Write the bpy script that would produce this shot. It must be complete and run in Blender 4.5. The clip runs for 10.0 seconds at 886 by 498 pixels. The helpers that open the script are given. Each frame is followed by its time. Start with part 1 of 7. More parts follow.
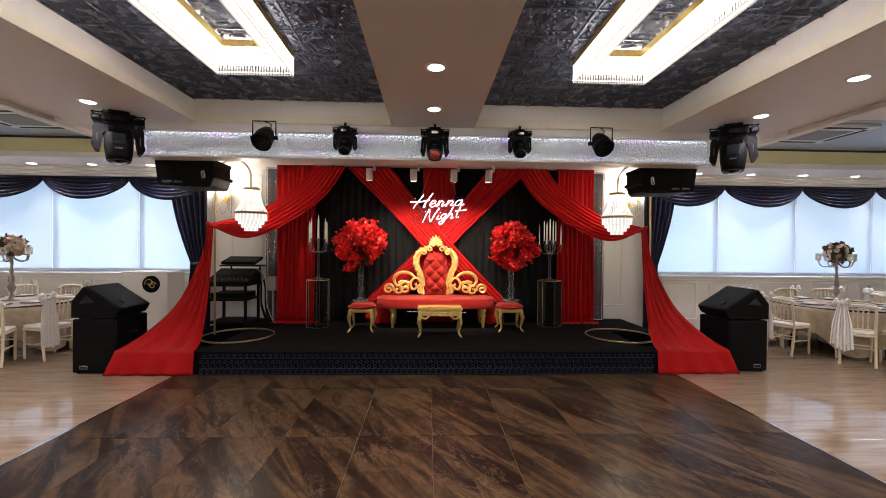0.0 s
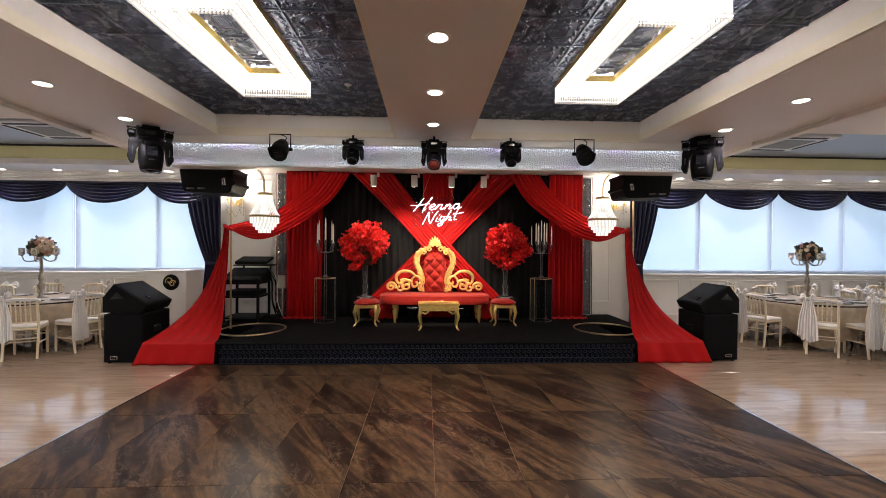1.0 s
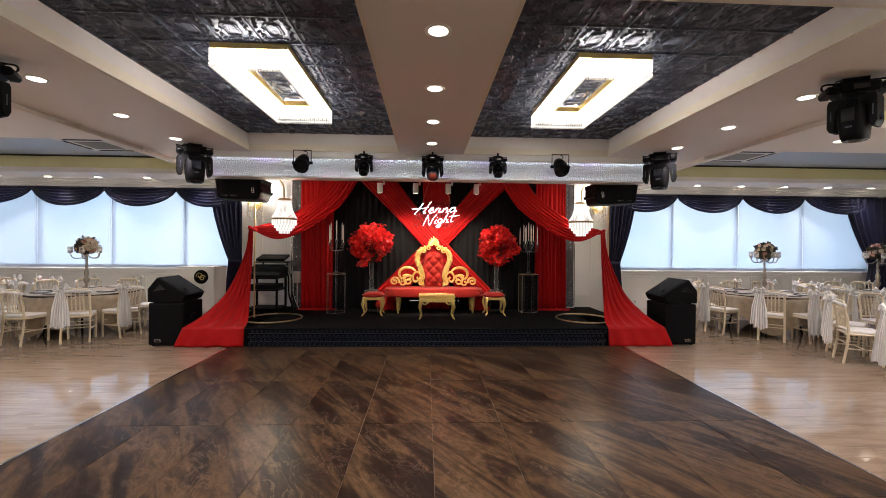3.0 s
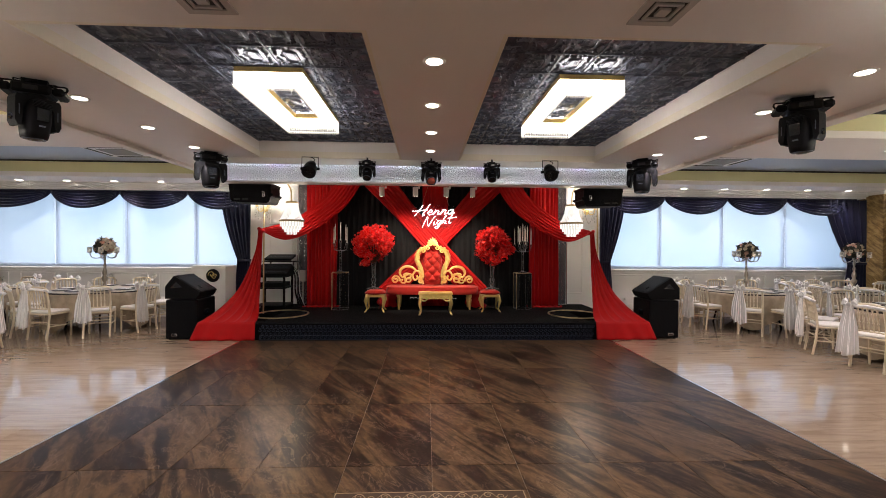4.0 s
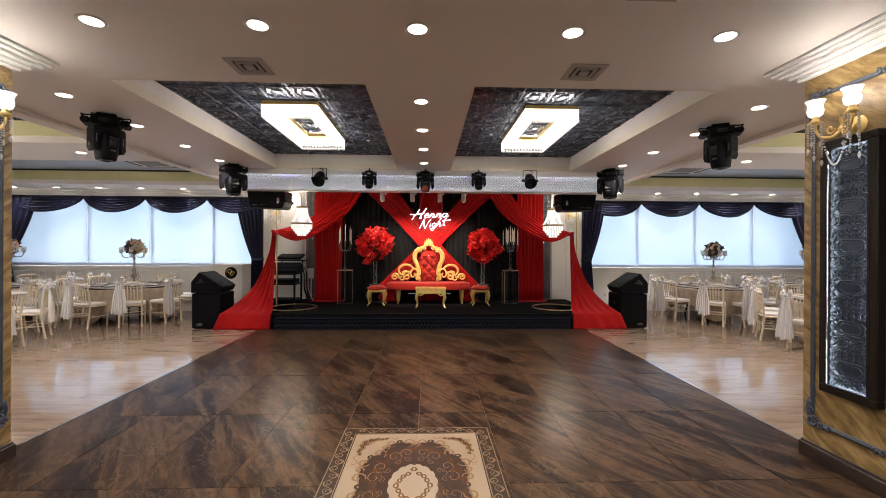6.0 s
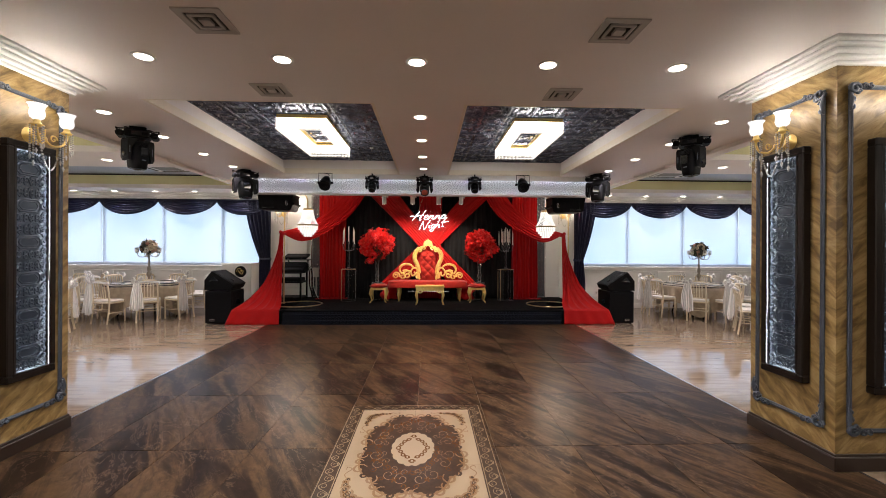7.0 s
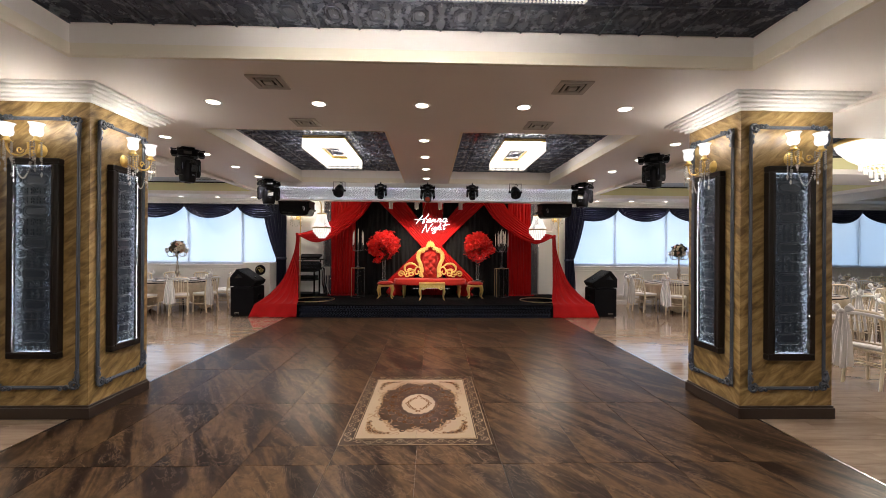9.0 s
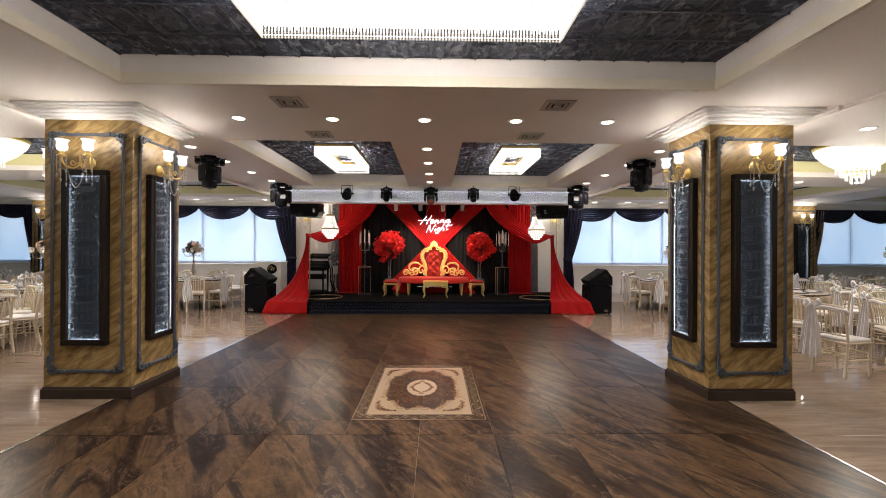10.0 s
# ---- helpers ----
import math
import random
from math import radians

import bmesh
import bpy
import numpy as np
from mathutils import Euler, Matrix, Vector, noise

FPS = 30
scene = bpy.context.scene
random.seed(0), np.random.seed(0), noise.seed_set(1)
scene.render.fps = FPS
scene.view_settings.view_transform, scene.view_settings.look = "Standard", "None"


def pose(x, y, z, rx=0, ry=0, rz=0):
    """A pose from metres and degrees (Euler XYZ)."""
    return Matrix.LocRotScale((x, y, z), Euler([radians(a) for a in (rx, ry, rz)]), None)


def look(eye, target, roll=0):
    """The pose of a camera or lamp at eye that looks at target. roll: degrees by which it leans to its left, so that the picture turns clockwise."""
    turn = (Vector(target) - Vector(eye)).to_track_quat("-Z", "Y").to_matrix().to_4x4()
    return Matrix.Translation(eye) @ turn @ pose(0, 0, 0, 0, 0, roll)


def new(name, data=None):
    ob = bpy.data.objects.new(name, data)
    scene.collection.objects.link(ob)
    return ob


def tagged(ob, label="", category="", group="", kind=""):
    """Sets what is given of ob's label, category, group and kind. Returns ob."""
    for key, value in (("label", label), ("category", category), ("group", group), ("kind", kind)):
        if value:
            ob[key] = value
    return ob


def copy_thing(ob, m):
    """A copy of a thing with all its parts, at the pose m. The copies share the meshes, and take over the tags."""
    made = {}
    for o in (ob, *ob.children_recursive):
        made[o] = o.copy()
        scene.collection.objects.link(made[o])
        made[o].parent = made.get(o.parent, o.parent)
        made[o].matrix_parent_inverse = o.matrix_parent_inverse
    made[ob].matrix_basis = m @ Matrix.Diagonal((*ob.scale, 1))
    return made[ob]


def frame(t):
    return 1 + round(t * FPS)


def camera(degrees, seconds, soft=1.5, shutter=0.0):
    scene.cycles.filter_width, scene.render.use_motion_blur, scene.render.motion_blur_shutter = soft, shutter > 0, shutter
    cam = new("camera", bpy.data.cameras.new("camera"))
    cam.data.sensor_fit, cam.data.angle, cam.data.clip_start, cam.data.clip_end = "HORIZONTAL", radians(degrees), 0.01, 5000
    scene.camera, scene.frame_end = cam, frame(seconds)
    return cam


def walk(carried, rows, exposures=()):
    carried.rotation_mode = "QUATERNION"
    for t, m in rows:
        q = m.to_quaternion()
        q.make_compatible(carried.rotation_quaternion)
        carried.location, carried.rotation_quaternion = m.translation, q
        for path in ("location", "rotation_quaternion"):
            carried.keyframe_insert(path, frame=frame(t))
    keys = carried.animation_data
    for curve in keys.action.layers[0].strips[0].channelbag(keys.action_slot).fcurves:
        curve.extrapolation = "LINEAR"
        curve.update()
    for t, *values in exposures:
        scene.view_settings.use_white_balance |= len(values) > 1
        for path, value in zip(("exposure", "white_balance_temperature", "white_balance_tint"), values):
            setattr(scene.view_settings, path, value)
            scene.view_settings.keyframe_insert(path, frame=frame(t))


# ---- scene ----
cam = camera(94.3, 10.0, soft=0.9)
PATH = [
    (0, (-0.057, -1.277, 1.678), (0.019, 0.721, 1.664), 0.5),
    (0.5, (-0.07, -1.542, 1.68), (0.009, 0.457, 1.668), 0.5),
    (1, (-0.071, -1.796, 1.682), (0.01, 0.202, 1.669), 0.4),
    (1.5, (-0.087, -2.042, 1.684), (-0.004, -0.043, 1.669), 0.5),
    (2, (-0.094, -2.276, 1.68), (-0.01, -0.278, 1.666), 0.5),
    (2.5, (-0.084, -2.506, 1.674), (-0.001, -0.508, 1.66), 0.5),
    (4, (-0.054, -3.206, 1.655), (0.028, -1.208, 1.645), 0.4),
    (4.5, (-0.047, -3.435, 1.653), (0.035, -1.436, 1.644), 0.4),
    (5, (-0.014, -3.664, 1.652), (0.063, -1.665, 1.644), 0.3),
    (5.5, (0.042, -3.895, 1.637), (0.115, -1.896, 1.632), 0.3),
    (7, (0.101, -4.66, 1.608), (0.172, -2.661, 1.608), 0.3),
    (7.5, (0.086, -4.9, 1.611), (0.156, -2.902, 1.613), 0.3),
    (8, (0.085, -5.142, 1.607), (0.153, -3.143, 1.61), 0.3),
    (8.5, (0.102, -5.385, 1.601), (0.166, -3.386, 1.606), 0.3),
    (9, (0.102, -5.63, 1.605), (0.161, -3.631, 1.609), 0.4),
    (9.5, (0.107, -5.874, 1.608), (0.159, -3.875, 1.61), 0.3),
    (10, (0.133, -6.123, 1.606), (0.17, -4.124, 1.608), 0.3),
]
walk(cam, [(t, look(eye, target, roll)) for t, eye, target, roll in PATH])

# ---- world and light ----
world = bpy.data.worlds.new("world")
scene.world = world
world.use_nodes = True
sky = world.node_tree.nodes.new("ShaderNodeTexSky")
sky.sky_type, sky.sun_disc, sky.sun_elevation, sky.sun_rotation = "NISHITA", False, radians(40), radians(200)
world.node_tree.links.new(sky.outputs["Color"], world.node_tree.nodes["Background"].inputs["Color"])
world.node_tree.nodes["Background"].inputs["Strength"].default_value = 0.1
scene.view_settings.exposure = 0.50
DOWNLIGHT_W, DOWNLIGHT_COLOR = 64.0, (1.0, 0.885, 0.945)
CRYSTAL_GLOW, DAY_GLOW, LED_GLOW = 19.0, 1.34, 42.0


def spot_lamp(name, x, y, z, watts, color, size=radians(125), blend=0.9, target=None, radius=0.05):
    data = bpy.data.lights.new(name, "SPOT")
    data.energy, data.color, data.spot_size, data.spot_blend, data.shadow_soft_size = watts, color, size, blend, radius
    ob = new(name, data)
    ob.matrix_world = look((x, y, z), target or (x, y + 0.0001, z - 1))
    return ob


# ---- materials ----
def material(name, color, rough=0.5, metal=0.0, vary=0.12, scale=6.0, bump=0.0, bump_scale=80.0, coat=0.0, rand=0.0,
             sheen=0.0, spec=0.5):
    m = bpy.data.materials.new(name)
    m.use_nodes = True
    t = m.node_tree
    b = t.nodes["Principled BSDF"]
    b.inputs["Roughness"].default_value, b.inputs["Metallic"].default_value = rough, metal
    b.inputs["Coat Weight"].default_value, b.inputs["Sheen Weight"].default_value = coat, sheen
    b.inputs["Specular IOR Level"].default_value = spec
    co = t.nodes.new("ShaderNodeTexCoord").outputs["Object"]
    n = t.nodes.new("ShaderNodeTexNoise")
    n.inputs["Scale"].default_value, n.inputs["Detail"].default_value = scale, 5
    t.links.new(co, n.inputs["Vector"])
    mix = t.nodes.new("ShaderNodeMix")
    mix.data_type = "RGBA"
    t.links.new(n.outputs["Fac"], mix.inputs["Factor"])
    mix.inputs["A"].default_value = (*[c * (1 - vary) for c in color], 1)
    mix.inputs["B"].default_value = (*[min(1, c * (1 + vary)) for c in color], 1)
    out = mix.outputs["Result"]
    if rand:
        hsv = t.nodes.new("ShaderNodeHueSaturation")
        info = t.nodes.new("ShaderNodeObjectInfo")
        mr = t.nodes.new("ShaderNodeMapRange")
        mr.inputs["To Min"].default_value, mr.inputs["To Max"].default_value = 1 - rand, 1 + rand
        t.links.new(info.outputs["Random"], mr.inputs["Value"])
        t.links.new(mr.outputs["Result"], hsv.inputs["Value"])
        t.links.new(out, hsv.inputs["Color"])
        out = hsv.outputs["Color"]
    t.links.new(out, b.inputs["Base Color"])
    mr = t.nodes.new("ShaderNodeMapRange")
    mr.inputs["To Min"].default_value, mr.inputs["To Max"].default_value = rough * 0.85, min(1, rough * 1.15)
    t.links.new(n.outputs["Fac"], mr.inputs["Value"])
    t.links.new(mr.outputs["Result"], b.inputs["Roughness"])
    if bump:
        n2 = t.nodes.new("ShaderNodeTexNoise")
        n2.inputs["Scale"].default_value = bump_scale
        t.links.new(co, n2.inputs["Vector"])
        bp = t.nodes.new("ShaderNodeBump")
        bp.inputs["Strength"].default_value, bp.inputs["Distance"].default_value = bump, 0.01
        t.links.new(n2.outputs["Fac"], bp.inputs["Height"])
        t.links.new(bp.outputs["Normal"], b.inputs["Normal"])
    return m


def glow(name, color, strength):
    m = bpy.data.materials.new(name)
    m.use_nodes = True
    t = m.node_tree
    t.nodes.remove(t.nodes["Principled BSDF"])
    e = t.nodes.new("ShaderNodeEmission")
    e.inputs["Color"].default_value, e.inputs["Strength"].default_value = (*color, 1), strength
    t.links.new(e.outputs["Emission"], t.nodes["Material Output"].inputs["Surface"])
    return m


def streaked(name, dark, mid, light, rough, angle, stretch, scale, coat=0.0, spec=0.5, upright=False, bump=0.04):
    """Stone or wood with long streaks: a noise drawn out along one direction of the floor."""
    m = bpy.data.materials.new(name)
    m.use_nodes = True
    t = m.node_tree
    b = t.nodes["Principled BSDF"]
    b.inputs["Roughness"].default_value, b.inputs["Coat Weight"].default_value = rough, coat
    b.inputs["Specular IOR Level"].default_value = spec
    geo = t.nodes.new("ShaderNodeNewGeometry")
    info = t.nodes.new("ShaderNodeObjectInfo")
    rnd = t.nodes.new("ShaderNodeVectorMath")
    rnd.operation = "SCALE"
    rnd.inputs[0].default_value = (37.0, 91.0, 13.0)
    t.links.new(info.outputs["Random"], rnd.inputs["Scale"])
    add = t.nodes.new("ShaderNodeVectorMath")
    t.links.new(geo.outputs["Position"], add.inputs[0])
    t.links.new(rnd.outputs["Vector"], add.inputs[1])
    turn = t.nodes.new("ShaderNodeVectorRotate")
    turn.rotation_type = "Z_AXIS"
    turn.inputs["Angle"].default_value = -angle
    src = add.outputs["Vector"]
    if upright:
        sep, com, sm = t.nodes.new("ShaderNodeSeparateXYZ"), t.nodes.new("ShaderNodeCombineXYZ"), t.nodes.new("ShaderNodeMath")
        t.links.new(src, sep.inputs[0])
        t.links.new(sep.outputs["X"], sm.inputs[0]), t.links.new(sep.outputs["Y"], sm.inputs[1])
        t.links.new(sm.outputs[0], com.inputs["X"]), t.links.new(sep.outputs["Z"], com.inputs["Y"])
        src = com.outputs[0]
    t.links.new(src, turn.inputs["Vector"])
    mp = t.nodes.new("ShaderNodeMapping")
    mp.inputs["Scale"].default_value = (scale / stretch, scale, scale)
    t.links.new(turn.outputs["Vector"], mp.inputs["Vector"])
    n = t.nodes.new("ShaderNodeTexNoise")
    n.inputs["Scale"].default_value, n.inputs["Detail"].default_value, n.inputs["Distortion"].default_value = 1.0, 8, 0.6
    n.inputs["Roughness"].default_value = 0.62
    t.links.new(mp.outputs["Vector"], n.inputs["Vector"])
    r = t.nodes.new("ShaderNodeValToRGB")
    els = r.color_ramp.elements
    els[0].position, els[0].color = 0.36, (*dark, 1)
    els[1].position, els[1].color = 0.68, (*light, 1)
    e = els.new(0.5)
    e.color = (*mid, 1)
    t.links.new(n.outputs["Fac"], r.inputs["Fac"])
    out = r.outputs["Color"]
    t.links.new(out, b.inputs["Base Color"])
    n2 = t.nodes.new("ShaderNodeTexNoise")
    n2.inputs["Scale"].default_value, n2.inputs["Detail"].default_value = 3.0, 4
    t.links.new(geo.outputs["Position"], n2.inputs["Vector"])
    mr = t.nodes.new("ShaderNodeMapRange")
    mr.inputs["To Min"].default_value, mr.inputs["To Max"].default_value = rough * 0.7, rough * 1.4
    t.links.new(n2.outputs["Fac"], mr.inputs["Value"])
    t.links.new(mr.outputs["Result"], b.inputs["Roughness"])
    bp = t.nodes.new("ShaderNodeBump")
    bp.inputs["Strength"].default_value, bp.inputs["Distance"].default_value = bump, 0.01
    t.links.new(n.outputs["Fac"], bp.inputs["Height"])
    t.links.new(bp.outputs["Normal"], b.inputs["Normal"])
    return m


def clear(name, color=(1, 1, 1), rough=0.02, solid=0.12):
    """Thin clear acrylic or crystal: mostly see-through, with gloss at grazing angles."""
    m = bpy.data.materials.new(name)
    m.use_nodes = True
    t = m.node_tree
    b = t.nodes["Principled BSDF"]
    b.inputs["Base Color"].default_value, b.inputs["Roughness"].default_value = (*color, 1), rough
    tr = t.nodes.new("ShaderNodeBsdfTransparent")
    mix = t.nodes.new("ShaderNodeMixShader")
    fr = t.nodes.new("ShaderNodeFresnel")
    fr.inputs["IOR"].default_value = 1.5
    ad = t.nodes.new("ShaderNodeMath")
    ad.inputs[1].default_value = solid
    t.links.new(fr.outputs["Fac"], ad.inputs[0])
    t.links.new(ad.outputs[0], mix.inputs["Fac"])
    t.links.new(tr.outputs["BSDF"], mix.inputs[1])
    t.links.new(b.outputs["BSDF"], mix.inputs[2])
    t.links.new(mix.outputs["Shader"], t.nodes["Material Output"].inputs["Surface"])
    return m


def brown_marble(name, angle):
    """Dark brown stone: broad soft diagonal bands, cloudy mottling and fine pale veins, different in each tile."""
    m = bpy.data.materials.new(name)
    m.use_nodes = True
    t = m.node_tree
    node, link = t.nodes.new, t.links.new
    b = t.nodes["Principled BSDF"]
    b.inputs["Specular IOR Level"].default_value = 0.085
    geo, info = node("ShaderNodeNewGeometry"), node("ShaderNodeObjectInfo")
    rnd, add, turn = node("ShaderNodeVectorMath"), node("ShaderNodeVectorMath"), node("ShaderNodeVectorRotate")
    rnd.operation = "SCALE"
    rnd.inputs[0].default_value = (37.0, 91.0, 13.0)
    link(info.outputs["Random"], rnd.inputs["Scale"])
    link(geo.outputs["Position"], add.inputs[0]), link(rnd.outputs["Vector"], add.inputs[1])
    turn.rotation_type = "Z_AXIS"
    turn.inputs["Angle"].default_value = -angle
    link(add.outputs["Vector"], turn.inputs["Vector"])

    def noise(sx, sy, detail, rough, warp):
        mp, n = node("ShaderNodeMapping"), node("ShaderNodeTexNoise")
        mp.inputs["Scale"].default_value = (sx, sy, sy)
        link(turn.outputs["Vector"], mp.inputs["Vector"])
        link(mp.outputs["Vector"], n.inputs["Vector"])
        n.inputs["Scale"].default_value, n.inputs["Detail"].default_value = 1.0, detail
        n.inputs["Roughness"].default_value, n.inputs["Distortion"].default_value = rough, warp
        return n.outputs["Fac"]

    def ramp(fac, *stops):
        r = node("ShaderNodeValToRGB")
        els = r.color_ramp.elements
        els[0].position, els[0].color = stops[0][0], (*stops[0][1], 1)
        els[1].position, els[1].color = stops[-1][0], (*stops[-1][1], 1)
        for p, c in stops[1:-1]:
            els.new(p).color = (*c, 1)
        link(fac, r.inputs["Fac"])
        return r.outputs["Color"]

    bands = noise(0.80, 4.6, 7, 0.56, 0.8)
    col = ramp(bands, (0.36, (0.0125, 0.0071, 0.0050)), (0.45, (0.0200, 0.0114, 0.0076)), (0.49, (0.039, 0.0222, 0.0122)),
               (0.54, (0.064, 0.0370, 0.0184)), (0.59, (0.076, 0.0446, 0.0220)), (0.63, (0.046, 0.0266, 0.0143)), (0.72, (0.0215, 0.0124, 0.0080)))
    cloud = noise(9.0, 16.0, 8, 0.65, 0.3)
    hs, mr = node("ShaderNodeHueSaturation"), node("ShaderNodeMapRange")
    mr.inputs["From Min"].default_value, mr.inputs["From Max"].default_value = 0.32, 0.68
    mr.inputs["To Min"].default_value, mr.inputs["To Max"].default_value = 0.62, 1.46
    link(cloud, mr.inputs["Value"]), link(mr.outputs["Result"], hs.inputs["Value"]), link(col, hs.inputs["Color"])
    veins = ramp(noise(2.6, 6.5, 9, 0.66, 1.1), (0.482, (0, 0, 0)), (0.503, (1, 1, 1)), (0.522, (0, 0, 0)))
    patches = ramp(noise(1.4, 3.2, 3, 0.5, 0.4), (0.36, (0, 0, 0)), (0.60, (0.55, 0.55, 0.55)))
    ml, mix = node("ShaderNodeMath"), node("ShaderNodeMix")
    ml.operation, mix.data_type = "MULTIPLY", "RGBA"
    link(veins, ml.inputs[0]), link(patches, ml.inputs[1])
    link(ml.outputs[0], mix.inputs["Factor"]), link(hs.outputs["Color"], mix.inputs["A"])
    mix.inputs["B"].default_value = (0.170, 0.112, 0.070, 1)
    link(mix.outputs["Result"], b.inputs["Base Color"])
    rr = node("ShaderNodeMapRange")
    rr.inputs["To Min"].default_value, rr.inputs["To Max"].default_value = 0.26, 0.32
    link(cloud, rr.inputs["Value"]), link(rr.outputs["Result"], b.inputs["Roughness"])
    bp = node("ShaderNodeBump")
    bp.inputs["Strength"].default_value, bp.inputs["Distance"].default_value = 0.012, 0.01
    link(cloud, bp.inputs["Height"]), link(bp.outputs["Normal"], b.inputs["Normal"])
    return m


M_CEIL = material("ceiling_paint", (0.83, 0.785, 0.75), 0.6, vary=0.04, scale=1.5, bump=0.03, bump_scale=120)
M_CREAM = material("cream_paint", (0.80, 0.74, 0.62), 0.55, vary=0.04, scale=2, bump=0.03)
M_YELLOW = material("pale_yellow_paint", (0.72, 0.68, 0.38), 0.6, vary=0.05, scale=2)
M_BLUEGREY = material("blue_grey_ceiling", (0.40, 0.46, 0.56), 0.45, vary=0.10, scale=1.2)
M_WHITE = material("white_wall_paint", (0.80, 0.79, 0.77), 0.5, vary=0.03, scale=2, bump=0.03)
M_TIN = material("navy_pressed_tin", (0.125, 0.142, 0.195), 0.27, metal=0.4, vary=0.25, scale=8, bump=0.03, bump_scale=60)
M_BLACKSTAGE = material("black_carpet", (0.0055, 0.0055, 0.006), 0.95, vary=0.3, scale=30, bump=0.4, bump_scale=300, spec=0.06)
M_FLOOR = brown_marble("dark_marble_tile", radians(-57))
M_PLANK = streaked("cream_plank_tile", (0.210, 0.150, 0.102), (0.268, 0.196, 0.137), (0.318, 0.240, 0.172), 0.07, 0.0, 9.0, 14.0, bump=0.012)
M_GROUT = material("grout", (0.10, 0.07, 0.05), 0.9, vary=0.2, scale=40)
M_GOLDWALL = streaked("gold_sponged_plaster", (0.112, 0.065, 0.020), (0.245, 0.157, 0.054), (0.42, 0.298, 0.134), 0.38, radians(34), 3.4, 15.0, upright=True)
M_STEELBLUE = material("blue_grey_moulding", (0.055, 0.067, 0.088), 0.4, vary=0.25, scale=20)
M_DARKWOOD = material("dark_frame", (0.012, 0.008, 0.006), 0.5, vary=0.3, scale=15, spec=0.2)
M_SKIRT = material("dark_brown_skirting", (0.030, 0.019, 0.014), 0.4, vary=0.3, scale=8)
M_NAVY = material("navy_curtain_satin", (0.005, 0.0065, 0.030), 0.5, vary=0.2, scale=8, sheen=0.05, spec=0.35)
M_RED = material("red_drape_fabric", (0.40, 0.005, 0.006), 0.6, vary=0.15, scale=5, bump=0.05, bump_scale=300, spec=0.2)
M_REDVELVET = material("red_velvet", (0.31, 0.012, 0.007), 0.75, vary=0.25, scale=14, sheen=0.12, bump=0.1, bump_scale=200, spec=0.2)
M_BLACKDRAPE = material("black_drape_fabric", (0.006, 0.006, 0.007), 0.8, vary=0.3, scale=8, spec=0.2)
M_GOLD = material("gold_leaf", (0.86, 0.62, 0.22), 0.32, metal=0.72, vary=0.2, scale=25, bump=0.15, bump_scale=90)
M_BRASS = material("brushed_brass", (0.62, 0.47, 0.25), 0.3, metal=1.0, vary=0.1, scale=20)
M_BLACK = material("black_plastic", (0.0035, 0.0035, 0.0042), 0.55, vary=0.3, scale=20, bump=0.1, bump_scale=200, spec=0.10)
M_GRILL = material("black_speaker_grill", (0.0035, 0.0035, 0.0045), 0.6, vary=0.3, scale=60, bump=0.5, bump_scale=500, spec=0.10)
M_LENS = material("dark_lens", (0.01, 0.012, 0.016), 0.06, vary=0.1)
M_SILVER = material("silver_metal", (0.62, 0.62, 0.64), 0.2, metal=1.0, vary=0.1, scale=20)
M_CHAIR = material("cream_lacquer", (0.66, 0.57, 0.41), 0.35, vary=0.06, scale=12)
M_CUSHION = material("white_cushion", (0.78, 0.75, 0.70), 0.7, vary=0.05, scale=20, bump=0.1)
M_CLOTH = material("taupe_jacquard_cloth", (0.37, 0.295, 0.205), 0.40, vary=0.42, scale=11, bump=0.15, bump_scale=60, sheen=0.05)
M_CANDLE = material("white_wax", (0.8, 0.78, 0.72), 0.5, vary=0.04)
M_PLASTIC = material("white_plastic", (0.72, 0.72, 0.70), 0.4, vary=0.03)
M_VENT = material("vent_grey", (0.45, 0.42, 0.38), 0.5, vary=0.05)
# near-black colour for the shade inside vents, slots and the ceiling gap
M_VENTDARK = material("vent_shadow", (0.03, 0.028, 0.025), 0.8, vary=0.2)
M_ALU = material("white_window_frame", (0.62, 0.68, 0.76), 0.4, vary=0.03)
M_CLEAR = clear("clear_acrylic", (0.05, 0.05, 0.05), solid=0.0)
M_CRYSTAL = clear("crystal", (0.25, 0.25, 0.26), 0.05, solid=0.08)
M_GLASS = clear("window_glass", solid=0.0)
M_LAMP = glow("lamp_glass_lit", (1.0, 0.90, 0.76), 9.0)
M_SHADELIT = glow("lit_tulip_shade", (1.0, 0.94, 0.90), 0.92)
# paler, more solid crystal: lamplight on the sconce drops put into the colour
M_DROPS = clear("sparkling_crystal", (0.85, 0.83, 0.78), 0.1, solid=0.45)
M_RELIEF = material("navy_relief", (0.020, 0.028, 0.042), 0.3, metal=0.2, vary=0.3, scale=10)
M_BEADS = glow("lit_crystal_beads", (1.0, 0.92, 0.86), CRYSTAL_GLOW)
# strands glow themselves: caught lamplight, raised to brighten the recess
M_BEADS_SOFT = glow("lit_crystal_strands", (1.0, 0.92, 0.80), 2.4)
M_BEADS_BIG = glow("lit_crystal_tray_large", (1.0, 0.92, 0.85), 25.0)
# bright, half and dim glow stand for how strongly each crystal catches light
M_PRISM = glow("softly_lit_prisms", (1.0, 0.94, 0.86), 0.98)
M_PRISM_DIM = glow("dim_lit_prisms", (1.0, 0.90, 0.80), 0.55)
M_PRISM_MID = glow("half_lit_prisms", (1.0, 0.93, 0.84), 0.62)
M_LED = glow("white_led_strip", (0.86, 0.95, 1.0), LED_GLOW)
M_NEON = glow("white_neon_tube", (1.0, 0.93, 0.95), 4.5)
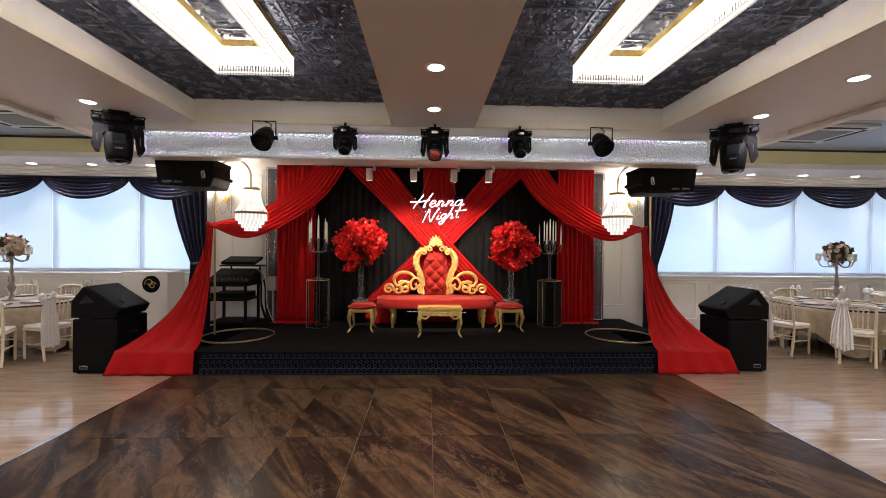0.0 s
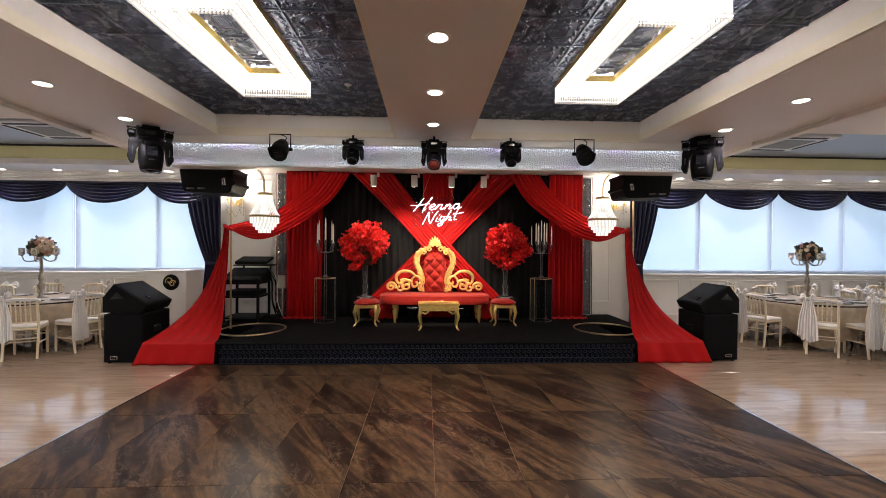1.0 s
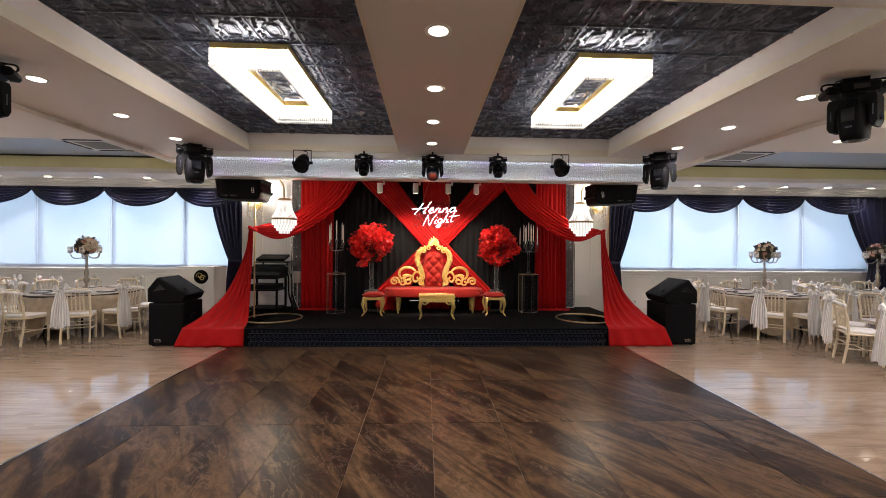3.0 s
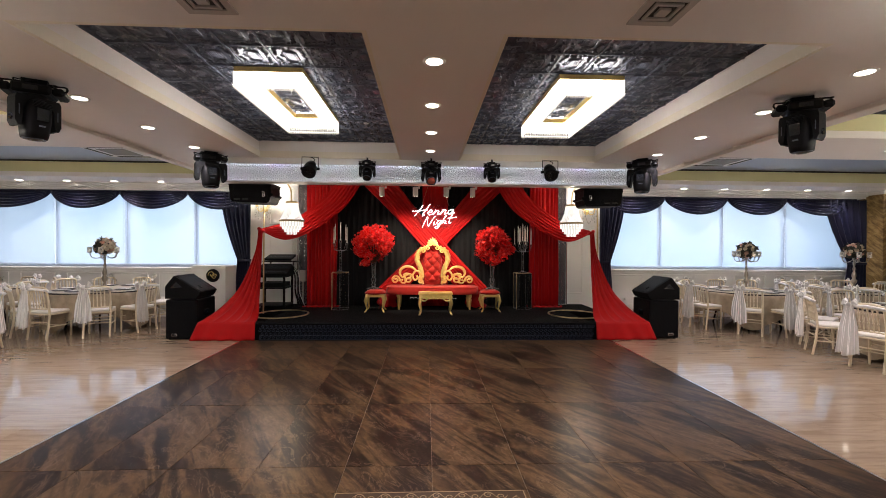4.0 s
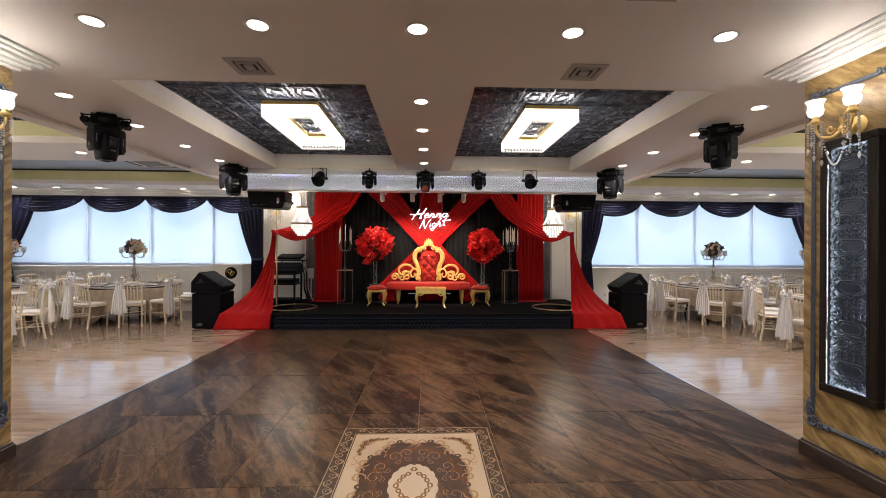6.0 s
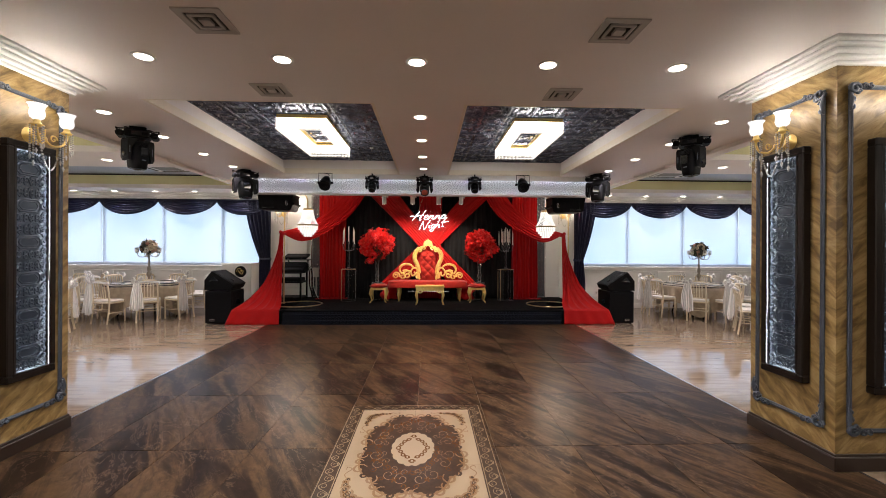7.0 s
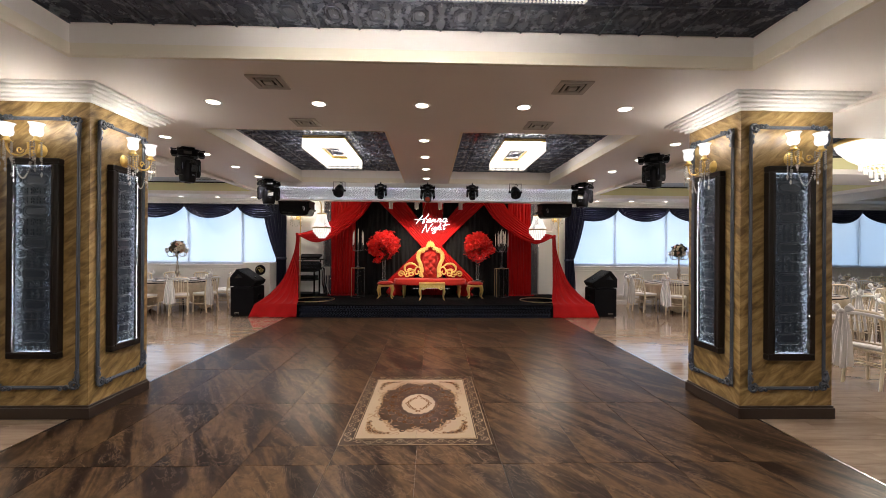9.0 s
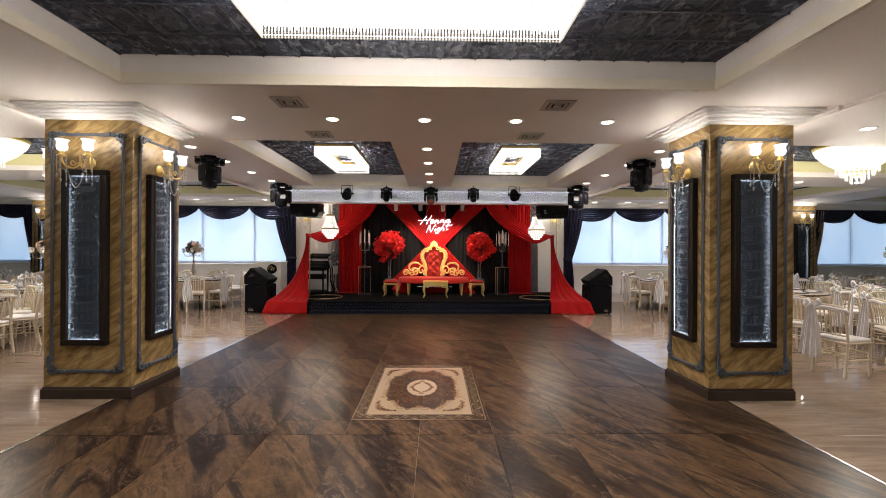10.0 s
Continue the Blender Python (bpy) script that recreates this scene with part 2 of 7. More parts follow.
M_STRIP = glow("cold_led_strip", (0.66, 0.80, 1.0), 3.6)
M_STRIP_TINTED = glow("violet_led_strip", (0.62, 0.58, 1.0), 4.2)
M_DAY = glow("daylight_outside", (0.74, 0.87, 1.0), DAY_GLOW)
_t = M_DAY.node_tree
_n, _r, _g = _t.nodes.new("ShaderNodeTexNoise"), _t.nodes.new("ShaderNodeValToRGB"), _t.nodes.new("ShaderNodeNewGeometry")
_n.inputs["Scale"].default_value, _n.inputs["Detail"].default_value = 0.55, 3
_r.color_ramp.elements[0].position, _r.color_ramp.elements[0].color = 0.35, (0.56, 0.76, 1.0, 1)
_r.color_ramp.elements[1].position, _r.color_ramp.elements[1].color = 0.62, (0.84, 0.93, 1.0, 1)
_t.links.new(_g.outputs["Position"], _n.inputs["Vector"]), _t.links.new(_n.outputs["Fac"], _r.inputs["Fac"])
_t.links.new(_r.outputs["Color"], _t.nodes["Emission"].inputs["Color"])


# ---- building helpers ----
class Geo:
    """Vertices, faces and smooth flags of one mesh."""

    def __init__(self):
        self.v, self.f, self.s = [], [], []

    def add(self, verts, faces, smooth=False, m=None):
        k = len(self.v)
        if m is not None:
            verts = [m @ Vector(p) for p in verts]
        self.v += [tuple(p) for p in verts]
        self.f += [tuple(i + k for i in f) for f in faces]
        self.s += [smooth] * len(faces)
        return self

    def box(self, x0, y0, z0, x1, y1, z1, bev=0.0, m=None):
        x0, x1, y0, y1, z0, z1 = min(x0, x1), max(x0, x1), min(y0, y1), max(y0, y1), min(z0, z1), max(z0, z1)
        b = min(bev, (x1 - x0) / 3, (y1 - y0) / 3, (z1 - z0) / 3)
        if b <= 0:
            v = [(x, y, z) for z in (z0, z1) for y in (y0, y1) for x in (x0, x1)]
            f = [(0, 2, 3, 1), (4, 5, 7, 6), (0, 1, 5, 4), (2, 6, 7, 3), (0, 4, 6, 2), (1, 3, 7, 5)]
            return self.add(v, f, m=m)
        ring = lambda e, z: [(x0 + e, y0 + b, z), (x0 + b, y0 + e, z), (x1 - b, y0 + e, z), (x1 - e, y0 + b, z),
                             (x1 - e, y1 - b, z), (x1 - b, y1 - e, z), (x0 + b, y1 - e, z), (x0 + e, y1 - b, z)]
        v = ring(b * 0.9, z0) + ring(0, z0 + b) + ring(0, z1 - b) + ring(b * 0.9, z1)
        f = [tuple(range(7, -1, -1)), tuple(range(24, 32))]
        for r in range(3):
            f += [(r * 8 + i, r * 8 + (i + 1) % 8, r * 8 + 8 + (i + 1) % 8, r * 8 + 8 + i) for i in range(8)]
        return self.add(v, f, m=m)

    def tube(self, pts, r, n=8, cap=True, m=None, closed=False):
        """A round bar along points; r is one radius or one a point."""
        pts = [Vector(p) for p in pts]
        rs = r if isinstance(r, (list, tuple)) else [r] * len(pts)
        v, f = [], []
        L = len(pts)
        up = None
        for i, p in enumerate(pts):
            a = pts[(i - 1) % L] if (i or closed) else p
            c = pts[(i + 1) % L] if (i < L - 1 or closed) else p
            d = (c - a)
            d = d.normalized() if d.length > 1e-9 else Vector((0, 0, 1))
            if up is None:
                up = Vector((0, 0, 1)) if abs(d.z) < 0.9 else Vector((1, 0, 0))
            s = d.cross(up)
            if s.length < 1e-6:
                s = d.orthogonal()
            s.normalize()
            up = s.cross(d).normalized()
            for k in range(n):
                q = 2 * math.pi * k / n
                v.append(p + (s * math.cos(q) + up * math.sin(q)) * rs[i])
        for i in range(L if closed else L - 1):
            j = (i + 1) % L
            f += [(i * n + k, i * n + (k + 1) % n, j * n + (k + 1) % n, j * n + k) for k in range(n)]
        self.add(v, f, True, m)
        if cap and not closed:
            self.add([v[k] for k in range(n)], [tuple(range(n - 1, -1, -1))], m=m)
            self.add(v[-n:], [tuple(range(n))], m=m)
        return self

    def lathe(self, prof, n=16, at=(0, 0, 0), m=None, squash=1.0):
        """A turned shape from (radius, height) pairs round the z axis."""
        v = [(at[0] + r * math.cos(2 * math.pi * k / n), at[1] + r * squash * math.sin(2 * math.pi * k / n), at[2] + z)
             for r, z in prof for k in range(n)]
        f = [(i * n + k, i * n + (k + 1) % n, (i + 1) * n + (k + 1) % n, (i + 1) * n + k)
             for i in range(len(prof) - 1) for k in range(n)]
        self.add(v, f, True, m)
        if prof[0][0] > 1e-4:
            self.add(v[:n], [tuple(range(n - 1, -1, -1))], m=m)
        if prof[-1][0] > 1e-4:
            self.add(v[-n:], [tuple(range(n))], m=m)
        return self

    def sheet(self, fn, nu, nv, thick=0.0, m=None, wrap=False):
        """A smooth surface fn(u, v) -> point, u and v from 0 to 1; thick gives it a second side along its normals."""
        P = [[Vector(fn(i / nu, j / nv)) for j in range(nv + 1)] for i in range(nu + 1)]
        v = [p for row in P for p in row]
        w = nv + 1
        f = [(i * w + j, (i + 1) * w + j, (i + 1) * w + j + 1, i * w + j + 1) for i in range(nu) for j in range(nv)]
        if not thick:
            return self.add(v, f, True, m)
        b = []
        for i in range(nu + 1):
            for j in range(nv + 1):
                du = P[min(i + 1, nu)][j] - P[max(i - 1, 0)][j]
                dv = P[i][min(j + 1, nv)] - P[i][max(j - 1, 0)]
                c = du.cross(dv)
                b.append(P[i][j] - (c.normalized() if c.length > 1e-12 else Vector((0, 0, 1))) * thick)
        k = len(v)
        f2 = [tuple(reversed([q + k for q in g])) for g in f]
        edge = [(i * w, i * w + k, (i + 1) * w + k, (i + 1) * w) for i in range(nu)]
        edge += [(i * w + nv, (i + 1) * w + nv, (i + 1) * w + nv + k, i * w + nv + k) for i in range(nu)]
        edge += [(j, j + 1, j + 1 + k, j + k) for j in range(nv)]
        edge += [(nu * w + j, nu * w + j + k, nu * w + j + 1 + k, nu * w + j + 1) for j in range(nv)]
        return self.add(v + b, f + f2 + edge, True, m)

    def prism(self, poly, y0, y1, m=None):
        """An outline in x and z, pushed from y0 to y1."""
        n = len(poly)
        v = [(x, y0, z) for x, z in poly] + [(x, y1, z) for x, z in poly]
        f = [tuple(range(n)), tuple(range(2 * n - 1, n - 1, -1))]
        f += [(i, i + n, (i + 1) % n + n, (i + 1) % n) for i in range(n)]
        return self.add(v, f, m=m)

    def ball(self, c, r, n=8, squash=1.0, m=None):
        k = max(4, n // 2 + 1)
        return self.lathe([(r * math.sin(math.pi * i / k), -r * squash * math.cos(math.pi * i / k)) for i in range(k + 1)], n, c, m)

    def mesh(self, name, mat):
        me = bpy.data.meshes.new(name)
        me.from_pydata(self.v, [], self.f)
        me.polygons.foreach_set("use_smooth", self.s)
        me.materials.append(mat)
        return me


def thing(name, loc=(0, 0, 0), rz=0.0, label="", category="", group="", kind=""):
    ob = new(name)
    ob.empty_display_size = 0.1
    ob.matrix_basis = pose(*loc, 0, 0, rz)
    return tagged(ob, label, category, group, kind)


def part(name, g, mat, parent=None, label=""):
    ob = new(name, g.mesh(name, mat))
    if parent:
        ob.parent = parent
    if label:
        ob["label"] = label
    return ob


def solid(name, g, mat, label, category="", kind="structure", group=""):
    return tagged(part(name, g, mat), label, category, group, kind)


def shared(name, me, parent, m):
    """One more object on a mesh that others use."""
    ob = new(name, me)
    ob.parent = parent
    ob.matrix_basis = m
    return ob


def arc(cx, cz, r, a0, a1, n=12):
    return [(cx + r * math.cos(radians(a0 + (a1 - a0) * i / n)), cz + r * math.sin(radians(a0 + (a1 - a0) * i / n))) for i in range(n + 1)]


def curl(cx, cz, r0, r1, a0, a1, n=24):
    """A spiral in a plane, from radius r0 to r1."""
    out = []
    for i in range(n + 1):
        k = i / n
        a, r = radians(a0 + (a1 - a0) * k), r0 + (r1 - r0) * k
        out.append((cx + r * math.cos(a), cz + r * math.sin(a)))
    return out


def smooth_path(pts, n=6):
    """A soft curve through points of two or three numbers."""
    P = [Vector((*p, 0)) if len(p) == 2 else Vector(p) for p in pts]
    out = []
    for i in range(len(P) - 1):
        a, b, c, d = P[max(i - 1, 0)], P[i], P[i + 1], P[min(i + 2, len(P) - 1)]
        for k in range(n):
            t = k / n
            out.append(0.5 * ((2 * b) + (c - a) * t + (2 * a - 5 * b + 4 * c - d) * t * t + (3 * b - a - 3 * c + d) * t ** 3))
    return out + [P[-1]]


# ---- the hall ----
CEIL, SIDE_CEIL, TOP = 3.10, 3.05, 3.38
WIN_Y, SILL, HEAD = 6.56, 1.145, 2.92
HALL_X, HALL_BACK = 18.0, -12.0
DANCE_X, STAGE_Y = 3.24, 4.066

g = Geo().box(-HALL_X, HALL_BACK, -0.2, HALL_X, WIN_Y + 0.3, -0.008)
floor = solid("floor", g, M_GROUT, "tiled hall floor with dark grout joints", "floor")

# main ceiling with its openings; the side ceilings hang a little lower
holes_mid = [(-2.80, -0.43, -0.465, 3.65), (0.465, -0.43, 2.80, 3.65), (-2.76, -7.6, 2.76, -2.31)]
holes_side = [(4.42, 2.90, 10.3, 5.53), (4.5, -0.6, 10.3, 1.72), (4.5, -6.5, 10.3, -2.2), (11.9, 2.9, 17.6, 5.53)]
holes_side = holes_side + [(-d, b, -a, e) for a, b, d, e in holes_side]


def slab(gg, x0, y0, x1, y1, z0, z1, holes):
    xs = sorted({x0, x1, *[h[0] for h in holes], *[h[2] for h in holes]})
    ys = sorted({y0, y1, *[h[1] for h in holes], *[h[3] for h in holes]})
    xs, ys = [x for x in xs if x0 <= x <= x1], [y for y in ys if y0 <= y <= y1]
    for j in range(len(ys) - 1):
        run = None
        for i in range(len(xs)):
            free = i < len(xs) - 1 and not any(h[0] <= xs[i] < h[2] and h[1] <= ys[j] < h[3] for h in holes)
            if free and run is None:
                run = xs[i]
            if not free and run is not None:
                gg.box(run, ys[j], z0, xs[i], ys[j + 1], z1)
                run = None


g = Geo()
slab(g, -4.3, HALL_BACK, 4.3, WIN_Y, CEIL, 3.5, holes_mid)
slab(g, 4.3, HALL_BACK, HALL_X, WIN_Y, SIDE_CEIL, 3.5, [h for h in holes_side if h[0] > 0])
slab(g, -HALL_X, HALL_BACK, -4.3, WIN_Y, SIDE_CEIL, 3.5, [h for h in holes_side if h[0] < 0])
ceiling = solid("ceiling", g, M_CEIL, "beige painted ceiling with stepped recesses", "ceiling")
g = Geo().box(-HALL_X, HALL_BACK, 3.5, HALL_X, WIN_Y + 0.3, 3.6)
solid("ceiling_slab", g, M_CEIL, "plain slab above the ceiling", "ceiling")

# lips and pale cove bands inside the recesses
for (x0, y0, x1, y1), z in [(h, CEIL) for h in holes_mid]:
    a, c = 0.035, 0.10
    lip = Geo()
    lip.box(x0, y0, z + 0.002, x1, y0 + a, z + c).box(x0, y1 - a, z + 0.002, x1, y1, z + c)
    lip.box(x0, y0 + a, z + 0.002, x0 + a, y1 - a, z + c).box(x1 - a, y0 + a, z + 0.002, x1, y1 - a, z + c)
    solid("recess_lip", lip, M_CREAM, "cream stepped lip of a ceiling recess", "trim")
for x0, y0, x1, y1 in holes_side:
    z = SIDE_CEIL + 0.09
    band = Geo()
    # a dark strip above the band holds the gap's shade in its colour
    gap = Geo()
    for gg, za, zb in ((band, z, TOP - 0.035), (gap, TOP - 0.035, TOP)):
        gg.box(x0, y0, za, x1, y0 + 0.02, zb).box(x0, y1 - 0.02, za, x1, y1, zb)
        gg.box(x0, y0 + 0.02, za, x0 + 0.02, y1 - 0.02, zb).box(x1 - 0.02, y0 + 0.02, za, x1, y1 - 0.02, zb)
    solid("ceiling_joint", gap, M_VENTDARK, "dark strip painted as the shadow gap above the pale band of a side recess", "trim")
    solid("ceiling_band", band, M_YELLOW, "pale yellow band round a side recess", "trim")
g = Geo()
for k, (x0, y0, x1, y1) in enumerate(holes_side):
    if k % 4 in (0, 3):
        g.box(x0, y0, TOP, x1, y1, TOP + 0.05)
solid("recess_ceiling", g, M_BLUEGREY, "satin blue-grey ceiling of the side recesses", "ceiling")


def tin_cell(gg, x, y, w, d, z):
    """One pressed tin tile seen from below: rim, ribbed oblong field and scrolls all round it."""
    gg.box(x, y, z, x + w, y + d, z + 0.02)
    r = 0.011
    gg.box(x, y, z - 0.014, x + w, y + r, z).box(x, y + r, z - 0.014, x + r, y + d, z)
    gg.box(x + 0.022, y + 0.022, z - 0.005, x + w - 0.014, y + 0.027, z).box(x + 0.022, y + d - 0.019, z - 0.005, x + w - 0.014, y + d - 0.014, z)
    cx, cy = x + w / 2 + r / 2, y + d / 2 + r / 2
    a, b, k = w * 0.185, d * 0.235, 0.026
    for e, h in ((0.0, 0.011), (0.020, 0.008)):
        p, q = a - e, b - e
        loop = [(cx - p + k, cy - q), (cx + p - k, cy - q), (cx + p, cy - q + k), (cx + p, cy + q - k), (cx + p - k, cy + q), (cx - p + k, cy + q), (cx - p, cy + q - k), (cx - p, cy - q + k)]
        gg.tube([(px, py, z - h * 0.3) for px, py in loop + loop[:2]], h * 0.6, 4, cap=False)
    for i in range(4):
        px = cx - a * 0.42 + a * 0.28 * i
        gg.box(px, cy - b * 0.68, z - 0.004, px + 0.006, cy + b * 0.68, z)
    scroll = lambda ox, oy, r0, a0, turn, n, th: gg.tube([(px, py, z - 0.004) for px, py in curl(ox, oy, r0, 0.007, a0, a0 + turn, n)], th, 4, cap=False)
    for sx in (-1, 1):
        for sy in (-1, 1):
            g2 = sx * sy
            scroll(cx + sx * w * 0.325, cy + sy * d * 0.345, 0.032, 90 * sx, 420 * g2, 9, 0.0075)
            scroll(cx + sx * w * 0.17, cy + sy * d * 0.385, 0.024, 0, 390 * g2, 7, 0.0065)
            scroll(cx + sx * w * 0.345, cy + sy * d * 0.205, 0.024, 90, 390 * g2, 7, 0.0065)
            scroll(cx + sx * w * 0.415, cy + sy * d * 0.425, 0.014, 45, 360 * g2, 5, 0.0065)
            scroll(cx + sx * w * 0.39, cy + sy * d * 0.095, 0.017, 0, 360 * g2, 6, 0.006)
            scroll(cx + sx * w * 0.065, cy + sy * d * 0.33, 0.016, 90, 360 * g2, 6, 0.006)
        gg.tube([(px, py, z - 0.004) for px, py in arc(cx + sx * w * 0.29, cy, 0.026, -80, 80, 5)], 0.006, 4, cap=False)
        gg.tube([(px, py, z - 0.004) for px, py in arc(cx, cy + sx * d * 0.40, 0.030, 180, 360, 5)], 0.006, 4, cap=False)


g = Geo()
for x0, y0, x1, y1 in holes_mid + [h for k, h in enumerate(holes_side) if k % 4 in (1, 2)]:
    nx, ny = round((x1 - x0) / 0.325), round((y1 - y0) / 0.415)
    w, d = (x1 - x0) / nx, (y1 - y0) / ny
    for i in range(nx):
        for j in range(ny):
            tin_cell(g, x0 + i * w, y0 + j * d, w, d, TOP)
solid("tin_ceiling", g, M_TIN, "glossy navy pressed tin ceiling tiles with scroll relief", "ceiling")

# conduits under the step between the ceilings
g = Geo()
for s in (-1, 1):
    g.tube([(s * 4.27, -8, 3.045), (s * 4.27, 3.9, 3.045)], 0.016, 8)
    for y in np.arange(-7.5, 3.9, 1.1):
        g.box(s * 4.27 - 0.025, y, 3.045, s * 4.27 + 0.025, y + 0.03, 3.10)
solid("conduit", g, M_CEIL, "thin painted conduit clipped below the ceiling step", "trim")

# walls
g = Geo().box(-HALL_X - 0.2, HALL_BACK - 0.2, 0, HALL_X + 0.2, HALL_BACK, 3.5)
solid("wall_south", g, M_CREAM, "plain cream wall behind the hall", "wall")
for nm, s in (("wall_west", -1), ("wall_east", 1)):
    solid(nm, Geo().box(s * HALL_X, HALL_BACK, 0, s * (HALL_X + 0.2), WIN_Y + 0.3, 3.5), M_CREAM, "plain cream side wall", "wall")
WINDOWS = [(4.30, 10.45), (11.75, 17.7)]
WINDOWS = WINDOWS + [(-b, -a) for a, b in WINDOWS]
g = Geo()
g.box(-HALL_X, WIN_Y, HEAD, HALL_X, WIN_Y + 0.3, 3.5)
edges = sorted(WINDOWS)
x = -HALL_X
for a, b in edges + [(HALL_X, HALL_X)]:
    g.box(x, WIN_Y, 0, a, WIN_Y + 0.3, HEAD)
    if b > a:
        g.box(a, WIN_Y, 0, b, WIN_Y + 0.3, SILL)
    x = b
wall_north = solid("wall_north", g, M_WHITE, "white panelled wall under the window bands", "wall")
for a, b in edges:
    sill = solid("window_sill", Geo().box(a - 0.05, WIN_Y - 0.10, SILL - 0.03, b + 0.05, WIN_Y + 0.1, SILL, 0.008), M_WHITE, "white window ledge", "sill")
    part("wainscot_rail", Geo().box(a - 0.05, WIN_Y - 0.02, SILL - 0.10, b + 0.05, WIN_Y - 0.002, SILL - 0.075, 0.004), M_WHITE, wall_north)
    w = (b - a) / 6
    for i in range(6):
        g = Geo()
        x0, x1, z0, z1 = a + i * w + 0.12, a + (i + 1) * w - 0.12, 0.28, 1.02
        for q in ((x0, z0, x1, z0 + 0.03), (x0, z1 - 0.03, x1, z1), (x0, z0 + 0.03, x0 + 0.03, z1 - 0.03), (x1 - 0.03, z0 + 0.03, x1, z1 - 0.03)):
            g.box(q[0], WIN_Y - 0.022, q[1], q[2], WIN_Y - 0.001, q[3], 0.006)
        part("wainscot_moulding", g, M_WHITE, wall_north)
    part("skirting", Geo().box(a, WIN_Y - 0.025, 0, b, WIN_Y - 0.001, 0.12, 0.005), M_WHITE, wall_north)
# daylight behind the windows
g = Geo()
for a, b in edges:
    g.add([(a - 1, WIN_Y + 0.9, 0.4), (b + 1, WIN_Y + 0.9, 0.4), (b + 1, WIN_Y + 0.9, 3.6), (a - 1, WIN_Y + 0.9, 3.6)], [(0, 1, 2, 3)])
solid("backdrop", g, M_DAY, "bright hazy daylight outside the windows", "backdrop")


# ---- windows ----
M_BLIND = bpy.data.materials.new("roller_blind")
M_BLIND.use_nodes = True
_t = M_BLIND.node_tree
_b = _t.nodes["Principled BSDF"]
_b.inputs["Base Color"].default_value, _b.inputs["Roughness"].default_value = (0.82, 0.88, 0.94, 1), 0.8
_tl, _tp, _m1, _m2 = (_t.nodes.new(k) for k in ("ShaderNodeBsdfTranslucent", "ShaderNodeBsdfTransparent", "ShaderNodeMixShader", "ShaderNodeMixShader"))
_tl.inputs["Color"].default_value = (0.86, 0.92, 1.0, 1)
_tp.inputs["Color"].default_value = (0.90, 0.95, 1.0, 1)
_m1.inputs["Fac"].default_value, _m2.inputs["Fac"].default_value = 0.6, 0.55
_t.links.new(_b.outputs[0], _m1.inputs[1]), _t.links.new(_tl.outputs[0], _m1.inputs[2])
_t.links.new(_m1.outputs[0], _m2.inputs[1]), _t.links.new(_tp.outputs[0], _m2.inputs[2])
_t.links.new(_m2.outputs[0], _t.nodes["Material Output"].inputs["Surface"])

MULLIONS = {4.30: (5.68, 7.26, 8.84), 11.75: (13.3, 14.8, 16.3), -10.45: (-8.60, -7.02, -5.45), -17.7: (-16.2, -14.7, -13.2)}
for a, b in edges:
    win = thing("window_1", (0, WIN_Y, 0), 0, "wide white-framed window with drawn translucent roller blinds", "window", kind="structure")
    cuts = [a, *MULLIONS[a], b]
    fr = Geo()
    fr.box(a, 0.12, SILL, b, 0.18, SILL + 0.05).box(a, 0.12, HEAD - 0.06, b, 0.18, HEAD)
    for c in cuts:
        fr.box(c - 0.03, 0.12, SILL + 0.05, c + 0.03, 0.18, HEAD - 0.06)
    part("window_frame", fr, M_ALU, win)
    for c, d in zip(cuts, cuts[1:]):
        pane = part("pane", Geo().box(c + 0.03, 0.145, SILL + 0.05, d - 0.03, 0.15, HEAD - 0.06), M_GLASS, win)
        pane.visible_shadow = False
        bl = part("roller_blind", Geo().box(c + 0.006, 0.078, SILL + 0.065, d - 0.006, 0.080, HEAD), M_BLIND, win)
        part("hem_bar", Geo().box(c + 0.006, 0.072, SILL + 0.05, d - 0.006, 0.086, SILL + 0.065), M_ALU, bl)
        part("pull_chain", Geo().tube([(d - 0.02, 0.06, SILL + 0.3), (d - 0.02, 0.06, HEAD)], 0.002, 5), M_PLASTIC, bl)


# ---- lamps in the ceiling ----
def downlight(x, y, z, lit=True, watts=None):
    ob = thing("downlight", (x, y, z), 0, "round recessed ceiling downlight with white rim, switched on", "ceiling light", "recessed downlights")
    part("rim", Geo().lathe([(0.062, -0.004), (0.075, -0.009), (0.088, -0.006), (0.088, 0.0)], 24), M_PLASTIC, ob)
    part("diffuser", Geo().lathe([(0.0, -0.010), (0.05, -0.009), (0.064, -0.005)], 24), M_LAMP, ob)
    spot_lamp("downlight_beam", x, y, z - 0.02, watts or DOWNLIGHT_W, DOWNLIGHT_COLOR, radius=0.06)


for y in (3.0, 2.0, 1.0, 0.0):
    downlight(0, y, CEIL)
    downlight(-3.48, y, CEIL), downlight(3.5, y, CEIL)
for x in (-2.13, -1.06, 0, 1.06, 2.13):
    downlight(x, -1.37, CEIL)
for s in (-1, 1):
    for x in np.arange(4.9, 10.2, 1.0):
        downlight(s * float(x), 6.1, SIDE_CEIL, watts=52)
    for x in np.arange(5.2, 10.2, 1.25):
        downlight(s * float(x), 2.3, SIDE_CEIL)
    for x in np.arange(5.2, 10.2, 1.6):
        downlight(s * float(x), -1.4, SIDE_CEIL, watts=34)
    # unseen downlights, added to brighten the rear ceiling and columns
    for y in (-3.4, -5.0, -6.6):
        downlight(s * 3.5, y, CEIL, watts=38)


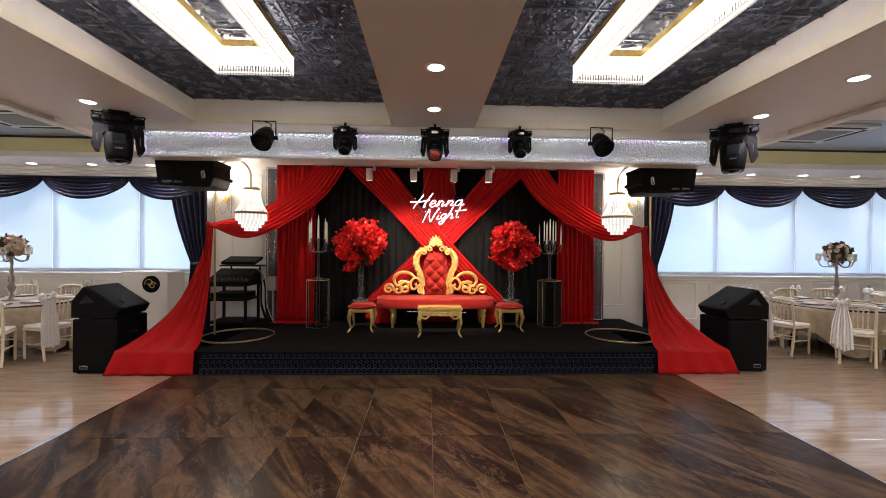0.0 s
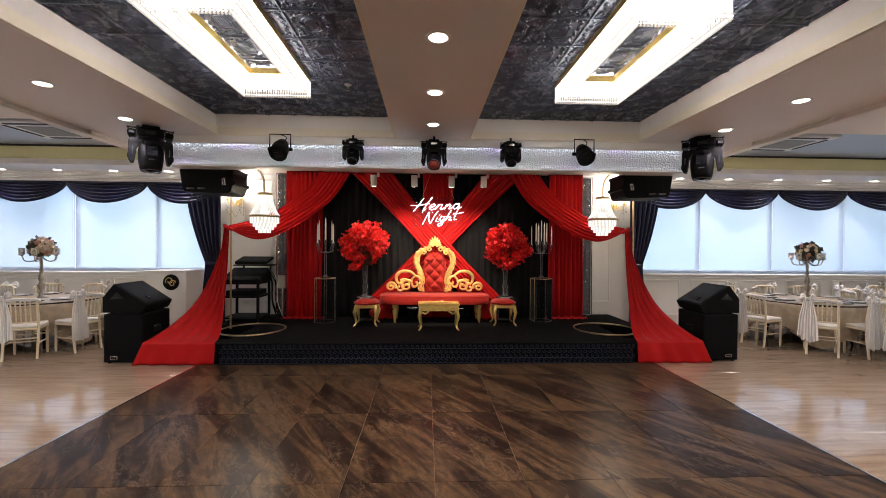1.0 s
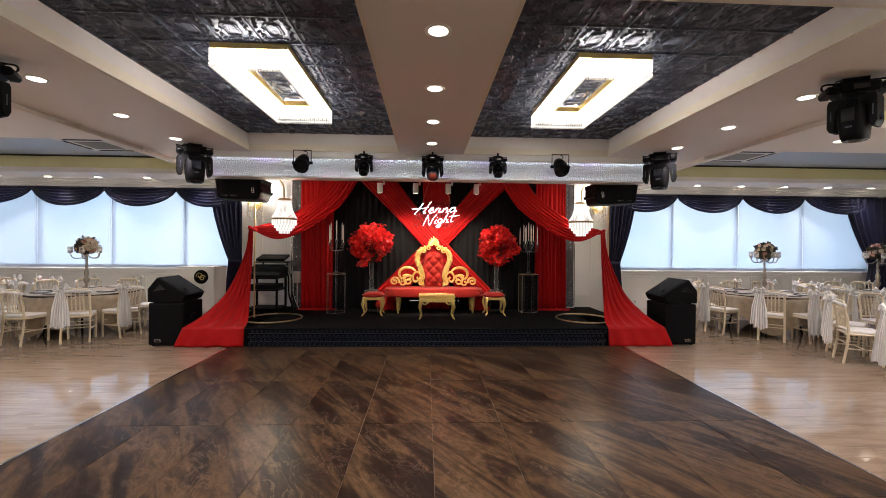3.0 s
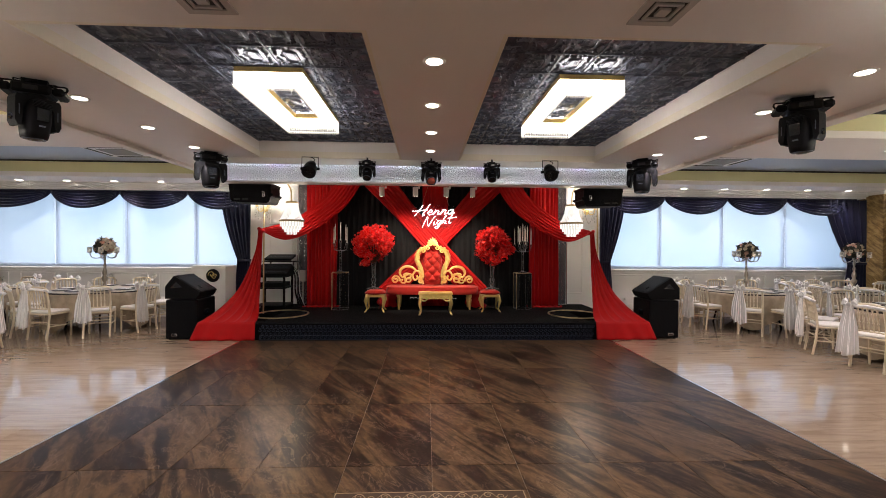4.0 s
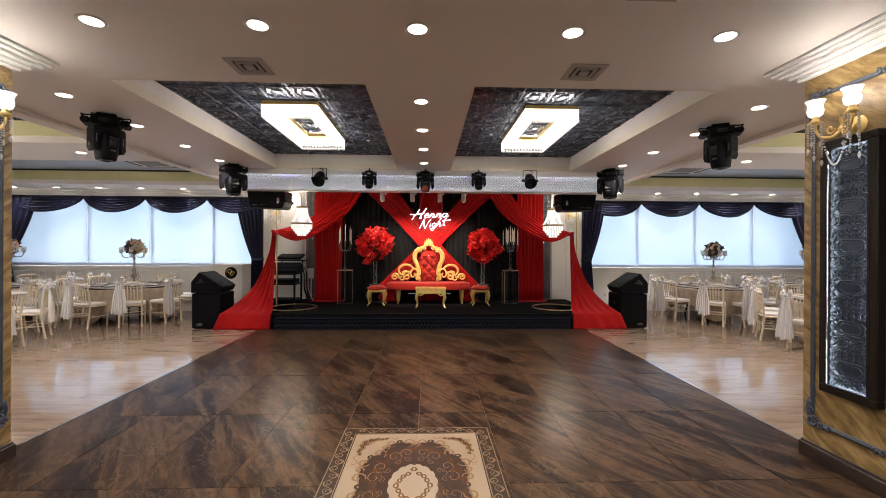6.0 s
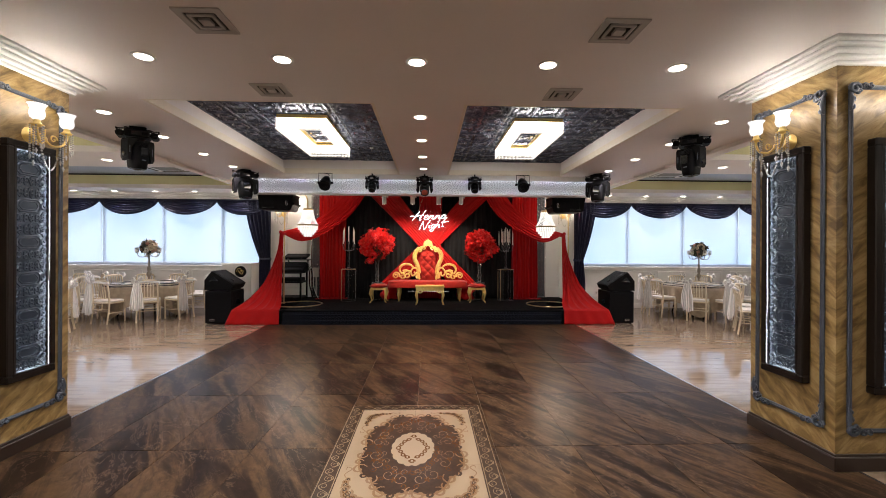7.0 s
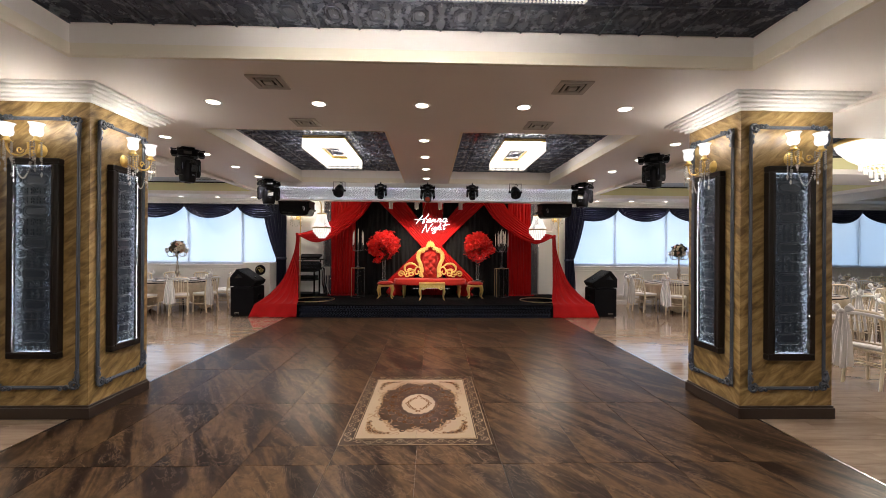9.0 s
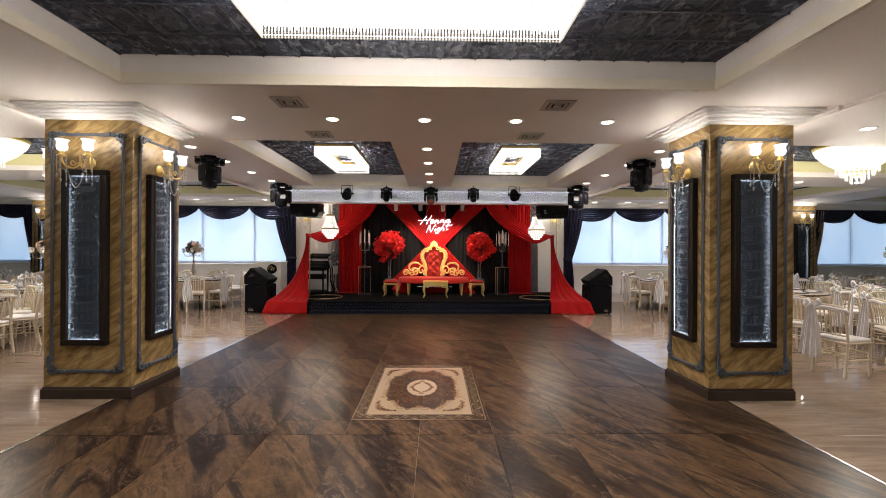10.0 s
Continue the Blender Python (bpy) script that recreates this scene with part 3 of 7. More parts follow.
def bead_rows(gg, hh, x0, y0, x1, y1, z0, z1, step, r):
    """Hanging strands round a rectangle: slender bars in gg, three faceted beads at each foot, two of them in hh."""
    def strand(x, y):
        gg.tube([(x, y, z1 - 0.032), (x, y, z0 + 0.055)], r, 4, cap=False)
        for k, to in enumerate((hh, gg, hh)):
            to.lathe([(0.001, -0.0095), (step * 0.47, 0.0), (0.001, 0.0095)], 5, (x, y, z0 + 0.009 + 0.018 * k))
    for x in np.arange(x0, x1 + 1e-6, step):
        strand(x, y0), strand(x, y1)
    for y in np.arange(y0 + step, y1 - step / 2, step):
        strand(x0, y), strand(x1, y)


def ring_chandelier(x0, y0, x1, y1, z0, z1, w, label, tray=M_BEADS, end=None, liner=0.045):
    e2 = end or w
    ob = thing("crystal_chandelier", ((x0 + x1) / 2, (y0 + y1) / 2, TOP), 0, label, "chandelier", "ceiling chandeliers")
    a, b = (x1 - x0) / 2, (y1 - y0) / 2
    z0, z1 = z0 - TOP, z1 - TOP
    outer, inner, gold, plate, fringe, pend = Geo(), Geo(), Geo(), Geo(), Geo(), Geo()
    bead_rows(outer, fringe, -a, -b, a, b, z0, z1, 0.024, 0.0055)
    bead_rows(inner, fringe, -a + w, -b + e2, a - w, b - e2, z0 + 0.05, z1, 0.026, 0.0055)
    e = 0.03
    for q in ((-a + e, -b + e, a - e, -b + e2 - e), (-a + e, b - e2 + e, a - e, b - e), (-a + e, -b + e2 - e, -a + w - e, b - e2 + e), (a - w + e, -b + e2 - e, a - e, b - e2 + e)):
        part("lamp_tray", Geo().box(q[0], q[1], z0 + 0.075, q[2], q[3], z1 - 0.01), tray, ob, "brightly lit crystal tray")
        # rows of drops under the tray
        for x in np.arange(q[0] + 0.01, q[2], 0.045):
            for y in np.arange(q[1] + 0.01, q[3], 0.055):
                pend.lathe([(0.001, -0.016), (0.0075, 0.0), (0.001, 0.014)], 4, (float(x), float(y), z0 + 0.052))
    for q in ((-a, -b, a, -b + 0.02), (-a, b - 0.02, a, b), (-a, -b + 0.02, -a + 0.02, b - 0.02), (a - 0.02, -b + 0.02, a, b - 0.02)):
        plate.box(q[0], q[1], z1 - 0.03, q[2], q[3], z1 + 0.02)
    c, d = a - w - 0.012, b - e2 - 0.012
    for q in ((-c, -d, c, -d + 0.015), (-c, d - 0.015, c, d), (-c, -d + 0.015, -c + 0.015, d - 0.015), (c - 0.015, -d + 0.015, c, d - 0.015)):
        gold.box(q[0], q[1], z1 - liner, q[2], q[3], z1 + 0.012)
    part("outer_bead_curtain", outer, M_BEADS_SOFT, ob, "hanging crystal beads with the lamplight put in as their own glow")
    part("inner_bead_curtain", inner, M_BEADS_SOFT, ob)
    part("bead_fringe", fringe, M_PRISM_DIM, ob, "dimmer crystal beads along the lower edge")["kind"] = "stuff"
    part("drop_grid", pend, M_PRISM_DIM, ob)["kind"] = "stuff"
    part("gold_liner", gold, M_GOLD, ob, "polished gold inner liner")
    part("ceiling_plate", plate, M_GOLD, ob)
    for sx in (-1, 1):
        part("hanger", Geo().box(sx * (a - w / 2) - 0.02, -0.02, z1 - 0.01, sx * (a - w / 2) + 0.02, 0.02, 0), M_GOLD, ob)
    return ob


ring_chandelier(-1.90, 0.80, -1.25, 2.40, 3.16, 3.35, 0.125, "rectangular crystal ring chandelier, brightly lit, with gold liner", end=0.20)
ring_chandelier(1.25, 0.80, 1.90, 2.40, 3.16, 3.35, 0.125, "rectangular crystal ring chandelier, brightly lit, with gold liner", end=0.20)
ring_chandelier(-1.14, -5.4, 1.05, -3.10, 3.14, 3.34, 0.30, "large rectangular crystal chandelier with bead fringe, brightly lit", M_BEADS_BIG, liner=0.07)


# ---- columns ----
def frame_bars(gg, x0, z0, x1, z1, t, y0, y1):
    gg.box(x0, y0, z0, x1, y1, z0 + t, 0.008).box(x0, y0, z1 - t, x1, y1, z1, 0.008)
    gg.box(x0, y0, z0 + t, x0 + t, y1, z1 - t, 0.008).box(x1 - t, y0, z0 + t, x1, y1, z1 - t, 0.008)


def column_face(col, m, w):
    """One decorated side, built facing -y with its middle at x = 0; m puts it on the column."""
    g = Geo()
    h = w / 2 - 0.075
    frame_bars(g, -h, 0.28, h, 2.82, 0.032, -0.022, -0.001)
    frame_bars(g, -h + 0.012, 0.292, h - 0.012, 2.808, 0.010, -0.030, -0.022)
    for sx in (-1, 1):
        for z, sz in ((0.28, 1), (2.82, -1)):
            g.tube([(px, -0.028, pz) for px, pz in curl(sx * (h - 0.03), z + sz * 0.03, 0.045, 0.012, 0, 420 * sx * sz, 12)], 0.013, 5)
            for j, (ox, oz, r0) in enumerate(((0.105, 0.016, 0.026), (0.155, 0.012, 0.019), (0.012, 0.105, 0.026), (0.010, 0.160, 0.020), (0.055, 0.055, 0.024))):
                g.tube([(px, -0.030, pz) for px, pz in curl(sx * (h - ox), z + sz * oz, r0, 0.006, 90 * j, 90 * j + 400 * sx * sz, 9)], 0.010, 5)
            g.tube([(sx * h, -0.026, z + sz * 0.06), (sx * h, -0.034, z + sz * 0.12), (sx * h, -0.026, z + sz * 0.19)], [0.012, 0.02, 0.008], 6)
    ob = part("wall_moulding", g, M_STEELBLUE, col, "blue-grey moulded frame with scroll corners")
    ob.matrix_basis = m
    g = Geo()
    a, z0, z1 = w * 0.255, 0.575, 2.425
    frame_bars(g, -a, z0, a, z1, 0.055, -0.07, -0.002)
    pan = part("panel_frame", g, M_DARKWOOD, col, "dark wooden shadow-box frame")
    pan.matrix_basis = m
    b, c0, c1 = a - 0.055, z0 + 0.055, z1 - 0.055
    n = 6
    d = (c1 - c0) / n
    for i in range(n):
        g = Geo()
        zz = c0 + i * d
        g.box(-b, -0.030, zz, b, -0.003, zz + d)
        g.box(-b, -0.036, zz, b, -0.030, zz + 0.012)
        p, q, cz = b * 0.66, d * 0.17, zz + d / 2
        for e, hh in ((0, 0.007), (0.02, 0.005)):
            u, v, k = p - e, q - e * 0.8, 0.025
            loop = [(-u + k, cz - v), (u - k, cz - v), (u, cz - v + k), (u, cz + v - k), (u - k, cz + v), (-u + k, cz + v), (-u, cz + v - k), (-u, cz - v + k)]
            g.tube([(px, -0.031, pz) for px, pz in loop + loop[:2]], hh, 5, cap=False)
        for row in (-0.39, -0.29, 0.29, 0.39):
            for j in range(6):
                px0 = b * (-0.80 + 0.32 * j)
                w0 = 1 if (j + (row > 0)) % 2 else -1
                g.tube([(px, -0.032, pz) for px, pz in curl(px0, cz + row * d, 0.021, 0.006, 90 * w0, 90 * w0 + 390 * w0, 8)], 0.0065, 4, cap=False)
        for sx in (-1, 1):
            for sz in (-1, 1):
                g.tube([(px, -0.031, pz) for px, pz in curl(sx * b * 0.72, cz + sz * d * 0.34, 0.04, 0.010, 90 * sx, 90 * sx + 420 * sx * sz, 12)], 0.009, 5)
            g.tube([(px, -0.031, pz) for px, pz in curl(sx * (b - 0.022), cz, 0.026, 0.010, 90, 480 * sx, 10)], 0.010, 5)
            for dz in (-0.40, -0.2, 0.2, 0.40):
                g.tube([(px, -0.033, pz) for px, pz in curl(sx * (b - 0.018), cz + dz * d, 0.017, 0.006, 0, 400 * sx, 8)], 0.0085, 5)
            g.tube([(px, -0.031, pz) for px, pz in arc(sx * b * 0.3, cz + sx * d * 0.38, 0.05, 0, 180, 7)], 0.007, 5)
        part("relief_tile", g, M_RELIEF, pan, "navy pressed relief tile")
    # lip added to screen the LED strips, so that only the relief looks lit
    g = Geo()
    frame_bars(g, -b - 0.012, c0 - 0.012, b + 0.012, c1 + 0.012, 0.022, -0.0735, -0.0645)
    part("inner_lip", g, M_DARKWOOD, pan)
    g = Geo()
    for sx in (-1, 1):
        g.box(sx * (b - 0.001), -0.0642, c0 + 0.012, sx * (b - 0.006), -0.0632, c1 - 0.012)
    g.box(-b + 0.012, -0.0642, c0 + 0.001, b - 0.012, -0.0632, c0 + 0.006).box(-b + 0.012, -0.0642, c1 - 0.006, b - 0.012, -0.0632, c1 - 0.001)
    part("led_strip", g, M_LED, pan, "cold white LED strip")
    return a


def sconce(loc, rz, watts=2.4):
    ob = thing("wall_sconce", loc, rz, "gold two-arm wall sconce with lit tulip glass shades and crystal drops", "wall lamp", "wall sconces")
    part("back_plate", Geo().lathe([(0.0, 0.03), (0.02, 0.028), (0.05, 0.012), (0.065, 0.0)], 14, m=pose(0, 0, 0, 90)), M_GOLD, ob)
    stem = Geo().tube(smooth_path([(0, -0.02, 0), (0, -0.07, -0.05), (0, -0.11, -0.02), (0, -0.12, 0.05)]), 0.010, 7)
    stem.ball((0, -0.11, -0.03), 0.026, 8)
    part("stem", stem, M_GOLD, ob)
    for s in (-1, 1):
        a = Geo().tube(smooth_path([(0, -0.11, -0.02), (s * 0.04, -0.14, -0.075), (s * 0.10, -0.17, -0.06), (s * 0.13, -0.18, 0.0), (s * 0.13, -0.18, 0.035)]), 0.009, 7)
        a.tube([(px, -0.14, pz) for px, pz in curl(s * 0.055, -0.02, 0.035, 0.008, 0, 400 * s, 14)], 0.006, 5)
        a.lathe([(0.012, 0.03), (0.045, 0.045), (0.03, 0.055), (0.02, 0.075), (0.02, 0.09)], 12, (s * 0.13, -0.18, 0))
        arm = part("arm", a, M_GOLD, ob)
        part("tulip_shade", Geo().lathe([(0.022, 0.085), (0.042, 0.10), (0.050, 0.13), (0.044, 0.165), (0.050, 0.19), (0.062, 0.205), (0.058, 0.205), (0.040, 0.165), (0.044, 0.13), (0.0, 0.09)], 16, (s * 0.13, -0.18, 0)), M_SHADELIT, arm, "glowing frosted tulip glass")
        lamp = bpy.data.lights.new("sconce_bulb", "POINT")
        lamp.energy, lamp.color, lamp.shadow_soft_size = watts, (1.0, 0.92, 0.83), 0.04
        lo = new("sconce_bulb", lamp)
        lo.location = (pose(*loc, 0, 0, rz) @ Vector((s * 0.13, -0.19, 0.26)))
        d = Geo()
        for k in range(5):
            q = 2 * math.pi * k / 5
            x, y = s * 0.13 + 0.04 * math.cos(q), -0.18 + 0.04 * math.sin(q)
            L = 0.13 + 0.13 * ((k * 3) % 4) / 3
            for j in range(int(L / 0.018)):
                d.ball((x, y, 0.035 - j * 0.018), 0.007, 5)
            d.lathe([(0.001, -0.04), (0.011, -0.012), (0.001, 0.01)], 5, (x, y, 0.03 - L))
        part("crystal_drop_cluster", d, M_DROPS, arm)["kind"] = "stuff"
    d = Geo()
    for k in range(32):
        u = k / 31
        d.ball((-0.11 + 0.22 * u, -0.165, 0.02 - 0.27 * math.sin(math.pi * u) - 0.03), 0.007, 5)
    part("bead_swag", d, M_DROPS, ob)["kind"] = "stuff"
    return ob


def column(name, x0, y0, x1, y1, sconces=True, plates=("s", "w", "e"), cornice=True):
    cx, cy = (x0 + x1) / 2, (y0 + y1) / 2
    col = thing(name, (cx, cy, 0), 0, "square gold sponge-painted column with dark skirting and white cornice", "column", "columns", "structure")
    a, b = (x1 - x0) / 2, (y1 - y0) / 2
    part("shaft", Geo().box(-a, -b, 0.12, a, b, 2.97), M_GOLDWALL, col)
    g = Geo().box(-a - 0.022, -b - 0.022, 0, a + 0.022, b + 0.022, 0.105, 0.006)
    g.box(-a - 0.012, -b - 0.012, 0.105, a + 0.012, b + 0.012, 0.125, 0.004)
    part("skirting", g, M_SKIRT, col)
    if cornice:
        g = Geo()
        for i, (e, z) in enumerate(((0.035, 2.965), (0.075, 2.992), (0.12, 3.02), (0.155, 3.047), (0.19, 3.072))):
            g.box(-a - e, -b - e, z, a + e, b + e, (2.965, 2.992, 3.02, 3.047, 3.072, 3.099)[i + 1], 0.006)
        part("cornice", g, M_WHITE, col)
    turns = {"s": (pose(0, -b, 0), 2 * a), "w": (pose(-a, 0, 0, 0, 0, -90), 2 * b), "e": (pose(a, 0, 0, 0, 0, 90), 2 * b)}
    for k in plates:
        m, w = turns[k]
        column_face(col, m, w)
        if sconces:
            p = m @ Vector((0.02, -0.012, 2.50))
            sconce((cx + p.x, cy + p.y, p.z), {"s": 0, "w": -90, "e": 90}[k])
    return col


column("column_1", 3.08, -1.76, 3.99, -0.97)
column("column_2", -4.02, -1.68, -3.10, -0.89)
column("column_3", 10.65, 6.0, 11.55, 6.555, plates=("s",))
column("column_4", -11.55, 6.0, -10.65, 6.555, plates=("s",))

# ---- stage ----
stage = thing("stage", (0, 0, 0), 0, "low black carpeted stage with dark lattice riser", "stage", kind="structure")
part("platform", Geo().box(-2.96, STAGE_Y + 0.012, 0, 2.96, WIN_Y - 0.002, 0.30).box(-3.7, 5.35, 0, -2.96, WIN_Y - 0.002, 0.298).box(2.96, 5.35, 0, 3.7, WIN_Y - 0.002, 0.298), M_BLACKSTAGE, stage)
part("nosing", Geo().box(-2.97, STAGE_Y - 0.004, 0.275, 2.97, STAGE_Y + 0.05, 0.306, 0.008), M_BLACKSTAGE, stage)

# beam over the stage edge with a backlit lattice
BX = 3.40
beam = thing("stage_beam", (0, 0, 0), 0, "white ceiling beam with backlit scroll lattice panels", "beam", kind="structure")
g = Geo().box(-BX - 0.02, 3.66, 3.015, BX + 0.02, 3.88, 3.099).box(-BX - 0.02, 3.64, 2.698, BX + 0.02, 3.88, 2.722, 0.006)
g.box(-BX - 0.02, 3.76, 2.722, BX + 0.02, 3.88, 3.015).box(-BX - 0.02, 3.655, 2.722, -BX, 3.76, 3.015).box(BX, 3.655, 2.722, BX + 0.02, 3.76, 3.015)
part("casing", g, M_WHITE, beam)
part("light_panel", Geo().box(-BX, 3.752, 2.722, BX, 3.759, 3.015), M_WHITE, beam, "white panel behind the lattice")
n = 20
for i in range(n):
    xa, xb = -BX + 2 * BX * i / n + 0.01, -BX + 2 * BX * (i + 1) / n - 0.01
    for z0 in (2.724, 3.005):
        part("led_strip", Geo().box(xa, 3.722, z0, xb, 3.745, z0 + 0.008), M_STRIP_TINTED if (i * 7 + (z0 > 2.8)) % 5 == 0 else M_STRIP, beam)
g = Geo()
rnd = random.Random(5)
for x0 in np.arange(-BX + 0.04, BX, 0.064):
    for r in range(5):
        s, z = (1 if r % 2 else -1), 2.752 + r * 0.058
        a0 = rnd.choice((0, 90, 180, 270)) + rnd.uniform(-20, 20)
        g.tube([(px, 3.70, pz) for px, pz in curl(float(x0) + (0.032 if r % 2 else 0), z, 0.034, 0.011, a0, a0 + 340 * s, 8)], 0.0100, 4, cap=False)
g.box(-BX, 3.690, 2.722, BX, 3.708, 2.736).box(-BX, 3.690, 3.001, BX, 3.708, 3.015)
part("lattice", g, M_WHITE, beam, "white cut scroll lattice")

# lattice face of the stage riser
g = Geo()
for x0 in np.arange(-2.93, 2.93, 0.075):
    for k, z in enumerate((0.045, 0.110, 0.178, 0.25)):
        g.tube([(px, STAGE_Y + 0.004, pz) for px, pz in curl(float(x0) + 0.037 * (k % 2), z, 0.030, 0.010, 90 * k, 90 * k + 350, 7)], 0.006, 4, cap=False)
g.box(-2.955, STAGE_Y - 0.002, 0.008, 2.955, STAGE_Y + 0.010, 0.018).box(-2.955, STAGE_Y - 0.002, 0.078, 2.955, STAGE_Y + 0.010, 0.086)
g.box(-2.955, STAGE_Y - 0.002, 0.212, 2.955, STAGE_Y + 0.010, 0.220)
part("riser_lattice", g, material("navy_lattice", (0.006, 0.012, 0.030), 0.4, vary=0.3), stage, "dark navy scroll lattice")
for s in (-1, 1):
    part("side_step", Geo().box(s * 2.965, 4.11, 0, s * 3.92, 4.42, 0.285), M_BLACKSTAGE, stage)

# white wall panels beside the stage back
for s in (-1, 1):
    g = Geo()
    for z0, z1 in ((0.55, 1.95), (2.15, 3.0)):
        x0, x1 = s * 3.15, s * 3.72
        x0, x1 = min(x0, x1), max(x0, x1)
        frame_bars(g, x0, z0, x1, z1, 0.03, WIN_Y - 0.024, WIN_Y - 0.001)
    part("wall_panel_moulding", g, M_WHITE, wall_north)
    # silvery scrolls over a plain dark backing stand in for glints on a reflective pane
    g = Geo()
    x0 = 2.72 if s < 0 else 2.98
    for z0 in np.arange(0.42, 3.0, 0.11):
        for k in (0, 1):
            g.tube([(px, 6.33, pz) for px, pz in curl(s * (x0 + 0.08 + 0.11 * k), float(z0), 0.05, 0.015, 90, 480, 8)], 0.008, 4, cap=False)
    frame_bars(g, min(s * x0, s * (x0 + 0.28)), 0.31, max(s * x0, s * (x0 + 0.28)), 3.09, 0.02, 6.32, 6.34)
    scr = solid("lattice_screen", g, M_SILVER, "tall dark reflective panel beside the stage drapes, its glints built as silvery scrolls", "screen", kind="")
    part("screen_glow", Geo().box(min(s * x0, s * (x0 + 0.28)) + 0.02, 6.36, 0.33, max(s * x0, s * (x0 + 0.28)) - 0.02, 6.365, 3.07), material("screen_backing", (0.10, 0.105, 0.12), 0.25), scr, "blue-grey backing panel")


# ---- drapes on the stage ----
def pleats(gg, x0, x1, z0, z1, y, amp, n, flare=0.0, seed=1, thick=0.004):
    r = random.Random(seed)
    ph = [r.uniform(0, 6.28) for _ in range(6)]

    def fn(u, v):
        a = amp * (1.0 + flare * v)
        w = math.sin(2 * math.pi * n * u + 0.9 * math.sin(2 * math.pi * u * 2 + ph[0]) + 0.25 * math.sin(3 * v + ph[1]))
        yy = y - a * w - 0.3 * a * math.sin(2 * math.pi * n * 2.3 * u + ph[2]) - flare * 0.02 * v * v
        xx = x0 + (x1 - x0) * u + 0.01 * math.sin(5 * v + 9 * u + ph[3])
        return (xx, yy, z1 + (z0 - z1) * v)
    gg.sheet(fn, n * 7, 14, thick)


drape = thing("stage_backdrop", (0, 6.25, 0.3), 0, "pleated black stage backdrop hung from the ceiling", "drape")
g = Geo()
pleats(g, -2.72, 3.0, 0.004, 2.79, 0.02, 0.022, 44, seed=2)
part("black_cloth", g, M_BLACKDRAPE, drape)
part("rail", Geo().tube([(-2.72, 0.03, 2.792), (3.0, 0.03, 2.792)], 0.012, 6), M_BLACK, drape)
for x0, x1, sd in ((-2.72, -2.05, 3), (2.30, 2.98, 4)):
    ob = thing("red_curtain", ((x0 + x1) / 2, 6.14, 0.3), 0, "floor-length pleated red fabric curtain beside the black backdrop", "curtain", "red side curtains")
    w = (x1 - x0) / 2
    g = Geo()
    pleats(g, -w, w, 0.004, 2.79, 0, 0.026, 8, 0.6, sd)
    part("cloth", g, M_RED, ob)
    part("rail", Geo().tube([(-w, 0.02, 2.792), (w, 0.02, 2.792)], 0.010, 6), M_BLACK, ob)
    g = Geo()
    rr = random.Random(sd)
    for k in range(5):
        cx = -w + 2 * w * (k + 0.5) / 5
        a = rr.uniform(-0.3, 0.3)
        g.sheet(lambda u, v: (cx + (u - 0.5) * 0.26, -0.03 - 0.14 * v + 0.02 * math.sin(9 * u + a), 0.006 + 0.035 * math.sin(math.pi * v) * (0.6 + 0.4 * math.sin(12 * u + 5 * v + a))), 12, 6, 0.004)
    part("puddled_hem", g, M_RED, ob)
ob = thing("red_centre_panel", (0.15, 6.17, 0.3), 0, "narrow pleated red panel hanging behind the crossed sashes", "drape")
g = Geo()
pleats(g, -0.29, 0.29, 0.004, 2.79, 0, 0.014, 9, 0, 5)
part("cloth", g, M_RED, ob)


def crossed_band(gg, top, bottom, y, n, seed):
    r = random.Random(seed)
    ph = r.uniform(0, 6)
    (ta, tb, tz), (ba, bb, bz) = top, bottom

    def fn(u, v):
        pinch = 1 - 0.22 * math.sin(math.pi * min(1, u * 1.05))
        c, h = (ta + tb) / 2 + ((ba + bb) / 2 - (ta + tb) / 2) * u, (tb - ta) / 2 + ((bb - ba) / 2 - (tb - ta) / 2) * u
        x = c + h * pinch * (2 * v - 1)
        z = tz + (bz - tz) * u
        return (x, y - 0.016 * math.sin(2 * math.pi * n * v + ph + 0.5 * math.sin(4 * u)) - 0.006 * math.sin(31 * v + 3 * u), z)
    gg.sheet(fn, 30, n * 7, 0.004)


for nm, top, bottom, y, sd in (("a", (1.05, 1.80, 3.07), (-1.22, -0.58, 0.62), 6.115, 7), ("b", (-1.50, -0.72, 3.07), (0.72, 1.45, 0.62), 6.065, 6)):
    ob = thing("crossed_sash", (0, 0, 0), 0, "wide pleated red sash crossing diagonally over the backdrop", "drape", "crossed red sashes")
    g = Geo()
    crossed_band(g, top, bottom, y, 8, sd)
    part("cloth", g, M_RED, ob)
    e = bottom
    g = Geo().sheet(lambda u, v: ((e[0] + e[1]) / 2 + (u - 0.5) * 0.42 + 0.05 * math.sin(7 * v), y - 0.02 - 0.10 * math.sin(math.pi * u) * v, 0.62 - 0.315 * v + 0.02 * math.sin(14 * u)), 14, 8, 0.004)
    part("tail", g, M_RED, ob)


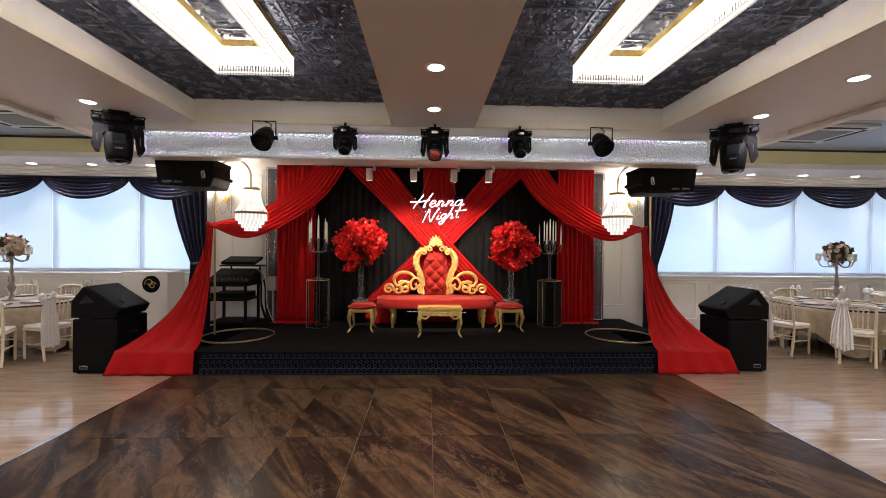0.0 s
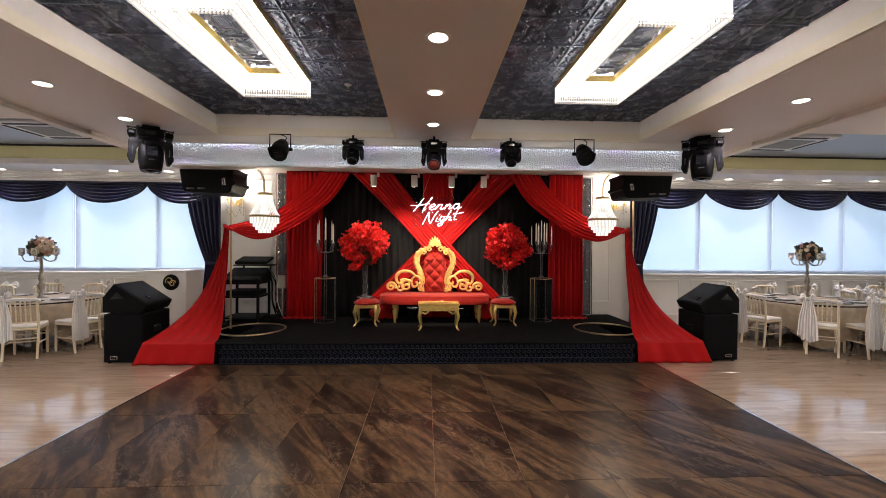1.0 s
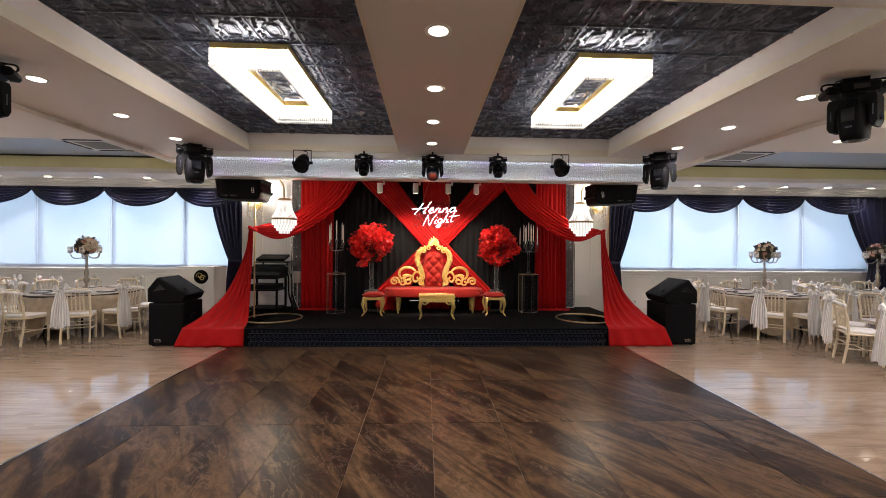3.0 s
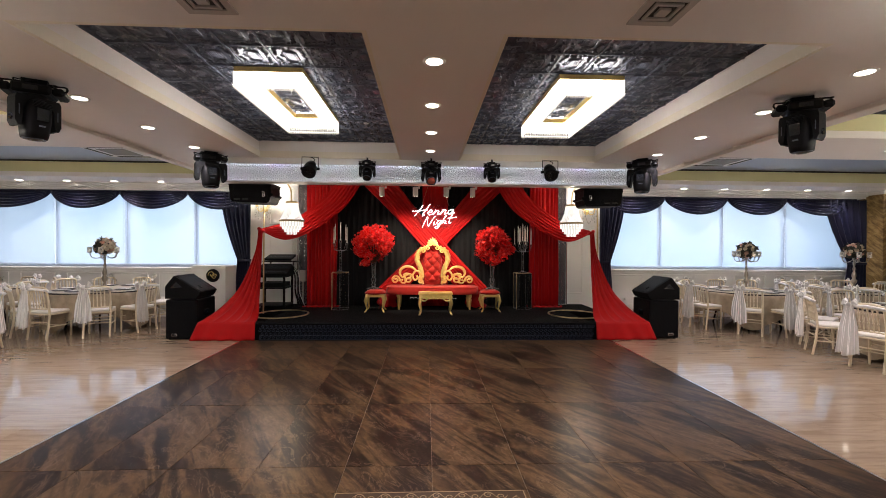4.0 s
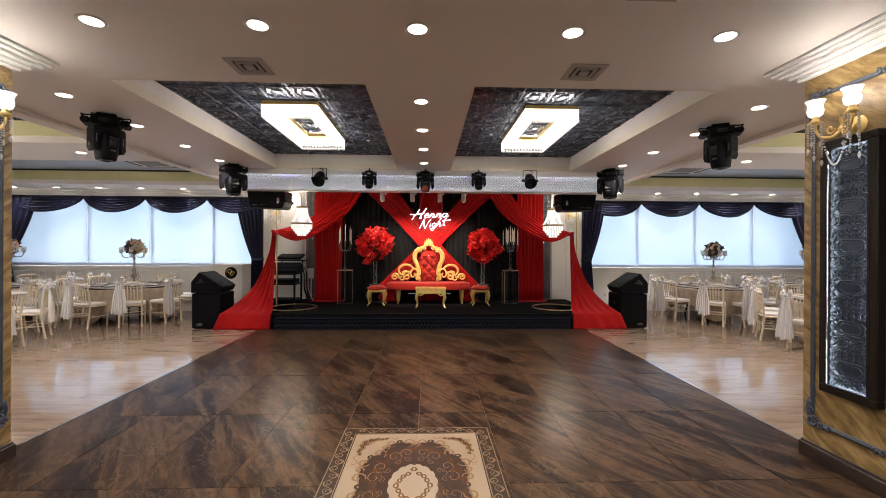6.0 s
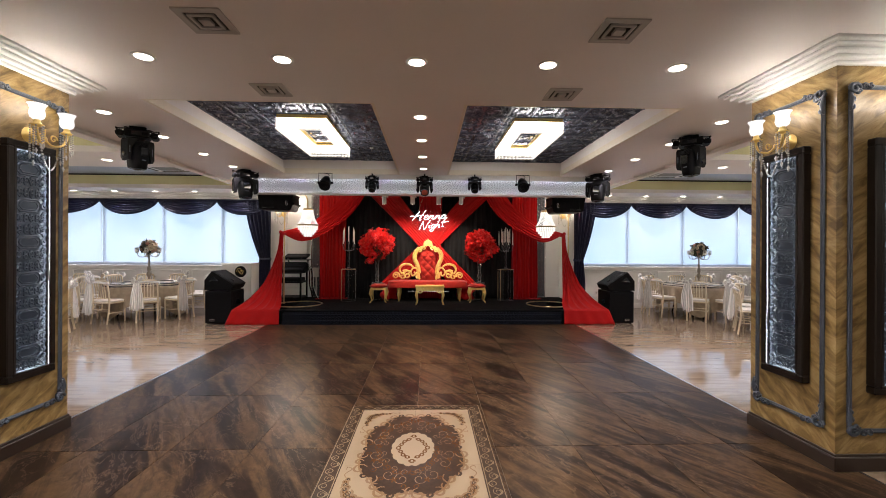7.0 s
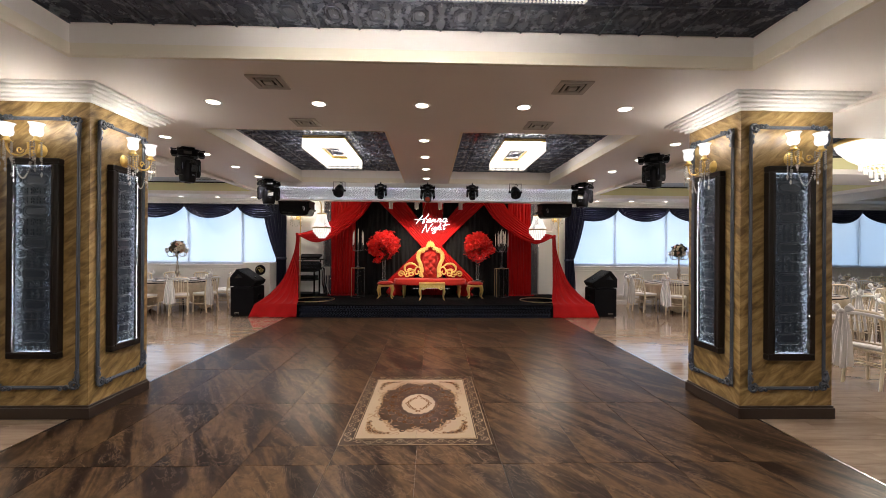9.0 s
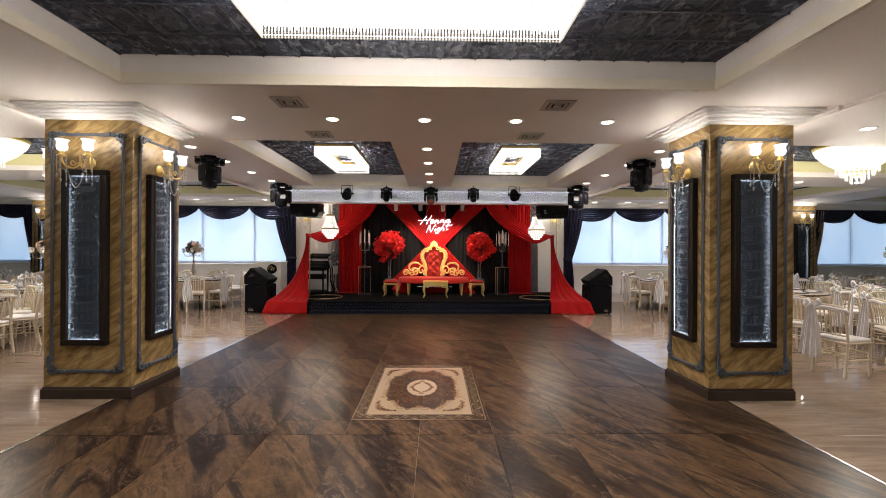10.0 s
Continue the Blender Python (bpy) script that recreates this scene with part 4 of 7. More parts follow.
def edge_sheet(gg, A, B, n, amp, nu, nv, lift=None):
    """Cloth between two soft edge curves A and B, with n folds running along it."""
    PA, PB = smooth_path(A, 8), smooth_path(B, 8)

    def pick(P, u):
        k = u * (len(P) - 1)
        i = min(int(k), len(P) - 2)
        return P[i].lerp(P[i + 1], k - i)

    def fn(u, v):
        p = pick(PA, u).lerp(pick(PB, u), v)
        d = (pick(PA, min(1, u + 0.02)) - pick(PA, max(0, u - 0.02)))
        c = pick(PB, u) - pick(PA, u)
        nrm = d.cross(c)
        nrm = nrm.normalized() if nrm.length > 1e-9 else Vector((0, -1, 0))
        if nrm.y > 0:
            nrm = -nrm
        a = amp * min(1.0, 0.35 + c.length * 1.6) * (1 - 0.92 * u ** 7)
        bulge = (lift or 0) * math.sin(math.pi * v)
        return p + nrm * (a * math.sin(2 * math.pi * n * v + 0.7 * math.sin(5 * u)) + 0.35 * a * math.sin(2 * math.pi * n * 2.1 * v + 3 * u) + bulge)
    gg.sheet(fn, nu, nv, 0.004)


for s in (-1, 1):
    ob = thing("draped_sash", (0, 0, 0), 0, "long red sash tied to a brass pole, trailing to the floor", "drape", "red corner sashes")
    k = 1.03 if s > 0 else 1.0
    fx = lambda P: [(s * x, y, z) for x, y, z in P]
    g = Geo()
    edge_sheet(g, fx([(2.08, 6.05, 3.07), (2.33, 5.95, 2.70), (2.82, 5.5, 2.22), (3.27, 5.0, 2.0)]),
               fx([(1.50, 6.02, 3.07), (1.88, 5.98, 2.50), (2.47, 5.6, 1.98), (2.90, 5.25, 1.78), (3.25, 4.99, 1.93)]), 7, 0.018, 40, 63)
    part("upper_swag", g, M_RED, ob)
    g = Geo()
    edge_sheet(g, fx([(3.34, 5.0, 2.0), (3.37, 4.9, 1.52), (3.53, 4.62, 0.88), (3.76, 4.36, 0.53), (4.0, 4.083, 0.316)]),
               fx([(3.25, 4.97, 1.98), (3.24, 4.88, 1.26), (3.16, 4.6, 0.66), (3.06, 4.3, 0.40), (3.02, 4.08, 0.316)]), 5, 0.016, 40, 45)
    part("fall", g, M_RED, ob)
    g = Geo()

    def skirt(u, v):
        x = 4.0 + (3.02 - 4.0) * u + (0.13 * v if u < 0.3 else 0.13 * v * max(0, 1 - (u - 0.3) / 0.7))
        return (s * x, 4.078 - 0.022 * v - 0.010 * (0.4 + v) * math.sin(2 * math.pi * 4 * u + 1.0 * v), 0.32 - 0.316 * v)
    g.sheet(skirt, 44, 8, 0.004)
    part("hem", g, M_RED, ob)
    part("tie", Geo().tube(smooth_path(fx([(3.35, 5.05, 1.97), (3.31, 4.95, 1.99), (3.25, 4.96, 1.95), (3.26, 5.06, 1.94), (3.35, 5.05, 1.97)])), 0.03, 8), M_RED, ob)

# ---- arched lamp stands with hanging chandeliers ----
for s in (-1, 1):
    cx = 2.88 if s > 0 else -2.70
    st = thing("arched_stand", (cx, 5.0, 0.3), 0, "slim brass arch stand on a hoop base lying on the stage", "lamp stand", "arched stands")
    hx = 0.06 if s > 0 else -0.18
    part("hoop_base", Geo().tube([(hx + 0.50 * math.cos(2 * math.pi * i / 48), 0.50 * math.sin(2 * math.pi * i / 48), 0.014) for i in range(48)], 0.013, 8, closed=True), M_BRASS, st)
    pts = [(s * 0.56, 0.05, 0.014), (s * 0.56, 0.05, 1.2), (s * 0.555, 0.05, 2.1)] + [(px * s, 0.05 - 0.05 * i / 10, pz) for i, (px, pz) in enumerate(arc(0.28, 2.38, 0.27, 0, 180, 10))] + [(s * 0.008, 0, 2.32), (s * 0.005, 0, 2.24)]
    part("pole", Geo().tube(smooth_path(pts, 3), 0.015, 8), M_BRASS, st)
    ch = thing("empire_chandelier", (cx, 5.0, 2.68), 0, "lit tiered crystal chandelier with brass bands hanging from an arch", "chandelier", "hanging chandeliers")
    part("hook", Geo().tube([(0, 0, -0.14), (0, 0, -0.06)], 0.006, 6), M_BRASS, ch)
    part("top_band", Geo().lathe([(0.115, -0.20), (0.118, -0.165), (0.10, -0.15), (0.0, -0.145)], 24), M_BRASS, ch)
    part("mid_band", Geo().lathe([(0.225, -0.545), (0.235, -0.545), (0.235, -0.515), (0.225, -0.515)], 28), M_BRASS, ch)
    g, dim = Geo(), Geo()
    for k in range(38):
        q = 2 * math.pi * k / 38
        for j in range(17):
            v = j / 16
            r = 0.112 + 0.030 * v + 0.085 * v ** 2.4
            (dim if (j + k) % 3 == 0 else g).lathe([(0.001, -0.0115), (0.0095, 0), (0.001, 0.0115)], 5, (r * math.cos(q), r * math.sin(q), -0.195 - 0.325 * v))
    part("dim_bead_skirt", dim, M_PRISM_MID, ch)["kind"] = "stuff"
    part("bead_skirt", g, M_PRISM, ch, "glowing strings of crystal beads")["kind"] = "stuff"
    for r, z1, L in ((0.215, -0.545, 0.10), (0.175, -0.60, 0.10), (0.135, -0.65, 0.10), (0.09, -0.69, 0.11)):
        n = int(r * 230)
        tier = part("tier_ring", Geo().tube([(r * math.cos(2 * math.pi * k / 24), r * math.sin(2 * math.pi * k / 24), z1) for k in range(24)], 0.009, 5, closed=True), M_BRASS, ch, "tier of lit crystal prisms")
        two = [Geo().box(-0.0105, -0.004, -L, 0.0105, 0.004, 0, 0.003).mesh("prism", mm) for mm in (M_PRISM, M_PRISM_MID)]
        for k in range(n):
            q = 2 * math.pi * k / n
            shared("prism", two[k % 2], tier, pose(r * math.cos(q), r * math.sin(q), z1, 0, 0, math.degrees(q) + 90))
    lamp = bpy.data.lights.new("chandelier_bulb", "POINT")
    lamp.energy, lamp.color, lamp.shadow_soft_size = 34.0, (1.0, 0.86, 0.66), 0.05
    lo = new("chandelier_bulb", lamp)
    lo.location = (cx, 5.0, 2.36)
    part("lamp_core", Geo().lathe([(0.0, -0.62), (0.05, -0.60), (0.07, -0.50), (0.05, -0.42), (0.0, -0.40)], 12), M_PRISM, ch)


# ---- furniture on the stage ----
def xz(pts, y):
    return [(x, y, z) for x, z in pts]


def cabriole(gg, x, y, z1, sx, sy, r=0.024):
    gg.tube([(x, y, z1), (x + sx * 0.02, y + sy * 0.02, z1 - 0.10), (x + sx * 0.005, y + sy * 0.005, z1 * 0.45), (x - sx * 0.01, y - sy * 0.01, z1 * 0.22), (x + sx * 0.012, y + sy * 0.012, 0.035), (x + sx * 0.035, y + sy * 0.035, 0.012)],
            [r * 1.25, r * 1.35, r * 0.85, r * 0.6, r * 0.75, r * 0.45], 8)


sofa = thing("throne_bench", (0.09, 5.82, 0.3), 0, "red velvet throne bench with carved gold scroll back and crown", "sofa")
g = Geo()
for z0, z1, e in ((0.34, 0.47, 0.0), (0.47, 0.505, 0.025)):
    n = 48
    ring = lambda zz, sc: [((1.0 * sc) * (abs(math.cos(q)) ** 0.35) * (1 if math.cos(q) > 0 else -1), (0.33 * sc) * (abs(math.sin(q)) ** 0.55) * (1 if math.sin(q) > 0 else -1), zz) for q in [2 * math.pi * i / n for i in range(n)]]
    v = ring(z0, 0.985) + ring(z0 + 0.02, 1.0) + ring(z1 - 0.02, 1.0 - e * 0.4) + ring(z1, 0.975 - e)
    f = [(r * n + i, r * n + (i + 1) % n, r * n + n + (i + 1) % n, r * n + n + i) for r in range(3) for i in range(n)]
    g.add(v, f, True).add(v[-n:], [tuple(range(n))]).add(v[:n], [tuple(range(n - 1, -1, -1))])
part("seat", g, M_REDVELVET, sofa, "thick rounded red velvet seat")
for lx, ly in ((-0.72, -0.2), (0.80, -0.2), (-0.72, 0.22), (0.80, 0.22)):
    part("leg", Geo().lathe([(0.018, 0), (0.022, 0.03), (0.03, 0.10), (0.045, 0.22), (0.03, 0.25), (0.05, 0.28), (0.05, 0.33), (0.042, 0.345)], 12, (lx, ly, 0)), M_GOLD, sofa)
# tufted back
BW, B0, B1 = 0.215, 0.50, 1.26


def tuft(u, v):
    x = (2 * u - 1) * BW * (1 - 0.30 * max(0, (v - 0.72) / 0.28) ** 2) * (0.92 + 0.08 * math.sin(math.pi * v))
    z = B0 + (B1 - B0) * v
    gx, gz = u * 4, v * 7
    d = abs(math.sin(math.pi * (gx + gz) / 2)) * abs(math.sin(math.pi * (gx - gz) / 2))
    edge = min(1, 6 * min(u, 1 - u, v, 1 - v))
    return (x, 0.20 - 0.075 * (d ** 0.45) * edge - 0.02 * edge, z)


part("tufted_back", Geo().sheet(tuft, 40, 60, 0.03), M_REDVELVET, sofa, "deep-buttoned red velvet back")
for i in range(1, 4):
    for j in range(1, 7):
        if (i + j) % 2 == 0:
            p = tuft(i / 4, j / 7)
            part("button", Geo().ball((p[0], p[1] - 0.002, p[2]), 0.011, 8), M_SILVER, sofa)
for s in (-1, 1):
    g = Geo()
    side = smooth_path([(s * 0.20, 0.52), (s * 0.27, 0.62), (s * 0.25, 0.76), (s * 0.29, 0.92), (s * 0.35, 1.06), (s * 0.34, 1.20), (s * 0.26, 1.30), (s * 0.15, 1.34)], 6)
    pts = [(p.x, 0.155, p.y) for p in side]
    n = len(pts)
    g.tube(pts, [0.024 + 0.024 * math.sin(math.pi * i / (n - 1)) for i in range(n)], 8)
    inner = [(p[0] - s * 0.055, 0.165, p[2] - 0.01) for p in pts[4:-6]]
    g.tube(inner, 0.014, 6)
    for px, pz, r0, a0 in ((0.265, 0.60, 0.060, 200), (0.225, 0.70, 0.040, 20), (0.325, 1.10, 0.055, 300), (0.21, 1.27, 0.048, 120)):
        g.tube(xz([(s * u, v) for u, v in curl(px, pz, r0, 0.012, a0, a0 + 430, 18)], 0.135), 0.017, 6)
    for k in range(9):
        p = pts[8 + k * 4]
        q = pts[9 + k * 4]
        dx, dz = q[0] - p[0], q[2] - p[2]
        L = math.hypot(dx, dz) or 1
        nx, nz = dz / L * s, -dx / L * s
        g.tube([(p[0] + nx * 0.01, 0.14, p[2] + nz * 0.01), (p[0] + nx * 0.035 + dx * 0.5, 0.12, p[2] + nz * 0.035 + dz * 0.5), (p[0] + nx * 0.03 + dx * 1.6, 0.13, p[2] + nz * 0.03 + dz * 1.6)], [0.022, 0.026, 0.008], 6)
    part("back_frame", g, M_GOLD, sofa, "carved gold leaf frame")
    g = Geo()
    big = smooth_path([(s * 0.28, 0.60), (s * 0.24, 0.74), (s * 0.36, 0.82), (s * 0.44, 0.72), (s * 0.40, 0.62), (s * 0.33, 0.65), (s * 0.35, 0.72)], 5)
    g.tube([(p.x, 0.13, p.y) for p in big], 0.022, 8)
    top = smooth_path([(s * 0.36, 0.82), (s * 0.46, 0.90), (s * 0.60, 0.91), (s * 0.70, 0.85), (s * 0.72, 0.75), (s * 0.66, 0.66)], 5)
    g.tube([(p.x, 0.13, p.y) for p in top], [0.018 + 0.014 * math.sin(math.pi * i / (len(top) - 1)) for i in range(len(top))], 8)
    for cx, cz, r0, a0, a1 in ((0.53, 0.64, 0.115, 150, -330), (0.53, 0.66, 0.13, 30, 200), (0.82, 0.62, 0.095, 200, -300), (0.66, 0.60, 0.09, 90, 420)):
        c = curl(cx, cz, r0, 0.022, a0, a1, 26)
        g.tube(xz([(s * x, z) for x, z in c], 0.13), [0.027 - 0.013 * i / 26 for i in range(27)], 7)
        g.ball((s * c[-1][0], 0.12, c[-1][1]), 0.026, 8)
    part("arm_scroll", g, M_GOLD, sofa, "open carved gold scrollwork")
g = Geo()
for k in range(-4, 5):
    a = radians(90 - k * 17)
    L = 0.205 - 0.020 * abs(k)
    g.tube([(0.03 * math.cos(a), 0.14, 1.37 + 0.03 * math.sin(a)), (0.75 * L * math.cos(a), 0.12, 1.37 + 0.75 * L * math.sin(a)), (L * math.cos(a), 0.14, 1.37 + L * math.sin(a))], [0.018, 0.026, 0.010], 6)
for s in (-1, 1):
    g.tube(xz([(x, z) for x, z in curl(s * 0.10, 1.335, 0.055, 0.012, 90, 90 - 420 * s, 16)], 0.135), 0.017, 6)
g.tube(xz(arc(0, 1.26, 0.16, 30, 150, 10), 0.145), 0.024, 7)
part("crown", g, M_GOLD, sofa, "gold shell crown")

table = thing("coffee_table", (0.14, 5.05, 0.3), 0, "low carved gold coffee table on cabriole legs", "table")
g = Geo().box(-0.34, -0.19, 0.415, 0.34, 0.19, 0.432, 0.006)
part("tabletop", g, M_GOLD, table)
g = Geo()
for q in ((-0.34, -0.19, 0.34, -0.17), (-0.34, 0.17, 0.34, 0.19), (-0.34, -0.17, -0.32, 0.17), (0.32, -0.17, 0.34, 0.17)):
    g.box(q[0], q[1], 0.432, q[2], q[3], 0.446, 0.004)
part("raised_rim", g, M_GOLD, table)
g = Geo().box(-0.325, -0.175, 0.325, 0.325, 0.175, 0.415, 0.004)
for x in np.arange(-0.28, 0.3, 0.07):
    x = float(x)
    g.tube(xz(curl(x, 0.37, 0.032, 0.010, 90, 480, 10), -0.178), 0.008, 5)
    g.tube(xz(curl(x + 0.035, 0.36, 0.026, 0.008, -90, -440, 10), -0.178), 0.007, 5)
part("carved_apron", g, M_GOLD, table, "carved floral gold apron")
g = Geo()
for s in (-1, 1):
    g.tube(xz(smooth_path([(s * 0.29, 0.31), (s * 0.22, 0.285), (s * 0.16, 0.325)], 4) and [(p.x, p.y) for p in smooth_path([(s * 0.29, 0.31), (s * 0.22, 0.285), (s * 0.16, 0.325)], 4)], -0.165), 0.016, 6)
part("apron_bracket", g, M_GOLD, table)
for sx in (-1, 1):
    for sy in (-1, 1):
        g = Geo()
        cabriole(g, sx * 0.295, sy * 0.145, 0.33, sx, sy)
        part("leg", g, M_GOLD, table)


def stool(x, y):
    ob = thing("stool", (x, y, 0.3), 0, "small gold stool with cabriole legs and tufted red velvet seat", "stool", "matching stools")
    g = Geo()

    def seat(u, v):
        a, r = 2 * math.pi * u, v
        k = 1 / max(abs(math.cos(a)), abs(math.sin(a))) ** 0.7
        return (0.205 * r * k * math.cos(a), 0.205 * r * k * math.sin(a), 0.455 - 0.05 * r ** 6 - 0.012 * abs(math.sin(4 * a + 5 * r)) * (1 - r))
    g.sheet(seat, 40, 10, 0.0)
    g.lathe([(0.20, 0.37), (0.225, 0.38), (0.225, 0.405)], 28)
    part("seat", g, M_REDVELVET, ob, "buttoned red velvet pad")
    part("seat_frame", Geo().box(-0.19, -0.19, 0.315, 0.19, 0.19, 0.372, 0.012), M_GOLD, ob)
    for sx in (-1, 1):
        for sy in (-1, 1):
            g = Geo()
            cabriole(g, sx * 0.165, sy * 0.165, 0.335, sx, sy)
            part("leg", g, M_GOLD, ob)


stool(-1.10, 5.42), stool(1.30, 5.46)

M_PETAL = material("red_silk_petals", (0.56, 0.006, 0.007), 0.36, vary=0.5, scale=18, spec=0.3)
M_PETAL2 = material("pale_coral_petals", (0.70, 0.030, 0.022), 0.45, vary=0.3, scale=18)


def petals(gg, c, r, rng, size, n=5):
    """One open blossom: cupped petals round its middle."""
    d = Vector((rng.gauss(0, 1), rng.gauss(0, 1), rng.gauss(0, 1))).normalized()
    q = d.to_track_quat("Z", "Y").to_matrix().to_4x4()
    m = Matrix.Translation(c) @ q
    for k in range(n):
        a = 2 * math.pi * k / n + rng.uniform(-0.2, 0.2)
        L, w, h = size * rng.uniform(0.8, 1.2), size * 0.45, size * rng.uniform(0.15, 0.6)
        ca, sa = math.cos(a), math.sin(a)
        v = [(0, 0, 0), (L * 0.55 * ca - w * sa, L * 0.55 * sa + w * ca, h * 0.5), (L * ca, L * sa, h), (L * 0.55 * ca + w * sa, L * 0.55 * sa - w * ca, h * 0.5)]
        gg.add(v, [(0, 3, 2, 1)], False, m)


def blossom_tree(x, y, seed):
    rng = random.Random(seed)
    st = thing("acrylic_pedestal", (x, y, 0.3), 0, "clear acrylic plant pedestal on the stage", "stand", "clear pedestals")
    part("top_plate", Geo().box(-0.16, -0.16, 0.42, 0.16, 0.16, 0.43), M_CLEAR, st)
    part("base_plate", Geo().box(-0.16, -0.16, 0.0, 0.16, 0.16, 0.01), M_CLEAR, st)
    for sx in (-1, 1):
        part("post", Geo().box(sx * 0.13 - 0.008, -0.008, 0.01, sx * 0.13 + 0.008, 0.008, 0.42), M_CRYSTAL, st)
    ob = thing("blossom_vase", (x, y, 0.731), 0, "tall crystal vase with a round bouquet of red silk blossoms", "flower vase", "blossom vases")
    vp = [(0.15, 0), (0.15, 0.012), (0.06, 0.03), (0.035, 0.06), (0.055, 0.09), (0.03, 0.12), (0.05, 0.17), (0.06, 0.21), (0.032, 0.25), (0.04, 0.29), (0.045, 0.40), (0.055, 0.55), (0.06, 0.58)]
    part("vase", Geo().lathe(vp, 16), M_CRYSTAL, ob, "turned clear crystal vase")
    g, g2, tw = Geo(), Geo(), Geo()
    lobes = []
    for k in range(52):
        d = Vector((rng.gauss(0, 1), rng.gauss(0, 1), rng.gauss(0.15, 0.9))).normalized()
        c = Vector((0, 0, 0.99)) + Vector((d.x * 0.365, d.y * 0.36, d.z * 0.345)) * rng.uniform(0.62, 1.12)
        if d.z < -0.6:
            c.z -= 0.06
        lobes.append(c)
        tw.tube([(0, 0, 0.55), (c.x * 0.4, c.y * 0.4, 0.75 + 0.2 * d.z), tuple(c)], [0.010, 0.007, 0.004], 5)
    for c in lobes + [Vector((0, 0, 0.98))] * 3:
        for k in range(92):
            p = c + Vector((rng.gauss(0, 0.044), rng.gauss(0, 0.044), rng.gauss(0, 0.042)))
            petals(g if rng.random() < 0.8 else g2, p, 0, rng, rng.uniform(0.022, 0.040))
    part("branch_spray", tw, material("dark_twigs", (0.05, 0.03, 0.02), 0.8), ob)
    part("blossom_crown", g, M_PETAL, ob)["kind"] = "stuff"
    part("coral_blossoms", g2, M_PETAL2, ob)["kind"] = "stuff"


blossom_tree(-1.20, 5.86, 11), blossom_tree(1.42, 5.90, 12)


def candle_stand(x, y, seed):
    rng = random.Random(seed)
    st = thing("display_plinth", (x, y, 0.3), 8, "clear acrylic hexagonal plinth with brass edges", "stand", "clear plinths")
    R, H = 0.20, 0.79
    P = [(R * math.cos(radians(60 * k + 30)), R * math.sin(radians(60 * k + 30))) for k in range(6)]
    for k in range(6):
        a, b = P[k], P[(k + 1) % 6]
        part("side_pane", Geo().add([(*a, 0.01), (*b, 0.01), (*b, H - 0.01), (*a, H - 0.01)], [(0, 1, 2, 3)]), M_CLEAR, st)
        part("edge_rail", Geo().tube([(*a, 0), (*a, H)], 0.006, 6), M_BRASS if k in (2, 3) else M_CRYSTAL, st)
        part("rim_rail", Geo().tube([(*a, H), (*b, H)], 0.007, 6), M_BRASS, st)
        part("base_rail", Geo().tube([(*a, 0.006), (*b, 0.006)], 0.006, 6), M_CRYSTAL, st)
    part("top_pane", Geo().add([(*p, H) for p in P], [(0, 1, 2, 3, 4, 5)]), M_CLEAR, st)
    ob = thing("crystal_candelabra", (x, y, 0.3 + H + 0.007), 0, "tall clear crystal candelabra with white taper candles", "candelabra", "stage candelabras")
    part("stem", Geo().lathe([(0.10, 0), (0.10, 0.01), (0.05, 0.02), (0.02, 0.06), (0.02, 0.40), (0.028, 0.44), (0.016, 0.48), (0.016, 0.62), (0.03, 0.66), (0.012, 0.70)], 12), M_CRYSTAL, ob)
    for k in range(8):
        a = 2 * math.pi * k / 8 + 0.2
        r, z = (0.19, 0.58) if k % 2 else (0.11, 0.64)
        ca, sa = math.cos(a), math.sin(a)
        arm = part("arm", Geo().tube(smooth_path([(0, 0, 0.48), (0.4 * r * ca, 0.4 * r * sa, 0.46), (0.85 * r * ca, 0.85 * r * sa, z - 0.09), (r * ca, r * sa, z)]), 0.008, 6), M_CRYSTAL, ob)
        part("candle_cup", Geo().lathe([(0.012, 0), (0.026, 0.02), (0.02, 0.03), (0.026, 0.06)], 10, (r * ca, r * sa, z)), M_CRYSTAL, arm)
        part("candle", Geo().lathe([(0.011, 0.045), (0.010, 0.30 + 0.07 * rng.random()), (0.002, 0.40)], 8, (r * ca, r * sa, z)), M_CANDLE, arm, "white taper candle")
        d = Geo()
        for j in range(5):
            d.ball((r * ca, r * sa, z - 0.02 - 0.022 * j), 0.006, 5)
        part("crystal_drop", d, M_CRYSTAL, arm)
    part("candle", Geo().lathe([(0.012, 0.70), (0.011, 1.05), (0.002, 1.09)], 8), M_CANDLE, ob, "white taper candle")


candle_stand(-1.90, 5.75, 1), candle_stand(2.09, 5.85, 2)

# equipment rack with mixer
rack = thing("equipment_rack", (-3.36, 5.9, 0.3), 0, "black metal equipment rack with audio gear on the stage", "rack")
for sx in (-1, 1):
    for sy in (-1, 1):
        part("post", Geo().box(sx * 0.30 - 0.02, sy * 0.26 - 0.02, 0.05, sx * 0.30 + 0.02, sy * 0.26 + 0.02, 0.70, 0.003), M_BLACK, rack)
        part("castor", Geo().lathe([(0.012, 0.05), (0.03, 0.045), (0.03, 0.005), (0.012, 0.0)], 10, (sx * 0.30, sy * 0.26, 0)), M_BLACK, rack)
for z in (0.06, 0.44, 0.68):
    part("shelf", Geo().box(-0.318, -0.278, z, 0.318, 0.278, z + 0.03, 0.003), M_BLACK, rack)
part("amplifier", Geo().box(-0.27, -0.25, 0.475, 0.27, 0.22, 0.565, 0.006), M_BLACK, rack, "rack-mounted amplifier")
